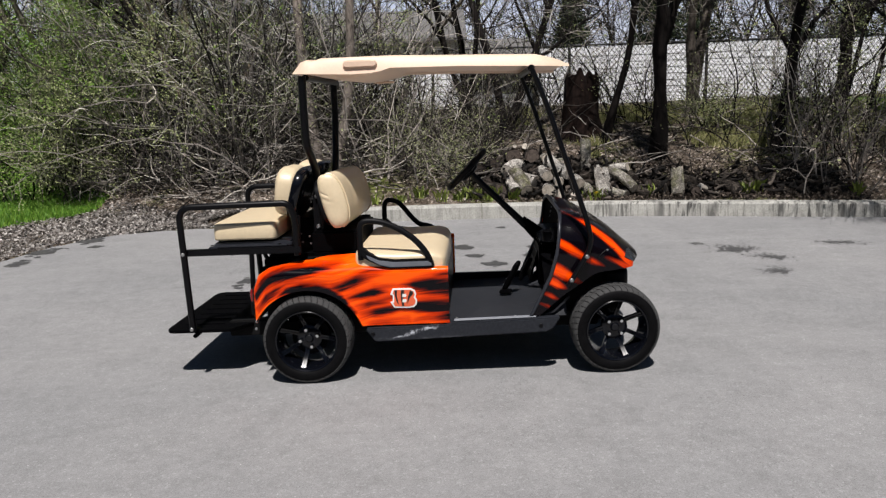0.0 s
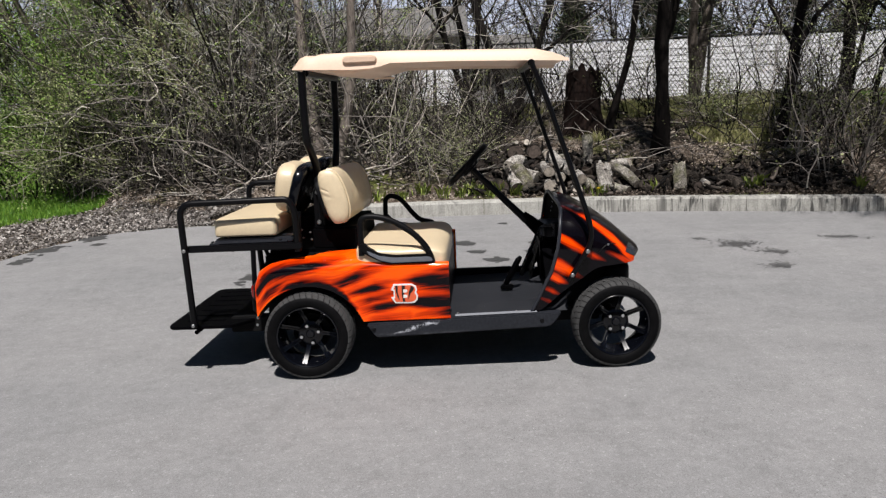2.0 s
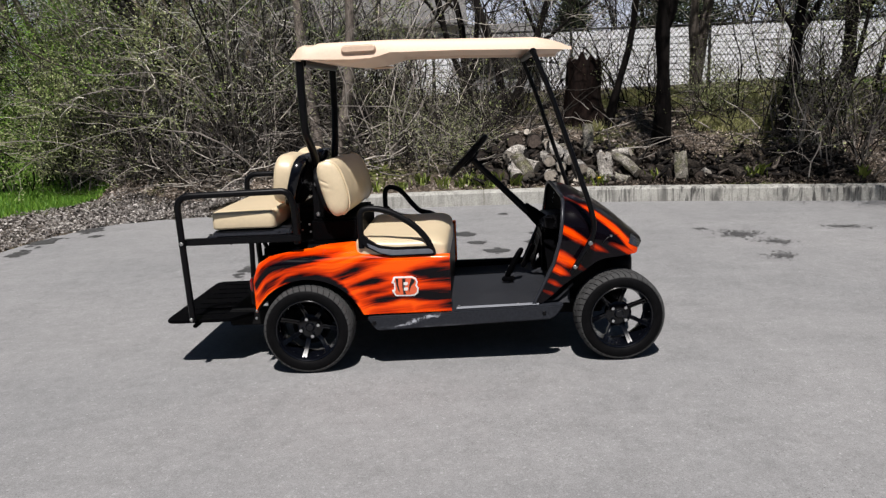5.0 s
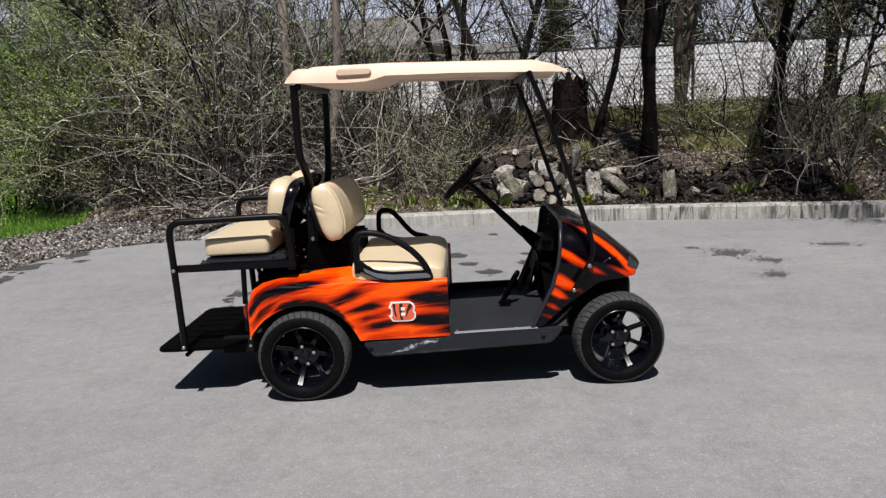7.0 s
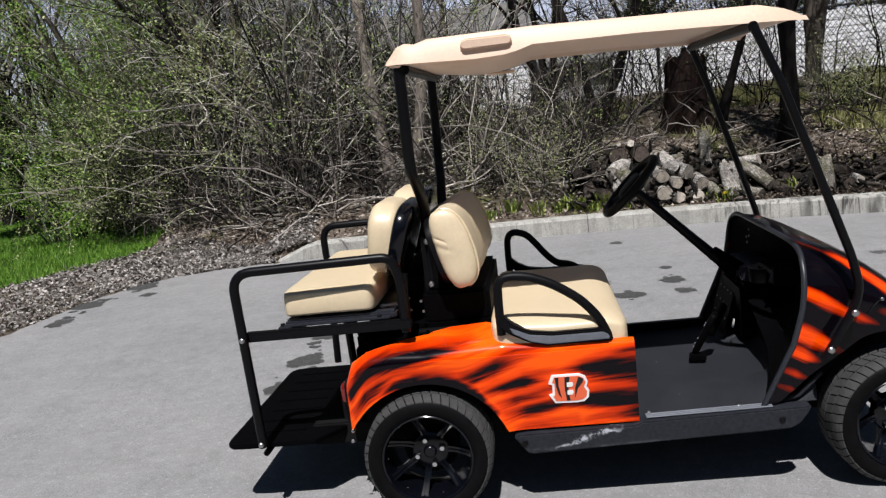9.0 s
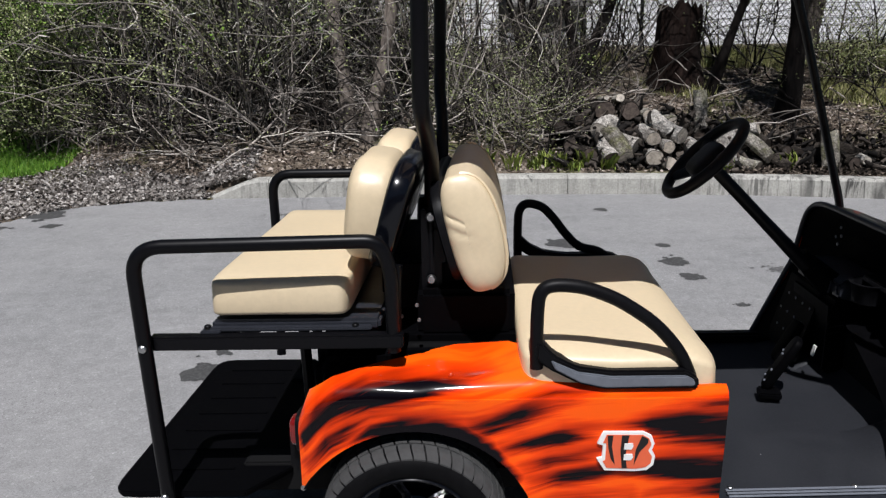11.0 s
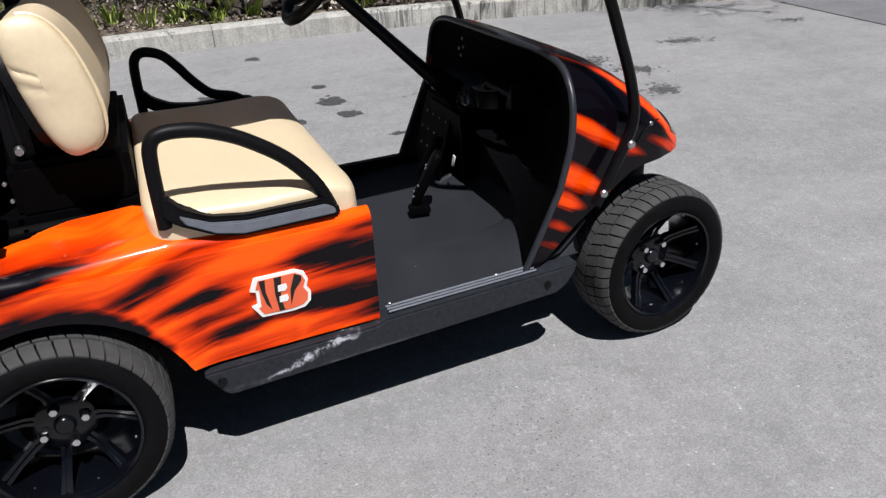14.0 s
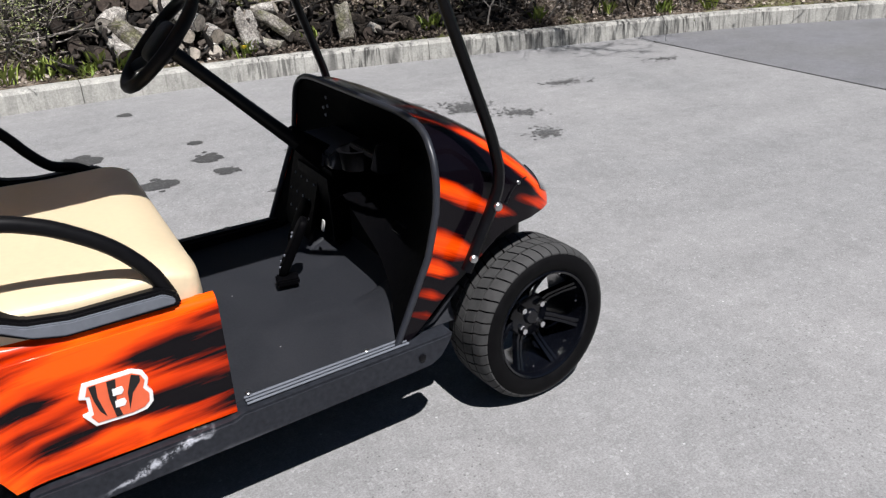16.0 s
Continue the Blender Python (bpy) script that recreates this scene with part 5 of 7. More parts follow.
def wheel(place, turn, seed, far=False):
    """A black cast wheel; its outer face points to -y before turning."""
    m = Matrix.Translation(place) @ pose(0, 0, 0, 0, 0, turn + (180 if far else 0)) @ pose(0, 0, 0, 0, seed, 0) @ Matrix.Diagonal((1.035, 0.94, 1.035, 1))
    rimv = lathe([(0.162, 0.012), (0.164, 0.004), (0.16, 0.0), (0.154, 0.004), (0.151, 0.016), (0.147, 0.05), (0.14, 0.1), (0.143, 0.16), (0.152, 0.19), (0.162, 0.196), (0.166, 0.185), (0.158, 0.16), (0.15, 0.1), (0.155, 0.04), (0.162, 0.012)], 56)
    hub = lathe([(0.0001, 0.07), (0.018, 0.07), (0.022, 0.074), (0.024, 0.082), (0.062, 0.085), (0.068, 0.09), (0.068, 0.128), (0.0001, 0.128)], 32)
    w = part("wheel", moved(join(rimv, hub), m), RIM_BLACK, cart, "gloss black multi-spoke alloy wheel")
    for k in range(7):
        a = 2 * math.pi * k / 7 + 0.2
        d, q = Vector((math.cos(a), 0, math.sin(a))), Vector((-math.sin(a), 0, math.cos(a)))
        v = []
        for r, wd, y, dp in ((0.05, 0.0125, 0.088, 0.03), (0.08, 0.011, 0.08, 0.028), (0.115, 0.0105, 0.054, 0.026), (0.148, 0.0125, 0.024, 0.03)):
            for sg, yy in ((-1, y), (-0.25, y), (-0.2, y + 0.006), (0.2, y + 0.006), (0.25, y), (1, y), (0.8, y + dp), (-0.8, y + dp)):
                v.append(tuple(d * r + q * wd * sg + Vector((0, yy, 0))))
        f = [(i * 8 + j, i * 8 + (j + 1) % 8, (i + 1) * 8 + (j + 1) % 8, (i + 1) * 8 + j) for i in range(3) for j in range(8)]
        part("spoke", moved((v, f), m), RIM_BLACK, w, smooth=25)
    for k in range(4):
        a = 2 * math.pi * k / 4 + 0.45
        part("lug_nut", moved(knob(0.0125, 0.022, (0.047 * math.cos(a), 0.085, 0.047 * math.sin(a)), (0, -1, 0), 6), m), CHROME, w, "chrome lug nut")
    for k in range(7):
        a = 2 * math.pi * (k + 0.5) / 7 + 0.2
        part("rim_rivet", moved(knob(0.004, 0.004, (0.1475 * math.cos(a), 0.045, 0.1475 * math.sin(a)), (0, -1, 0), 8), m), CHROME, w)
    brake = lathe([(0.0001, 0.13), (0.1, 0.13), (0.1, 0.18), (0.0001, 0.18)], 24)
    if place[0] < 1:
        part("brake_drum", moved(brake, m), BLACK_DULL, w)
    t = part("tyre", moved(lathe(tyre_profile(), 88), m), RUBBER, w, "black low-profile tyre")
    part("tread", moved(tread(), m), RUBBER_DUSTY, w, "dusty blocked tyre tread", smooth=30)
    return w


wheel((-0.002, -0.045, 0.238), 0, 10)
wheel((1.665, -0.026, 0.238), 3, -20)
wheel((-0.002, 2 * MID + 0.045, 0.238), 0, 33, True)
wheel((1.665, 2 * MID + 0.026, 0.238), 3, 5, True)

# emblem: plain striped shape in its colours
EM = [(0.466, 0.505), (0.563, 0.504), (0.584, 0.493), (0.592, 0.472), (0.586, 0.454), (0.595, 0.438), (0.592, 0.414), (0.576, 0.4), (0.549, 0.397), (0.472, 0.4), (0.452, 0.432), (0.465, 0.435), (0.466, 0.468), (0.452, 0.473)]
EM_IN = [(0.474, 0.497), (0.562, 0.496), (0.578, 0.486), (0.584, 0.471), (0.577, 0.454), (0.587, 0.437), (0.584, 0.419), (0.572, 0.409), (0.548, 0.405), (0.477, 0.408), (0.467, 0.426), (0.473, 0.429), (0.474, 0.475), (0.466, 0.476)]
emblem = part("emblem", slab(EM, -0.004, 0.01, 0.0008, 1), EMB_WHITE, cart, "white-edged emblem with orange and black stripes")
part("emblem_fill", slab(EM_IN, -0.0055, 0.008, 0.0), EMB_ORANGE, emblem)
for pts in ([(0.476, 0.496), (0.49, 0.496), (0.488, 0.466), (0.497, 0.417), (0.486, 0.434), (0.479, 0.464)],
            [(0.511, 0.496), (0.529, 0.496), (0.521, 0.44), (0.527, 0.408), (0.514, 0.408), (0.509, 0.455)],
            [(0.56, 0.494), (0.576, 0.486), (0.575, 0.474), (0.556, 0.452), (0.543, 0.416), (0.546, 0.456)]):
    part("emblem_stripe", slab(pts, -0.0068, 0.006, 0.0), EMB_BLACK, emblem)
for z in (0.459, 0.43):
    part("emblem_block", slab([(0.517, z), (0.535, z - 0.001), (0.54, z + 0.007), (0.538, z + 0.016), (0.518, z + 0.016)], -0.0075, 0.006, 0.0), EMB_WHITE, emblem)

# ---------------------------------------------------------------- woodland growth
rng = np.random.default_rng(11)


def unit(a):
    return a / np.maximum(np.linalg.norm(a, axis=-1, keepdims=True), 1e-9)


def grow(start, way, length, r0, r1, k, wob, lift):
    """Wandering branches: paths and radii of k points each."""
    n = len(start)
    p = np.zeros((n, k, 3))
    p[:, 0] = start
    d = unit(way)
    step = (length / (k - 1))[:, None]
    for i in range(1, k):
        d = unit(d + rng.normal(0, wob, (n, 3)) + np.array((0, 0, lift)))
        p[:, i] = p[:, i - 1] + d * step
    t = np.linspace(0, 1, k)[None, :]
    return p, r0[:, None] * (1 - t) + r1[:, None] * t


def tubes(p, r, n):
    """Many tubes at once: corners and four-sided faces."""
    m, k, _ = p.shape
    t = unit(np.gradient(p, axis=1))
    ref = unit(rng.normal(0, 1, (m, 1, 3)))
    u = unit(np.cross(t, ref))
    w = np.cross(t, u)
    a = np.arange(n) * 2 * np.pi / n
    v = p[:, :, None] + r[:, :, None, None] * (u[:, :, None] * np.cos(a)[None, None, :, None] + w[:, :, None] * np.sin(a)[None, None, :, None])
    idx = np.arange(m * k * n).reshape(m, k, n)
    nxt = np.roll(idx, -1, axis=2)
    f = np.stack([idx[:, :-1], nxt[:, :-1], nxt[:, 1:], idx[:, 1:]], axis=-1)
    return v.reshape(-1, 3), f.reshape(-1, 4)


def spawn(p, r, count, lo, hi, spread, lift=0.0):
    """Where side branches start on given branches, and which way they go."""
    m, k, _ = p.shape
    who = rng.integers(0, m, count)
    s = rng.uniform(lo, hi, count) * (k - 1)
    i = np.minimum(s.astype(int), k - 2)
    fr = (s - i)[:, None]
    start = p[who, i] * (1 - fr) + p[who, i + 1] * fr
    tan = unit(p[who, i + 1] - p[who, i])
    side = unit(np.cross(tan, rng.normal(0, 1, (count, 3))))
    a = rng.normal(spread, spread * 0.25, count)[:, None]
    way = unit(tan * np.cos(a) + side * np.sin(a) + np.array((0, 0, lift)))
    rad = r[who, i] * (1 - fr[:, 0]) + r[who, i + 1] * fr[:, 0]
    return start, way, rad


def merge(*vf):
    v, f, n = [], [], 0
    for a, b in vf:
        v.append(a)
        f.append(b + n)
        n += len(a)
    return np.concatenate(v), np.concatenate(f)


def leaves(where, size, n_each=1, scatter=0.03, flatness=0.5):
    """Small bent leaves scattered round given points."""
    p = np.repeat(where, n_each, axis=0) + rng.normal(0, scatter, (len(where) * n_each, 3))
    n = len(p)
    a = unit(rng.normal(0, 1, (n, 3)) * np.array((1, 1, flatness)))
    b = unit(np.cross(a, rng.normal(0, 1, (n, 3))))
    s = (size * rng.uniform(0.5, 1.3, n))[:, None]
    c = unit(np.cross(a, b)) * s * 0.18
    v = np.stack([p, p + a * s * 0.5 + b * s * 0.32 + c, p + a * s, p + a * s * 0.5 - b * s * 0.32 + c], axis=1)
    return v.reshape(-1, 3), np.arange(n * 4).reshape(n, 4)


def quick(name, vf, mat, parent=None, label="", smooth=True):
    me = fast_mesh(name, *vf)
    if smooth:
        me.polygons.foreach_set("use_smooth", np.ones(len(me.polygons), "?"))
    me.materials.append(mat)
    ob = new(name, me)
    if parent:
        ob.parent = parent
        ob.matrix_parent_inverse = Matrix.Translation(-Vector(top_place(parent)))
    return tagged(ob, label)


def tree(x, y, h, r, bark, twig, label, lean=(0, 0), fork=0, leafy=0, leaf=None, limbs=9, twigs=260, spread=0.7, low=0.25, reach=0, bough=None, over=0):
    """A bare spring tree: tapered trunk with roots, forks and limbs, fine twigs and a few young leaves."""
    z = ground_z(x, y) - 0.05
    t = group_at("tree", (x, y, z), label, "tree", "trees on the bank")
    one = np.array
    stems = 1 + fork
    start = np.repeat(one([[x, y, z]]), stems, 0) + rng.normal(0, r * 0.5, (stems, 3)) * one((1, 1, 0))
    way = np.stack([one((lean[0] + (k - fork / 2) * 0.22 + rng.normal(0, 0.04), lean[1] + rng.normal(0, 0.08), 1.0)) for k in range(stems)])
    ks = 14
    p, rr = grow(start, way, np.full(stems, h) * rng.uniform(0.85, 1.05, stems), np.full(stems, r), np.full(stems, r * 0.25), ks, 0.085, 0.02)
    rr[:, 0] *= 1.5
    rr[:, 1] *= 1.08
    rr *= 1 + 0.1 * rng.normal(0, 1, rr.shape)
    s1, w1, d1 = spawn(p, rr, limbs * stems, low, 0.97, spread, 0.1)
    n1 = len(s1)
    p1, r1 = grow(s1, w1, h * rng.uniform(0.22, 0.5, n1), np.minimum(d1 * 0.62, 0.05), np.full(n1, 0.006), 9, 0.16, 0.04)
    if reach:
        far_s = p[rng.integers(0, stems, reach), rng.integers(5, 8, reach)]
        far_w = np.stack([rng.normal(0, 0.35, reach), np.full(reach, -1.0), rng.uniform(0.08, 0.24, reach)], 1)
        q1, t1 = grow(far_s, far_w, rng.uniform(2.0, 3.0, reach), np.full(reach, 0.035), np.full(reach, 0.006), 9, 0.12, 0.0)
        p1, r1 = np.concatenate([p1, q1]), np.concatenate([r1, t1])
        n1 += reach
    if over:
        far_s = p[rng.integers(0, stems, over), rng.integers(9, 13, over)]
        far_w = np.stack([rng.normal(-0.25, 0.22, over), np.full(over, -1.0), rng.uniform(0.02, 0.14, over)], 1)
        q1, t1 = grow(far_s, far_w, rng.uniform(3.8, 5.2, over), np.full(over, 0.022), np.full(over, 0.006), 9, 0.12, 0.0)
        so, wo, _ = spawn(q1, t1, over * 45, 0.5, 1.0, 0.8, 0.05)
        ends_p, ends_r = grow(so, wo, rng.uniform(0.3, 0.9, len(so)), np.full(len(so), 0.008), np.full(len(so), 0.004), 7, 0.25, 0.0)
        p1, r1 = np.concatenate([p1, q1]), np.concatenate([r1, t1])
        n1 += over
    if bough:
        at, side, length, thick_r = bough
        q1, t1 = grow(p[:1, at], one([[side, -0.1, 1.0]]), one([length]), one([thick_r]), one([thick_r * 0.35]), 9, 0.08, 0.05)
        p1, r1 = np.concatenate([p1, q1]), np.concatenate([r1, t1])
        n1 += 1
    s2, w2, d2 = spawn(p1, r1, n1 * 5, 0.15, 1.0, 0.8, 0.05)
    n2 = len(s2)
    p2, r2 = grow(s2, w2, h * rng.uniform(0.08, 0.24, n2), np.maximum(d2 * 0.6, 0.005), np.full(n2, 0.003), 7, 0.2, 0.03)
    if over:
        p2, r2 = np.concatenate([p2, ends_p]), np.concatenate([r2, ends_r])
    quick("trunk", merge(tubes(p, rr, 12), tubes(p1, r1, 6)), bark, t)
    s3, w3, d3 = spawn(p2, r2, twigs, 0.1, 1.0, 0.7, 0.05)
    n3 = len(s3)
    p3, r3 = grow(s3, w3, rng.uniform(0.15, 0.55, n3), np.full(n3, 0.004), np.full(n3, 0.0018), 5, 0.24, 0.02)
    quick("crown", merge(tubes(p2, r2, 4), tubes(p3, r3, 3)), twig, t)
    if leafy:
        ends = p3[rng.integers(0, n3, leafy), rng.integers(2, 5, leafy)]
        quick("foliage", leaves(ends, 0.029, 5, 0.06), leaf or LEAF_SPRING, t, smooth=False)
    return t


def bush_stems(spots, stems, hmin, hmax, lean, twigs):
    """Arching stems with side shoots from many rootstocks."""
    root = np.repeat(spots, stems, 0)
    n = len(root)
    root = root + rng.normal(0, 0.12, (n, 3)) * np.array((1, 1, 0))
    way = np.stack([rng.normal(0, lean, n), rng.normal(-0.12, lean, n), np.ones(n)], 1)
    h = rng.uniform(hmin, hmax, n)
    p, r = grow(root, way, h, rng.uniform(0.005, 0.015, n), np.full(n, 0.003), 10, 0.19, -0.03)
    s, w, d = spawn(p, r, n * twigs, 0.15, 1.0, 0.7, 0.0)
    m = len(s)
    p2, r2 = grow(s, w, rng.uniform(0.2, 0.75, m), np.maximum(d * 0.55, 0.003), np.full(m, 0.0016), 6, 0.28, -0.02)
    return p, r, p2, r2


def spots_in(n, x0, x1, d0, d1):
    """Rootstocks on the bank, d metres behind its foot."""
    x = rng.uniform(x0, x1, n)
    d = rng.uniform(d0, d1, n)
    return np.array([(a, wood_y(a) + b, ground_z(a, wood_y(a) + b) - 0.02) for a, b in zip(x, d)])


# trees that stand out singly
tree(-0.93, 6.25, 6.5, 0.085, BARK_GREY, TWIG_GREY, "slender grey-barked bare tree beside its twin", (-0.03, 0.02), limbs=8, low=0.35)
tree(-0.70, 6.25, 6.5, 0.075, BARK_GREY, TWIG_GREY, "leaning grey-barked bare tree beside its twin", (0.12, 0.03), limbs=8, low=0.35)
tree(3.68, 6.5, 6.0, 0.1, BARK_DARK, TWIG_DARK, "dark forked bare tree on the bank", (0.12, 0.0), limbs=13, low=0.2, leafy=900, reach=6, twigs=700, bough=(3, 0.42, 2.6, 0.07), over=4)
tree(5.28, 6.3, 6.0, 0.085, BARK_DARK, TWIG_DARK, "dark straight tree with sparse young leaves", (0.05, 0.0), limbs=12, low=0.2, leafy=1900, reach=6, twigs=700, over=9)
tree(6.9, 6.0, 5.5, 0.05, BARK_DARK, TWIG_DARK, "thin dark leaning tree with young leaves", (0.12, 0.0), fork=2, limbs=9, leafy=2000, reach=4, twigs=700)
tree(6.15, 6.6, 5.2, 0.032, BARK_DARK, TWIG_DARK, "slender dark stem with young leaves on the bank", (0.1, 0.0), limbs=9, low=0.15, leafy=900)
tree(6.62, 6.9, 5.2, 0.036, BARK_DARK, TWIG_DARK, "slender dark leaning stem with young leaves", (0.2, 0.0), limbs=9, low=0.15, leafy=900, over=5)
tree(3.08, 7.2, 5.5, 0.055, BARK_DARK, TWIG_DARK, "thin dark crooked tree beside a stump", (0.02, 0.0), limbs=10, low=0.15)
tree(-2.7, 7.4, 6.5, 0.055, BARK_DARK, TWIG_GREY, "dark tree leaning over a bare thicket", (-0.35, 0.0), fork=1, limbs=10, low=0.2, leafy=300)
tree(-4.4, 9.0, 6.8, 0.055, BARK_GREY, TWIG_GREY, "tall grey-barked tree with young leaves", (0.14, 0.0), fork=2, limbs=13, low=0.1, leafy=1400, twigs=700)
tree(-3.4, 9.6, 6.8, 0.06, BARK_GREY, TWIG_GREY, "tall grey-barked bare tree in the thicket", (-0.25, 0.0), fork=1, limbs=14, low=0.1, leafy=900, twigs=700)
tree(-7.6, 10.6, 7.0, 0.07, BARK_DARK, TWIG_DARK, "dark tree behind the lawn", (0.06, 0.0), fork=1, limbs=14, low=0.1, leafy=500)
tree(-9.3, 11.8, 7.0, 0.14, BARK_DARK, TWIG_GREY, "dark tree behind the lawn", (0.0, 0.0), fork=1, limbs=14, low=0.1, leafy=300)
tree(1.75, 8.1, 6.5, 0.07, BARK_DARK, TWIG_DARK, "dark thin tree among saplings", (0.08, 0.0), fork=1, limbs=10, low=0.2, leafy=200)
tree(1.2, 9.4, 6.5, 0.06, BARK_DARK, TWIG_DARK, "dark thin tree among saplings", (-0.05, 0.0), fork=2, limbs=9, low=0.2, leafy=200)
tree(-1.35, 7.9, 5.0, 0.06, BARK_DARK, TWIG_GREY, "dark bare tree leaning far over the thicket", (-0.66, 0.05), limbs=12, low=0.15, twigs=600)
tree(-2.6, 7.7, 4.6, 0.045, BARK_OCHRE, TWIG_PALE, "clump of pale ochre-barked stems in the thicket", (-0.05, 0.0), fork=3, limbs=5, low=0.3, twigs=260)
tree(4.75, 8.6, 6.0, 0.09, BARK_GREY, TWIG_GREY, "grey-barked tree with sparse young leaves", (0.0, 0.0), fork=1, limbs=10, low=0.3, leafy=700)
tree(8.3, 6.6, 6.5, 0.09, BARK_DARK, TWIG_GREY, "dark tree at the edge of the lawn", (0.05, 0.0), limbs=10, low=0.3, leafy=200)
tree(9.9, 7.5, 6.5, 0.1, BARK_DARK, TWIG_GREY, "dark tree at the edge of the lawn", (-0.05, 0.0), limbs=10, low=0.3, leafy=200)
tree(-0.1, 10.2, 7.0, 0.055, BARK_GREY, TWIG_GREY, "grey-barked bare tree near the fence", (0.0, 0.0), fork=1, limbs=11, low=0.2, leafy=200)
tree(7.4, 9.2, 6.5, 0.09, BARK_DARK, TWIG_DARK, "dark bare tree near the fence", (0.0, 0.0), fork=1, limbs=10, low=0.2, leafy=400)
tree(-5.9, 9.8, 6.0, 0.07, BARK_GREY, TWIG_GREY, "grey tree with fresh green leaves", (0.1, -0.1), fork=2, limbs=10, low=0.15, leafy=1500, leaf=LEAF_BRIGHT)

# stump
sx, sy = 2.85, 7.75
sz = ground_z(sx, sy) - 0.06
stump = group_at("tree_stump", (sx, sy, sz), "tall rotten dark-brown tree stump with a broken top", "stump")
sv, sf = [], []
SN = 40
for j in range(12):
    for k in range(SN):
        a = 2 * math.pi * k / SN
        t = j / 11
        r = 0.25 * (1 + 0.5 * (1 - t) ** 4) * (1 + 0.12 * noise.noise((math.cos(a) * 3, math.sin(a) * 3, t * 1.5)) + 0.06 * noise.noise((math.cos(a) * 11, math.sin(a) * 11, t * 2)))
        top = 0.96 + 0.2 * noise.noise((math.cos(a) * 2, math.sin(a) * 2, 8)) + 0.06 * noise.noise((math.cos(a) * 9, math.sin(a) * 9, 2))
        sv.append((sx + r * math.cos(a), sy + r * math.sin(a), sz + t * top))
for j in range(11):
    for k in range(SN):
        l = (k + 1) % SN
        sf.append((j * SN + k, j * SN + l, (j + 1) * SN + l, (j + 1) * SN + k))
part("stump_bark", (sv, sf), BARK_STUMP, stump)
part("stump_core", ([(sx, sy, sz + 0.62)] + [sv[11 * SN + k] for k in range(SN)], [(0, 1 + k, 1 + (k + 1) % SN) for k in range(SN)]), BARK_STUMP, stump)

# bare thicket and saplings
th = np.concatenate([spots_in(135, -5.5, 0.1, 0.5, 5.0), spots_in(10, 0.1, 2.2, 1.5, 5.0)])
th = th[~((np.abs(th[:, 0] + 0.95) < 0.75) & (th[:, 1] < 7.0))]
p, r, p2, r2 = bush_stems(th, 7, 0.9, 3.6, 0.42, 6)
thicket = quick("thicket", merge(tubes(p, r, 5), tubes(p2, r2, 3)), TWIG_GREY, None, "dense grey-brown leafless thicket of thin stems", True)
tagged(thicket, category="thicket", kind="stuff")
pick = rng.integers(0, len(p2), 12000)
tk_leaves = quick("thicket_leaves", leaves(p2[pick, rng.integers(2, 6, 12000)], 0.022, 3, 0.05), LEAF_SPRING, None, "sparse young yellow-green leaves", False)
tagged(tk_leaves, category="leaves", kind="stuff")

sp = np.concatenate([spots_in(22, 2.0, 5.0, 1.6, 5.2), spots_in(30, 5.0, 9.5, 0.5, 5.2)])
sp = sp[~((np.abs(sp[:, 0] - 2.7) < 0.6) & (sp[:, 1] < 7.9))]
p, r, p2, r2 = bush_stems(sp, 5, 0.6, 2.8, 0.28, 6)
sap = quick("saplings", merge(tubes(p, r, 5), tubes(p2, r2, 3)), TWIG_DARK, None, "thin dark leafless saplings on the bank", True)
tagged(sap, category="saplings", kind="stuff")
pick = rng.integers(0, len(p2), 5000)
sap_leaves = quick("sapling_leaves", leaves(p2[pick, rng.integers(2, 6, 5000)], 0.022, 3, 0.05), LEAF_SPRING, None, "young yellow-green sapling leaves", False)
tagged(sap_leaves, category="leaves", kind="stuff")


# tall arching shrubs that fill the wood's edge up to the sky
sh = spots_in(52, -9.0, -0.9, 1.2, 5.4)
sh = sh[~((np.abs(sh[:, 0] + 0.85) < 0.5) & (sh[:, 1] < 7.2))]
p, r, p2, r2 = bush_stems(sh, 6, 2.6, 5.6, 0.42, 13)
stems_ = quick("shrub_stems", tubes(p, r * 1.2, 5), TWIG_GREY, None, "tall arching grey-brown shrub stems")
tagged(stems_, category="shrubs", kind="stuff")
shrubs = quick("tall_shrubs", tubes(p2, r2, 3), TWIG_SILVER, None, "tall tangled grey-brown shrubs with bare twigs")
tagged(shrubs, category="shrubs", kind="stuff")
tip = p2[:, 3]
w = np.where(tip[:, 0] < -2.3, 1.0, 0.25) * np.where(tip[:, 2] > 1.0, 1.0, 0.4)
pick = rng.choice(len(p2), 31000, p=w / w.sum())
sh_leaves = quick("shrub_leaves", leaves(p2[pick, rng.integers(2, 6, 31000)], 0.027, 5, 0.06), LEAF_SPRING, None, "sparse young green shrub leaves", False)
tagged(sh_leaves, category="leaves", kind="stuff")
w = np.where((tip[:, 0] < -3.6) & (tip[:, 0] > -6.6) & (tip[:, 2] < 5.0), 1.0, 0.04)
pick = rng.choice(len(p2), 10000, p=w / w.sum())
sh_bright = quick("shrub_leaves", leaves(p2[pick, rng.integers(2, 6, 10000)], 0.033, 6, 0.06), LEAF_BRIGHT, None, "fresh bright green shrub leaves", False)
tagged(sh_bright, category="leaves", kind="stuff")


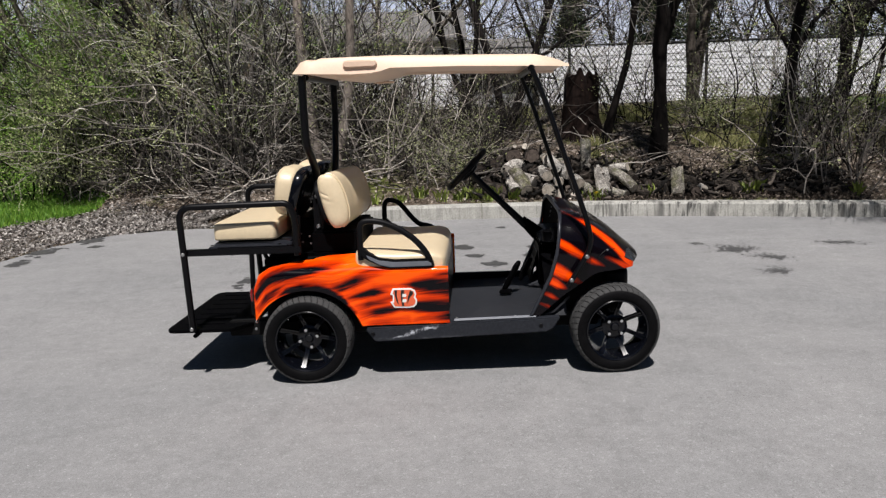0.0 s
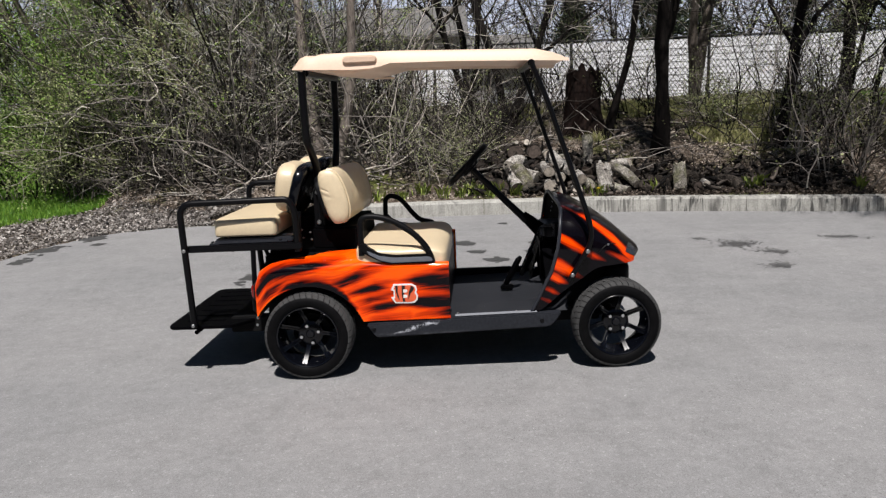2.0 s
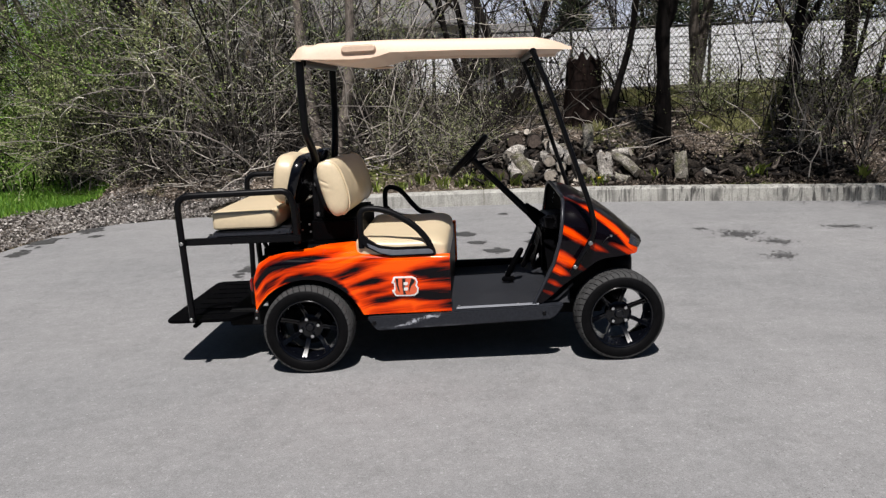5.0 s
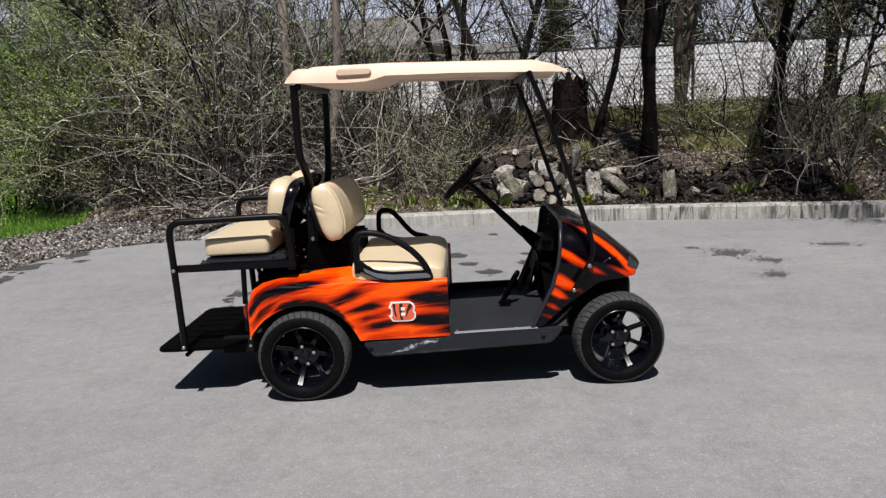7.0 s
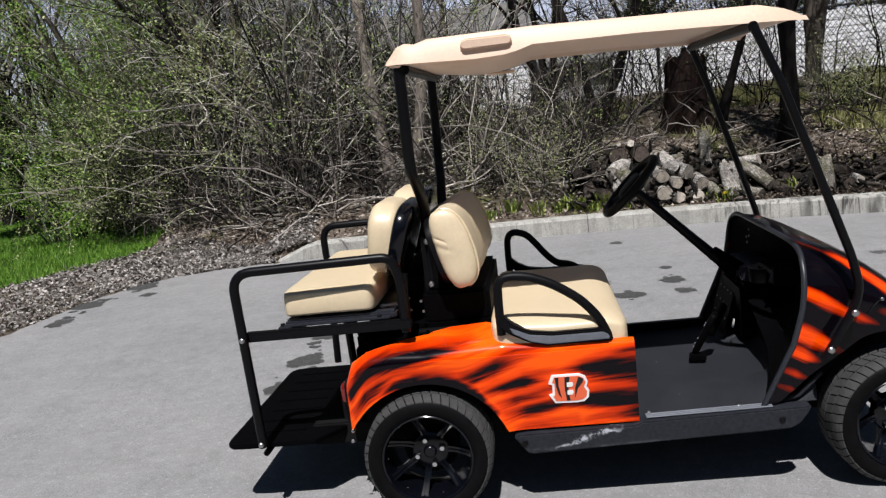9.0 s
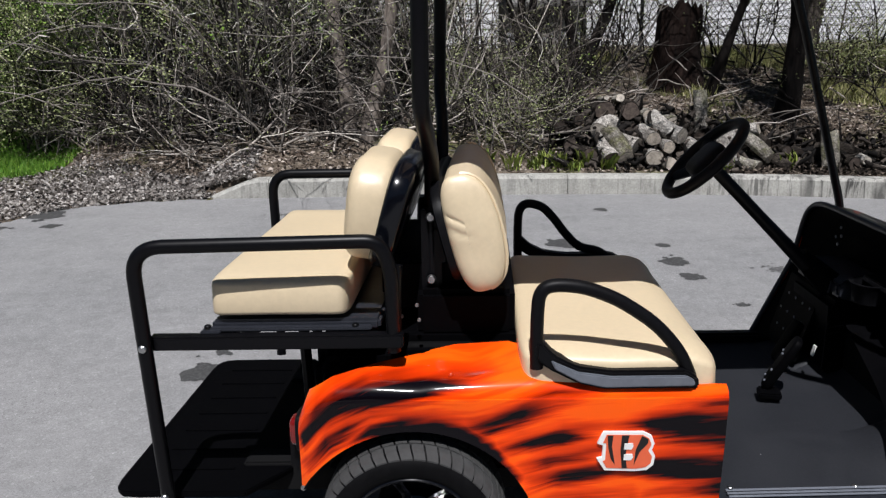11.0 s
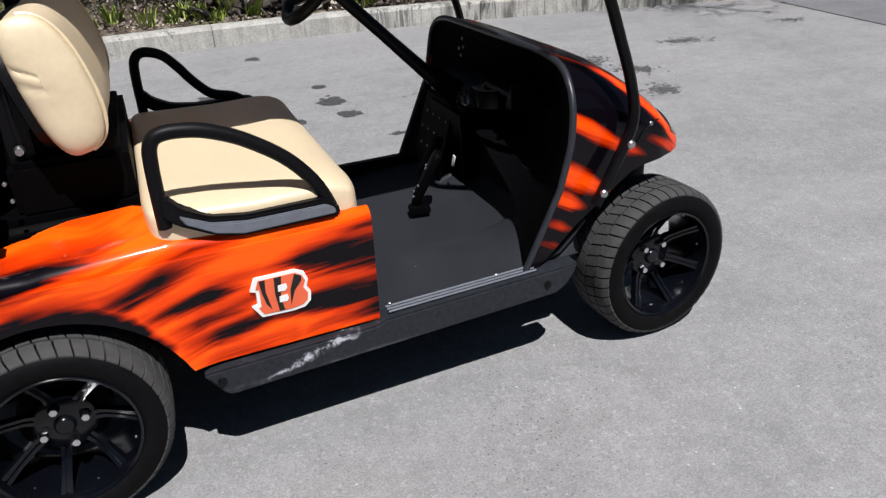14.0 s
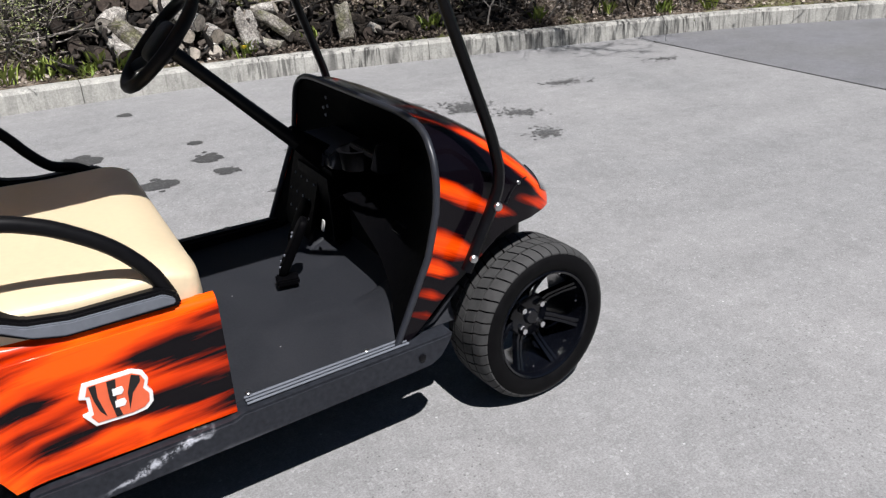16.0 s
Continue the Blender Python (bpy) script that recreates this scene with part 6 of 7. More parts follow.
def leafy_bush(x, y, h, w, leaf, label, n=2600, stems=26, size=0.03):
    z = ground_z(x, y) - 0.03
    b = group_at("bush", (x, y, z), label, "bush", "leafy bushes at the wood's edge")
    spot = np.array([[x, y, z]])
    p, r, p2, r2 = bush_stems(spot + rng.normal(0, w * 0.3, (stems, 3)) * np.array((1, 1, 0)), 1, h * 0.5, h, w * 0.35, 9)
    quick("crown", merge(tubes(p, r, 5), tubes(p2, r2, 3)), TWIG_GREY, b)
    pick = rng.integers(0, len(p2), n)
    quick("foliage", leaves(p2[pick, rng.integers(1, 6, n)], size, 5, 0.06), leaf, b, smooth=False)


for x, y, h, w, lf, n in ((-6.3, 8.9, 3.4, 0.9, LEAF_BRIGHT, 4200), (-5.2, 8.6, 3.0, 0.9, LEAF_SPRING, 2600), (-5.7, 9.5, 4.0, 0.8, LEAF_BRIGHT, 3000), (-4.6, 8.0, 2.4, 0.8, LEAF_SPRING, 1700),
                        (-6.9, 11.0, 4.2, 1.0, LEAF_SPRING, 1800), (-9.2, 12.4, 3.6, 1.2, LEAF_SPRING, 1500)):
    leafy_bush(x, y, h, w, lf, "bush with fresh green spring leaves beside the lawn", n)
for x, y, h, w, n in ((0.75, 6.0, 0.6, 0.5, 320), (0.35, 6.5, 0.65, 0.5, 320), (1.1, 6.8, 0.5, 0.5, 300), (0.9, 7.8, 0.55, 0.6, 400), (0.1, 7.6, 0.6, 0.5, 300), (4.6, 7.4, 1.1, 0.5, 900), (1.4, 8.6, 0.7, 0.5, 400), (7.7, 5.4, 1.0, 0.4, 500), (6.2, 7.6, 1.4, 0.5, 700)):
    leafy_bush(x, y, h, w, LEAF_SPRING, "low bush of young yellow-green shoots on the bank", n, 18, 0.021)

# brush lying on the ground
n = 1500
bx = np.concatenate([rng.uniform(-5.0, 1.5, 800), rng.uniform(1.5, 9, 250), rng.uniform(-5.0, -0.6, 450)])
bd = rng.uniform(0.3, 2.6, n)
start = np.array([(a, wood_y(a) + b, ground_z(a, wood_y(a) + b) + rng.uniform(0.0, 0.32)) for a, b in zip(bx, bd)])
way = np.stack([rng.normal(0, 1, n), np.abs(rng.normal(0, 0.6, n)), rng.normal(0.05, 0.25, n)], 1)
bp, br = grow(start, way, rng.uniform(0.3, 1.3, n), rng.uniform(0.004, 0.013, n), np.full(n, 0.002), 8, 0.2, 0.0)
brush = quick("brush", tubes(bp[:1050], br[:1050], 4), TWIG_GREY, None, "tangle of fallen grey-brown branches")
tagged(brush, category="brush", kind="stuff")
pale = quick("dead_branches", tubes(bp[1050:], br[1050:] * 0.9, 4), TWIG_PALE, None, "pale bleached fallen branches")
tagged(pale, category="branches", kind="stuff")
# drooping bleached branches in front of the thicket
n = 46
start = np.array([(rng.uniform(-4.2, -1.2), 6.6 + rng.uniform(0, 0.8), rng.uniform(0.9, 2.0)) for _ in range(n)])
way = np.stack([rng.normal(0, 0.8, n), rng.normal(-0.3, 0.4, n), rng.normal(-0.2, 0.5, n)], 1)
dp, dr = grow(start, way, rng.uniform(0.4, 1.1, n), rng.uniform(0.005, 0.01, n), np.full(n, 0.003), 10, 0.3, -0.05)
droop = quick("drooping_branches", tubes(dp, dr, 5), TWIG_PALE, None, "pale bleached drooping branches before the thicket")
tagged(droop, category="branches", kind="stuff")


def dead_branch(path, r, seed):
    """A bleached arching branch with a few crooked side twigs, hanging in the thicket."""
    g = random.Random(seed)
    path = [Vector(q) for q in path]
    fine = []
    for a, b in zip(path, path[1:]):
        for k in range(4):
            fine.append(a.lerp(b, k / 4) + Vector((g.gauss(0, 0.012), g.gauss(0, 0.03), g.gauss(0, 0.012))))
    fine.append(path[-1])
    b = group_at("dead_branch", tuple(fine[0]), "bleached dead branch arching through the bare thicket", "branch", "dead branches in the thicket")
    part("stem", tube([tuple(q) for q in fine], [r * (1 - 0.6 * k / len(fine)) for k in range(len(fine))], 8), TWIG_PALE, b)
    for k in range(5):
        q = fine[g.randrange(2, len(fine) - 1)]
        way = Vector((g.gauss(0, 1), g.gauss(0, 0.5), g.gauss(-0.2, 0.8))).normalized()
        twig = [q]
        for _ in range(4):
            way = (way + Vector((g.gauss(0, 0.3), g.gauss(0, 0.3), g.gauss(0, 0.3)))).normalized()
            twig.append(twig[-1] + way * g.uniform(0.06, 0.13))
        part("side_twig", tube([tuple(p) for p in twig], [r * 0.5, r * 0.42, r * 0.34, r * 0.25, r * 0.15], 5), TWIG_PALE, b)


dead_branch(((-3.4, 6.9, 1.3), (-3.37, 6.9, 1.64), (-3.27, 6.9, 1.76), (-3.12, 6.9, 1.86)), 0.014, 1)
dead_branch(((-2.93, 6.9, 0.98), (-2.8, 6.9, 1.14), (-2.65, 6.9, 1.32), (-2.52, 6.9, 1.51), (-2.38, 6.9, 1.58)), 0.015, 2)
dead_branch(((-2.68, 6.9, 0.7), (-2.7, 6.9, 0.9), (-2.65, 6.9, 1.18), (-2.58, 6.9, 1.28)), 0.012, 3)
dead_branch(((-2.63, 6.9, 1.38), (-2.9, 6.95, 1.52), (-3.12, 7.0, 1.65), (-3.45, 7.05, 1.7), (-3.9, 7.1, 1.69), (-4.3, 7.1, 1.63)), 0.017, 4)

# fine twigs that criss-cross the sunlit face of the wood
n = 7600
tx = rng.uniform(-7.5, -1.1, n)
ty = np.array([wood_y(a) for a in tx]) + rng.uniform(0.9, 3.6, n)
tz = np.array([ground_z(a, b) for a, b in zip(tx, ty)]) + rng.uniform(0.2, 4.4, n)
way = np.stack([rng.normal(0, 1, n), rng.normal(0, 0.5, n), rng.normal(0.25, 0.8, n)], 1)
fp_, fr_ = grow(np.stack([tx, ty, tz], 1), way, rng.uniform(0.25, 1.1, n), rng.uniform(0.003, 0.007, n), np.full(n, 0.002), 6, 0.22, 0.0)
fine_twigs = quick("fine_twigs", tubes(fp_, fr_, 3), TWIG_SILVER, None, "fine pale grey twigs of tangled shrubs")
tagged(fine_twigs, category="twigs", kind="stuff")

# thin upright shoots close behind the kerb
p, r, p2, r2 = bush_stems(spots_in(62, 4.9, 9.6, 0.25, 1.7), 7, 0.7, 2.1, 0.14, 4)
shoots = quick("kerb_shoots", merge(tubes(p, r * 0.8, 5), tubes(p2, r2, 3)), TWIG_GREY, None, "thin upright grey-brown shoots behind the kerb")
tagged(shoots, category="shoots", kind="stuff")
pick = rng.integers(0, len(p2), 1300)
sl = quick("shoot_leaves", leaves(p2[pick, rng.integers(2, 6, 1300)], 0.036, 4, 0.05), LEAF_SPRING, None, "young leaves on thin shoots", False)
tagged(sl, category="leaves", kind="stuff")

# understorey deep in the wood, coloured near-black to fill the gaps with shade
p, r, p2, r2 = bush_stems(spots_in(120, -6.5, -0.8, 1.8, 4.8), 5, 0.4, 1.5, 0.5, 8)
under = quick("understorey", merge(tubes(p, r * 1.5, 4), tubes(p2, r2 * 1.6, 3)), BARK_DARK, None, "undergrowth coloured near-black to stand for shade deep in the wood")
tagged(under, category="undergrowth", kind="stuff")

# dark fine twigs high over the bank
n = 4200
tx = rng.uniform(1.5, 11.0, n)
ty = rng.uniform(6.2, 10.2, n)
tz = rng.uniform(2.3, 5.6, n)
way = np.stack([rng.normal(0, 1, n), rng.normal(0, 0.5, n), rng.normal(0.3, 0.8, n)], 1)
fp_, fr_ = grow(np.stack([tx, ty, tz], 1), way, rng.uniform(0.3, 1.2, n), rng.uniform(0.003, 0.008, n), np.full(n, 0.002), 6, 0.22, 0.0)
high_twigs = quick("high_twigs", tubes(fp_, fr_, 3), TWIG_GREY, None, "fine bare twigs over the bank")
tagged(high_twigs, category="twigs", kind="stuff")
pick = rng.integers(0, n, 5200)
hl = quick("twig_leaves", leaves(fp_[pick, rng.integers(2, 6, 5200)], 0.028, 4, 0.05), LEAF_SPRING, None, "young leaves on high twigs", False)
tagged(hl, category="leaves", kind="stuff")

# low scrub that closes the foot of the wood, its colour darkened to suggest shade
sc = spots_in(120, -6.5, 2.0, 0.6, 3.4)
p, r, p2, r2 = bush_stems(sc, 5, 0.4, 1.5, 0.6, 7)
scrub = quick("scrub", merge(tubes(p, r, 4), tubes(p2, r2, 3)), TWIG_DARK, None, "low leafless scrub at the foot of the wood, darkened for shade", True)
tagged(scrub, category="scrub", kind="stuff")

# leaf litter, chips and grass
def scatter_spots(n, x0, x1, fn):
    x = rng.uniform(x0, x1, n)
    out = [fn(a) for a in x]
    return np.array([(a, b, ground_z(a, b) + 0.012) for a, b in zip(x, out)])


lit = leaves(scatter_spots(40000, -6, 11, lambda a: wood_y(a) + (0.05 if a < 2.8 else 0.7 if a < 5.2 else 0.04) + abs(rng.normal(0, 1.5))), 0.04, 1, 0.008, 0.25)
litter = quick("leaf_litter", lit, LEAF_DRY, None, "brown and grey dead leaves on the bank", False)
tagged(litter, category="leaf litter", kind="stuff")


rot = leaves(scatter_spots(16000, 2.6, 5.6, lambda a: wood_y(a) + 0.03 + abs(rng.normal(0, 0.42))), 0.038, 1, 0.02, 0.6)
rotten = quick("rotten_leaves", rot, LEAF_ROT, None, "dark rotting leaves behind the kerb", False)
tagged(rotten, category="leaf litter", kind="stuff")


def lawn_edge(x):
    return float(lerp(x, (-40, -9, -5.9, -5.3, -4.8, -4.3), (-30, -3.0, 3.6, 4.8, 6.2, 6.7)))


def road_side(a):
    lo = road_top(a) + 0.02
    hi = max(wood_y(a), lo + 0.4)
    return rng.uniform(lo, hi + 0.3) if a > -4.3 else rng.uniform(lo, max(lawn_edge(a) + 0.15, lo + 0.3))


chips = leaves(scatter_spots(42000, -6.4, -1.75, road_side), 0.042, 1, 0.01, 0.3)
mulch = quick("mulch", chips, MULCH, None, "dry grey-brown wood chips and leaves beside the asphalt", False)
tagged(mulch, category="mulch", kind="stuff")


def lawn_left(x, y):
    return x < -4.35 and y > lawn_edge(x) and y < wood_y(x) + 0.9


def lawn_right(x, y):
    return x > 7.6 and y > kerb_y(x) + 0.2 + max(0, 9.4 - x) * 0.9


def lawn(test, x0, x1, y0, y1, step, name, label):
    v, f, seen = [], [], {}
    xs, ys = np.arange(x0, x1, step), np.arange(y0, y1, step)
    for x in xs:
        for y in ys:
            if test(x + step / 2 + 0.12 * noise.noise((x * 3, y * 3, 0)), y + step / 2):
                q = []
                for a, b in ((x, y), (x + step, y), (x + step, y + step), (x, y + step)):
                    key = (round(a, 3), round(b, 3))
                    if key not in seen:
                        seen[key] = len(v)
                        v.append((a, b, ground_z(a, b) + 0.012))
                    q.append(seen[key])
                f.append(tuple(q))
    tagged(part(name, (v, f), TURF), label, "lawn", kind="structure")


lawn(lawn_left, -16, -4.2, -2, 14, 0.2, "lawn_west", "bright green mown lawn beside the wood")
lawn(lawn_right, 7.6, 26, -6, 12, 0.3, "lawn_east", "green grass strip behind the kerb")


def blades(test, n, x0, x1, y0, y1, h):
    x, y = rng.uniform(x0, x1, n), rng.uniform(y0, y1, n)
    keep = np.array([test(a, b) for a, b in zip(x, y)])
    x, y = x[keep], y[keep]
    m = len(x)
    z = np.array([ground_z(a, b) + 0.02 for a, b in zip(x, y)])
    base = np.stack([x, y, z], 1)
    a = rng.uniform(0, 2 * np.pi, m)
    side = np.stack([np.cos(a), np.sin(a), np.zeros(m)], 1) * 0.006
    tip = base + np.stack([rng.normal(0, 0.35, m) * h, rng.normal(0, 0.35, m) * h, h * rng.uniform(0.6, 1.3, m)], 1)
    return np.stack([base - side, base + side, tip], 1).reshape(-1, 3), np.arange(m * 3).reshape(m, 3)


g = quick("grass", blades(lawn_left, 90000, -10, -4.2, 2.0, 13, 0.06), BLADE, None, "short bright green mown grass", False)
tagged(g, category="grass", kind="stuff")
g = quick("grass", blades(lawn_right, 60000, 7.6, 15, 0, 9, 0.07), WEED, None, "short green grass behind the kerb", False)
tagged(g, category="grass", kind="stuff")


def bank_patch(x, y):
    d = y - wood_y(x)
    return d > 0.9 and noise.noise((x * 0.6, y * 0.6, 4)) + 0.4 * noise.noise((x * 2, y * 2, 1)) > (-0.15 if 4.2 < x < 7.2 else 0.2)


g = quick("bank_grass", blades(bank_patch, 60000, 2.2, 10.5, 6.0, 10.6, 0.11), BANK_GRASS, None, "pale green and straw-coloured grass on the bank", False)
tagged(g, category="grass", kind="stuff")


def tuft(x, y, n, h, mat=None):
    z = ground_z(x, y)
    a = rng.uniform(0, 2 * np.pi, n)
    base = np.stack([x + rng.normal(0, 0.04, n), y + rng.normal(0, 0.03, n), np.full(n, z)], 1)
    side = np.stack([-np.sin(a), np.cos(a), np.zeros(n)], 1) * 0.006
    out = np.stack([np.cos(a), np.sin(a), np.zeros(n)], 1) * (h * rng.uniform(0.2, 0.7, n))[:, None]
    up = np.array((0, 0, 1.0)) * (h * rng.uniform(0.5, 1.1, n))[:, None]
    mid, tip = base + out * 0.4 + up * 0.75, base + out + up
    v = np.stack([base - side, base + side, mid + side * 0.8, tip, mid - side * 0.8], 1)
    k = np.arange(n * 5).reshape(n, 5)
    ob = quick("weed", (v.reshape(-1, 3), k), mat or WEED, None, "tuft of green weeds growing beside the kerb", False)
    tagged(ob, category="weed", group="weeds along the kerb")


wr = random.Random(3)
for x in (0.2, 0.45, 0.7, 0.95, 1.02, 1.15, 1.3, 1.42, 2.5, 2.58, 2.66, 4.35, 4.45, 5.5, -0.1, 1.62, 6.3, 6.9, 7.4, 3.3):
    tuft(x, kerb_y(x) + 0.22 + wr.uniform(0, 0.12), wr.randint(14, 34), wr.uniform(0.1, 0.2))

def dandelion(x, y, h):
    z = ground_z(x, y)
    d = group_at("dandelion", (x, y, z), "yellow dandelion flower growing behind the kerb", "flower")
    part("stalk", tube([(x, y, z - 0.02), (x + 0.01, y, z + h * 0.6), (x + 0.008, y - 0.01, z + h)], 0.003, 6), WEED, d)
    part("flower_head", moved(lathe([(0.0001, 0.0), (0.014, 0.004), (0.026, 0.014), (0.02, 0.02), (0.0001, 0.022)], 18), pose(x + 0.008, y - 0.01, z + h, 60)), YELLOW_PETAL, d, "yellow flower head")


dandelion(2.6, kerb_y(2.6) + 0.19, 0.09)

# ---------------------------------------------------------------- log pile
LOG_LOOK = {"p": (BARK_PALE, CUT_PALE, "bleached grey firewood log"), "m": (BARK_MOSSY, CUT_PALE, "grey mossy firewood log"), "d": (BARK_ROT, CUT_DARK, "dark rotting firewood log"),
            "o": (BARK_PALE, CUT_DARK, "bleached log with a dark sawn end"), "f": (BARK_MOSSY, CUT_FRESH, "small log with a bright freshly sawn end")}


def log(x, y, z, r, length, yaw, tilt, look_key, seed, split=False, label=""):
    """A crooked short log whose sawn end looks to -y before turning; (x, y, z) is that end's middle."""
    bark, cut, what = LOG_LOOK[look_key]
    m = Matrix.Translation((x, y, z)) @ pose(0, 0, 0, tilt, 0, yaw)
    n, k = 20, 8
    rg = random.Random(seed)
    bow, flat = rg.uniform(-0.1, 0.1) * length, rg.uniform(0.82, 1.0)
    knots = [(rg.uniform(0.2, 0.9), rg.uniform(0, 6.28), rg.uniform(0.1, 0.25)) for _ in range(2)]
    v, f = [], []
    for j in range(k):
        u = j / (k - 1)
        for i in range(n):
            a = 2 * math.pi * i / n
            q = r * (1 + 0.16 * noise.noise((math.cos(a) * 1.3 + seed * 3.1, math.sin(a) * 1.3, u * 1.4)) + 0.09 * noise.noise((math.cos(a) * 4, math.sin(a) * 4 + seed, u * 5)))
            for ku, ka, kh in knots:
                gap = (a - ka + math.pi) % (2 * math.pi) - math.pi
                q += r * kh * math.exp(-(((u - ku) / 0.09) ** 2 + (gap / 0.4) ** 2))
            q *= 0.95 if j == 0 else 1.0
            end = 0.0
            if split and j == k - 1:
                end = length * (0.3 * noise.noise((math.cos(a) * 2.2, math.sin(a) * 2.2, seed)) + 0.12 * noise.noise((math.cos(a) * 7, math.sin(a) * 7, seed)))
            elif j in (0, k - 1):
                end = r * 0.12 * math.cos(a + seed)
            v.append((q * math.cos(a), length * u + end, q * flat * math.sin(a) + bow * math.sin(math.pi * u)))
    for j in range(k - 1):
        for i in range(n):
            l = (i + 1) % n
            f.append((j * n + i, j * n + l, (j + 1) * n + l, (j + 1) * n + i))
    t = group_at("log", (x, y, z), label or (("splintered upright " if split else "") + what + " in the heap"), "log", "logs in the heap")
    part("bark", moved((v, f), m), bark, t, smooth=70)
    for ring in (v[:n], v[-n:]):
        mid = tuple(sum(q[c] for q in ring) / n for c in range(3))
        off = -0.003 if ring[0] is v[0] else 0.003
        e = [(mid[0] + (q[0] - mid[0]) * 0.94, q[1] + off, mid[2] + (q[2] - mid[2]) * 0.94) for q in ring]
        part("sawn_end", moved(([(mid[0], mid[1] + off, mid[2]), *e], [(0, 1 + i, 1 + (i + 1) % n) for i in range(n)]), m), cut, t, smooth=0)


# front row
log(1.64, 5.48, 0.385, 0.088, 0.42, 8, 34, "o", 1)
log(1.77, 5.48, 0.39, 0.088, 0.5, 26, 32, "m", 2)
log(2.04, 5.48, 0.386, 0.088, 0.34, -3, 6, "p", 3)
log(2.175, 5.45, 0.34, 0.072, 0.3, 4, 2, "p", 4)
log(2.366, 5.434, 0.335, 0.067, 0.3, 0, 0, "p", 5)
log(2.545, 5.459, 0.345, 0.068, 0.3, 8, 10, "m", 6)
log(2.72, 5.43, 0.31, 0.085, 0.33, 10, 72, "p", 7, True)
log(2.975, 5.37, 0.305, 0.058, 0.34, 40, 14, "m", 8)
log(3.25, 5.315, 0.298, 0.06, 0.34, 36, 20, "d", 9)
log(3.575, 5.234, 0.31, 0.075, 0.32, -4, 70, "m", 10, True)
log(3.79, 5.22, 0.34, 0.076, 0.3, 8, 4, "d", 11)
log(3.875, 5.2, 0.372, 0.045, 0.28, 0, 4, "p", 12)
log(4.0, 5.135, 0.295, 0.05, 0.28, 5, 0, "m", 13)
log(4.13, 5.105, 0.29, 0.05, 0.28, -5, 0, "d", 14)
log(4.265, 5.1, 0.335, 0.08, 0.4, 30, 8, "d", 15)
# upon them
log(2.04, 5.55, 0.555, 0.075, 0.34, 5, 8, "p", 16)
log(2.18, 5.51, 0.478, 0.061, 0.3, -4, 4, "p", 17)
log(2.31, 5.57, 0.575, 0.088, 0.42, 32, 20, "p", 18)
log(2.428, 5.49, 0.452, 0.075, 0.36, 6, 6, "p", 19)
log(1.55, 5.72, 0.615, 0.09, 0.34, -35, 8, "p", 20)
log(1.9, 5.6, 0.492, 0.085, 0.46, 52, 16, "p", 21)
log(3.09, 5.4, 0.38, 0.068, 0.5, 42, 26, "m", 22)
log(3.06, 5.66, 0.62, 0.062, 0.3, 60, -14, "p", 23)
log(3.12, 5.58, 0.48, 0.062, 0.36, 30, 20, "d", 24)
log(3.285, 5.52, 0.43, 0.052, 0.3, 2, 0, "d", 25)
log(3.392, 5.5, 0.41, 0.05, 0.3, -6, 0, "d", 26)
log(2.57, 5.84, 0.56, 0.068, 0.44, -8, 66, "m", 27)
# the dark back of the heap
log(1.656, 5.96, 0.79, 0.11, 0.36, 4, 0, "d", 28)
log(1.9, 5.95, 0.785, 0.1, 0.36, -4, 0, "d", 29)
log(2.08, 5.9, 0.74, 0.075, 0.34, 8, 0, "m", 30)
log(1.82, 6.05, 0.905, 0.049, 0.3, -5, -5, "f", 31)
log(1.685, 6.06, 0.91, 0.029, 0.26, 6, -4, "f", 32)
log(1.403, 5.95, 0.7, 0.063, 0.3, 10, 0, "d", 33)
log(1.65, 5.93, 0.58, 0.1, 0.36, 0, 0, "d", 34)
log(1.9, 5.93, 0.59, 0.1, 0.36, 5, 0, "d", 35)
log(2.12, 5.76, 0.6, 0.085, 0.36, -8, 4, "d", 36)
log(2.32, 5.88, 0.66, 0.09, 0.4, 15, 4, "m", 37)
log(2.52, 5.7, 0.52, 0.085, 0.4, -30, 8, "d", 38)
log(2.76, 5.66, 0.45, 0.085, 0.4, -20, 8, "d", 39)
log(2.92, 5.62, 0.5, 0.072, 0.4, 35, 8, "m", 40)
log(1.45, 5.58, 0.4, 0.085, 0.34, 20, 5, "d", 41)
log(1.3, 5.72, 0.47, 0.085, 0.3, -15, 5, "d", 42)
log(1.16, 5.6, 0.37, 0.07, 0.3, 25, 0, "d", 43)
log(1.22, 5.92, 0.64, 0.085, 0.3, 10, 0, "d", 44)
log(3.58, 5.48, 0.41, 0.075, 0.4, -30, 8, "d", 45)
log(3.9, 5.38, 0.39, 0.075, 0.4, 50, 8, "d", 46)
log(4.5, 5.12, 0.33, 0.08, 0.4, 35, 5, "d", 47)
log(4.75, 4.98, 0.3, 0.07, 0.36, -30, 4, "d", 48)
log(-1.25, 6.15, 0.52, 0.05, 0.41, 44, 6, "p", 49, label="bleached dead branch wood lying beside two trunks")

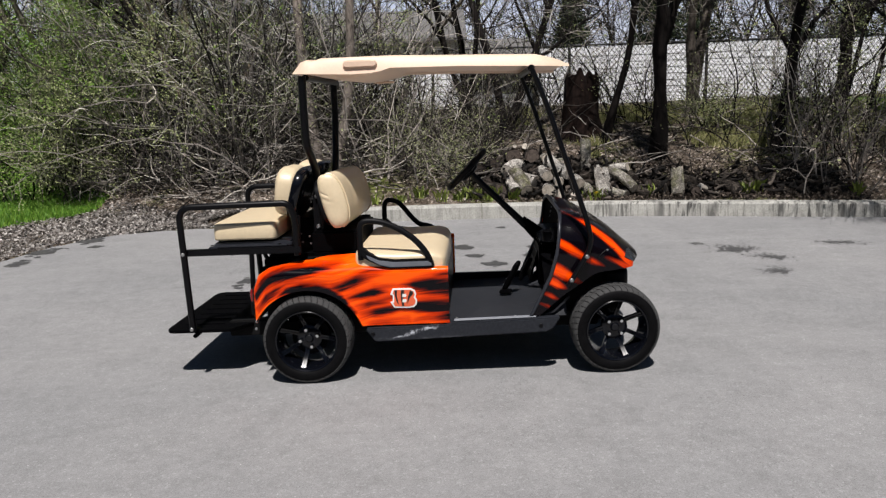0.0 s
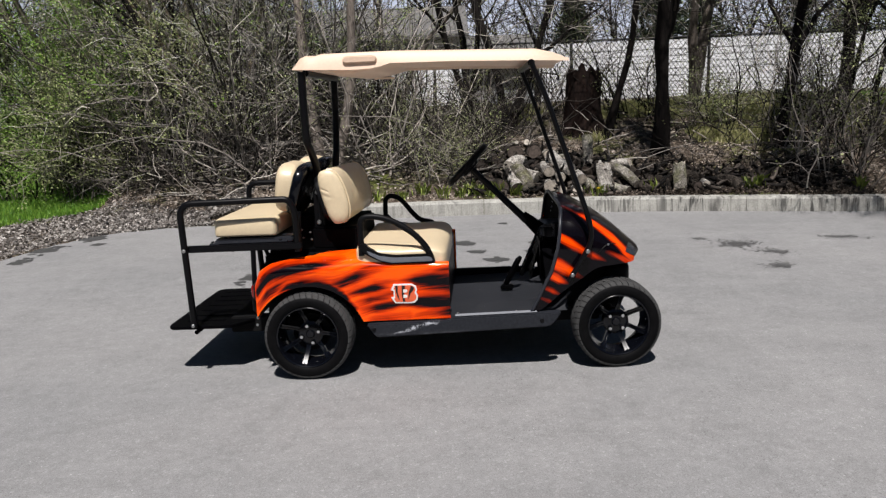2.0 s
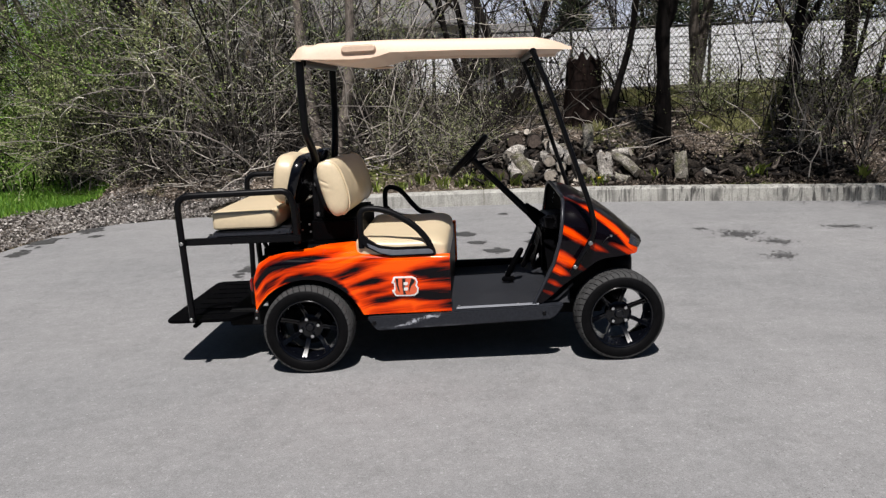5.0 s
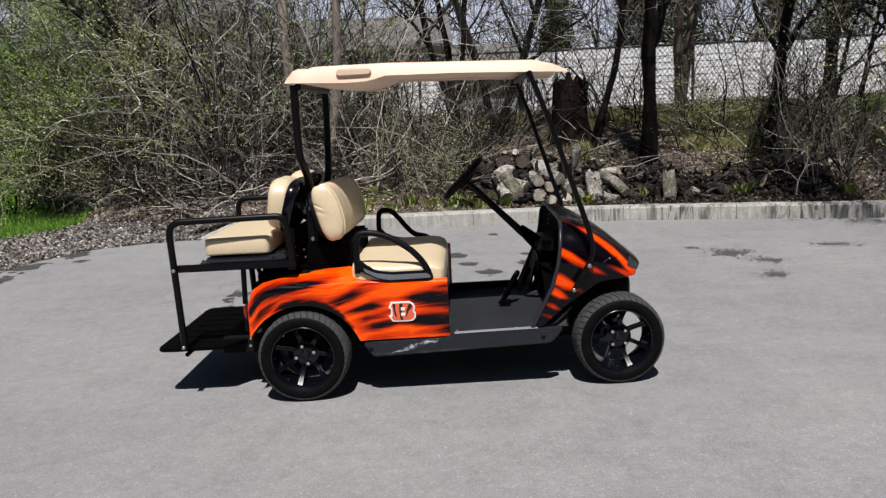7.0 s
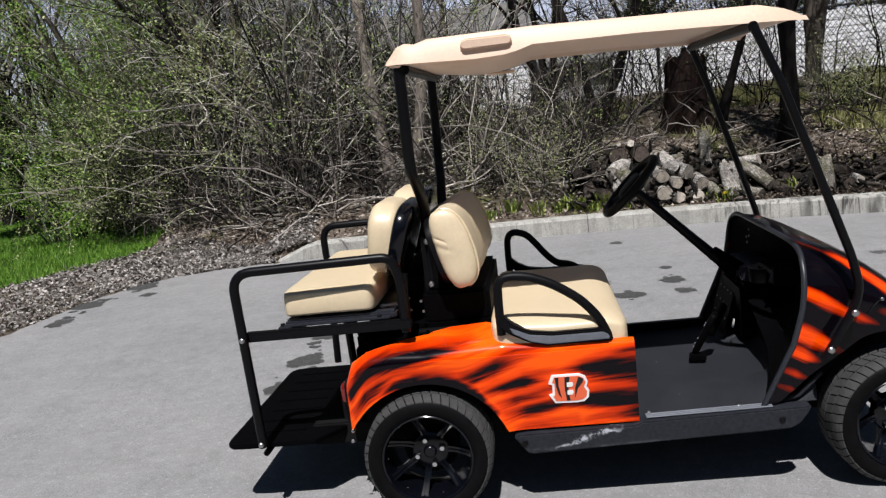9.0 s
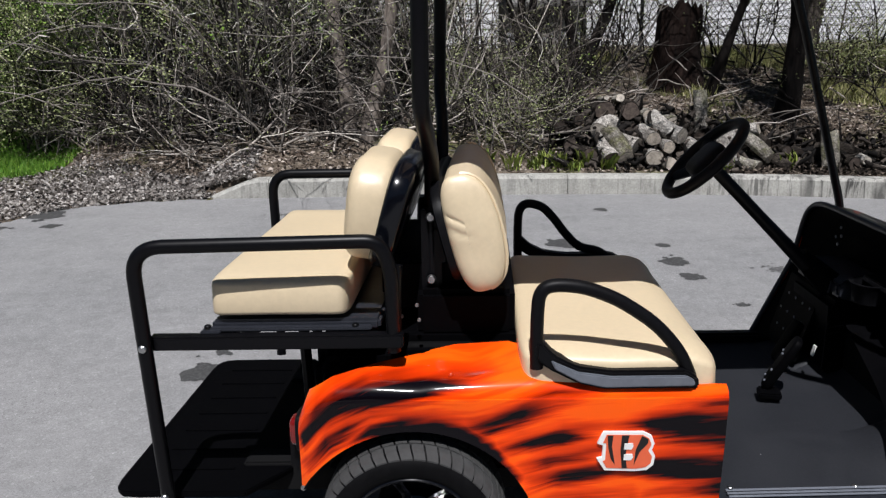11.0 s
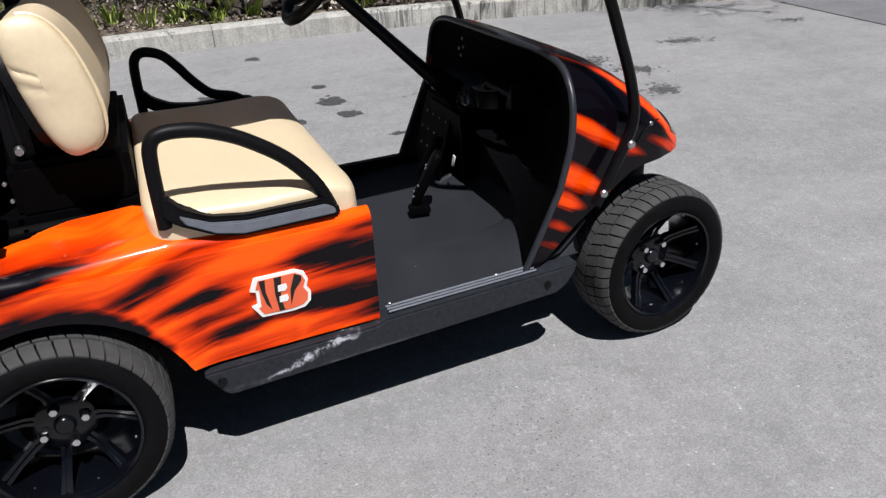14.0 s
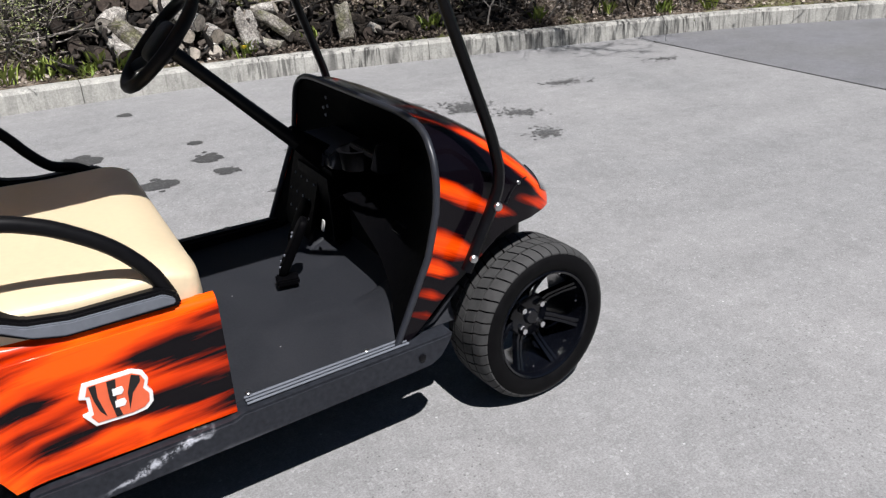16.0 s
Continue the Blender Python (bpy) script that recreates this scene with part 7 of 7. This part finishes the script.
# bark rubble and broken pieces among the logs
n = 900
rx = np.concatenate([rng.uniform(1.0, 5.4, 500), rng.uniform(1.2, 2.9, 300), rng.uniform(2.7, 5.2, 100)])
rd = rng.uniform(0.1, 0.75, n)
start = np.array([(a, wood_y(a) + b, ground_z(a, wood_y(a) + b) + rng.uniform(0.0, 0.3 if 1.3 < a < 2.8 and b > 0.25 else 0.1)) for a, b in zip(rx, rd)])
cp, cr = grow(start, rng.normal(0, 1, (n, 3)) * np.array((1, 1, 0.3)), rng.uniform(0.06, 0.24, n), rng.uniform(0.012, 0.04, n), rng.uniform(0.003, 0.014, n), 4, 0.45, 0.0)
rubble = quick("bark_rubble", tubes(cp, cr, 5), TWIG_DARK, None, "dark bark and broken rotten wood between logs")
tagged(rubble, category="rubble", kind="stuff")

# ---------------------------------------------------------------- fence and buildings behind
fence = group_at("chain_link_fence", (5.0, 11.0, 1.3), "galvanised chain-link fence behind the wood", "fence")
FX0, FX1, FZ0, FZ1, FY = 0.6, 19.0, 1.28, 2.5, 11.0
h = FZ1 - FZ0
cnt = int((FX1 - FX0) / 0.09)
xs0 = FX0 + np.arange(cnt) * 0.09
wp = np.concatenate([np.stack([np.stack([xs0, np.full(cnt, FY), np.full(cnt, FZ0)], 1), np.stack([xs0 + h * 0.8, np.full(cnt, FY), np.full(cnt, FZ1)], 1)], 1),
                     np.stack([np.stack([xs0 + h * 0.8, np.full(cnt, FY + 0.006), np.full(cnt, FZ0)], 1), np.stack([xs0, np.full(cnt, FY + 0.006), np.full(cnt, FZ1)], 1)], 1)])
quick("wire_mesh", tubes(wp, np.full((len(wp), 2), 0.0048), 4), GALV, fence)
for k in range(8):
    x = FX0 + k * 2.6
    part("fence_post", tube([(x, FY - 0.03, FZ0 - 0.3), (x, FY - 0.03, FZ1 + 0.06)], 0.028, 10), GALV, fence)
part("top_rail", tube([(FX0, FY, FZ1), (FX1, FY, FZ1)], 0.02, 8), GALV, fence)
part("bottom_rail", tube([(FX0, FY, FZ0), (FX1, FY, FZ0)], 0.012, 8), GALV, fence)


def turned(vf):
    """Swaps x and y, so that an outline drawn in x and z runs along x."""
    return [(y, x, z) for x, y, z in vf[0]], [tuple(reversed(q)) for q in vf[1]]


def building(x0, x1, y, z0, z1, mat, label, roof=True):
    b = group_at("building", ((x0 + x1) / 2, y + 2, z0), label, "building")
    wall = part("wall", box(x0, x1, y, y + 4, z0 - 0.6, z1, 0.0), mat, b, smooth=0)
    for k in range(int((z1 - z0) / 0.16)):
        z = z0 + k * 0.16
        part("siding_board", turned(slab([(y - 0.003, z), (y - 0.003, z + 0.155), (y - 0.006, z + 0.155), (y - 0.02, z)], x0, x1, 0)), mat, wall, smooth=0)
    if roof:
        prof = [(y - 0.3, z1), (y + 2, z1 + 0.9), (y + 4.3, z1), (y + 4.3, z1 - 0.08), (y + 2, z1 + 0.8), (y - 0.3, z1 - 0.08)]
        part("roof", turned(slab(prof, x0 - 0.2, x1 + 0.2, 0.0)), ROOF_GREY, b, smooth=0)
    return b


building(3.2, 22.0, 16.0, 1.3, 2.8, WHITE_SIDING, "long low white building behind the chain-link fence", False)
building(-5.2, 1.2, 15.0, 1.3, 3.05, WHITE_SIDING, "small white house with horizontal siding behind the wood")
building(1.4, 3.0, 15.5, 1.3, 2.3, GREY_WALL, "grey shed wall behind the wood")

def evergreen(x, y, h, w, label):
    """A dark conifer: straight trunk, drooping whorls of boughs covered with needles."""
    t = group_at("evergreen_tree", (x, y, 0.9), label, "tree", "evergreens behind the building")
    part("trunk", tube([(x, y, 0.9), (x, y, 0.9 + h)], [0.13, 0.02], 8), BARK_DARK, t)
    n = 170
    zf = rng.uniform(0.08, 1.0, n) ** 0.8
    a = rng.uniform(0, 2 * np.pi, n)
    start = np.stack([np.full(n, x), np.full(n, y), 0.9 + h * zf], 1)
    way = np.stack([np.cos(a), np.sin(a), rng.uniform(-0.35, 0.15, n)], 1)
    p, r = grow(start, way, w * (1.08 - zf) * rng.uniform(0.6, 1.1, n), np.full(n, 0.02), np.full(n, 0.006), 7, 0.08, 0.02)
    quick("bough", tubes(p, r, 4), BARK_DARK, t)
    at = p[rng.integers(0, n, 2600), rng.integers(1, 7, 2600)]
    quick("needles", leaves(at, 0.11, 4, 0.09), LEAF_EVERGREEN, t, smooth=False)


# the conifer at x -8.3 stands in for a shaded gap beneath the canopy
for x, y, h, w in ((5.0, 21.5, 4.2, 1.5), (7.6, 21.0, 5.2, 1.8), (9.4, 22.5, 6.0, 1.9), (12.2, 21.5, 4.6, 1.6), (14.6, 22.5, 5.6, 1.9), (18.0, 22.0, 5.0, 1.8), (-8.3, 9.7, 3.2, 1.15), (-11.5, 13.5, 6.5, 1.7), (-13.5, 14.5, 7.0, 2.0)):
    evergreen(x, y, h, w, "dark green conifer behind the white building" if x > 0 else "conifer beyond the lawn, shade put into its dark needles")

# unseen dark wall added behind the camera to darken reflections and sky fill
tagged(part("unseen_wall", box(-30, 34, -19.4, -19.0, -0.1, 6.5, 0.02), plain("unseen_wall_brown", (0.07, 0.05, 0.042), 0.9, var=0.3, scale=3)), "unseen dark brown wall added to darken reflections", "wall", kind="structure")

# pale hazy distance far behind the trees
hz = Mat("hazy_sky", 1.0, spec=0.0)
hz.color((0.0, 0.0, 0.0))
hz.link(hz.ramp(hz.math("MULTIPLY", hz.axis(2), 0.02), [(0.15, (0.62, 0.64, 0.7)), (0.45, (0.5, 0.55, 0.7)), (0.9, (0.3, 0.37, 0.62))]), hz.b.inputs["Emission Color"])
hz.b.inputs["Emission Strength"].default_value = 0.95
tagged(part("backdrop", ([(-260, 150, -5), (260, 150, -5), (260, 150, 45), (-260, 150, 45)], [(0, 1, 2, 3)]), hz.m), "pale hazy sky low over the horizon", "sky", kind="structure")

# far woods behind everything
fx = rng.uniform(-38, 44, 110)
fy = rng.uniform(20, 30, 110)
root = np.stack([fx, fy, np.full(110, 0.9)], 1)
way = np.stack([rng.normal(0, 0.22, 110), rng.normal(0, 0.15, 110), np.ones(110)], 1)
p, r = grow(root, way, rng.uniform(6, 10, 110), rng.uniform(0.025, 0.065, 110), np.full(110, 0.015), 10, 0.14, 0.02)
s1, w1, d1 = spawn(p, r, 2400, 0.1, 1.0, 0.7, 0.1)
p1, r1 = grow(s1, w1, rng.uniform(1.2, 3.4, 2400), np.minimum(d1 * 0.6, 0.05), np.full(2400, 0.012), 7, 0.16, 0.05)
s2, w2, d2 = spawn(p1, r1, 11000, 0.1, 1.0, 0.7, 0.05)
p2, r2 = grow(s2, w2, rng.uniform(0.4, 1.5, 11000), np.full(11000, 0.01), np.full(11000, 0.005), 5, 0.2, 0.02)
far = quick("far_woods", merge(tubes(p, r, 7), tubes(p1, r1, 4), tubes(p2, r2, 3)), TWIG_DARK, None, "distant dark leafless woods")
tagged(far, category="woods", kind="stuff")
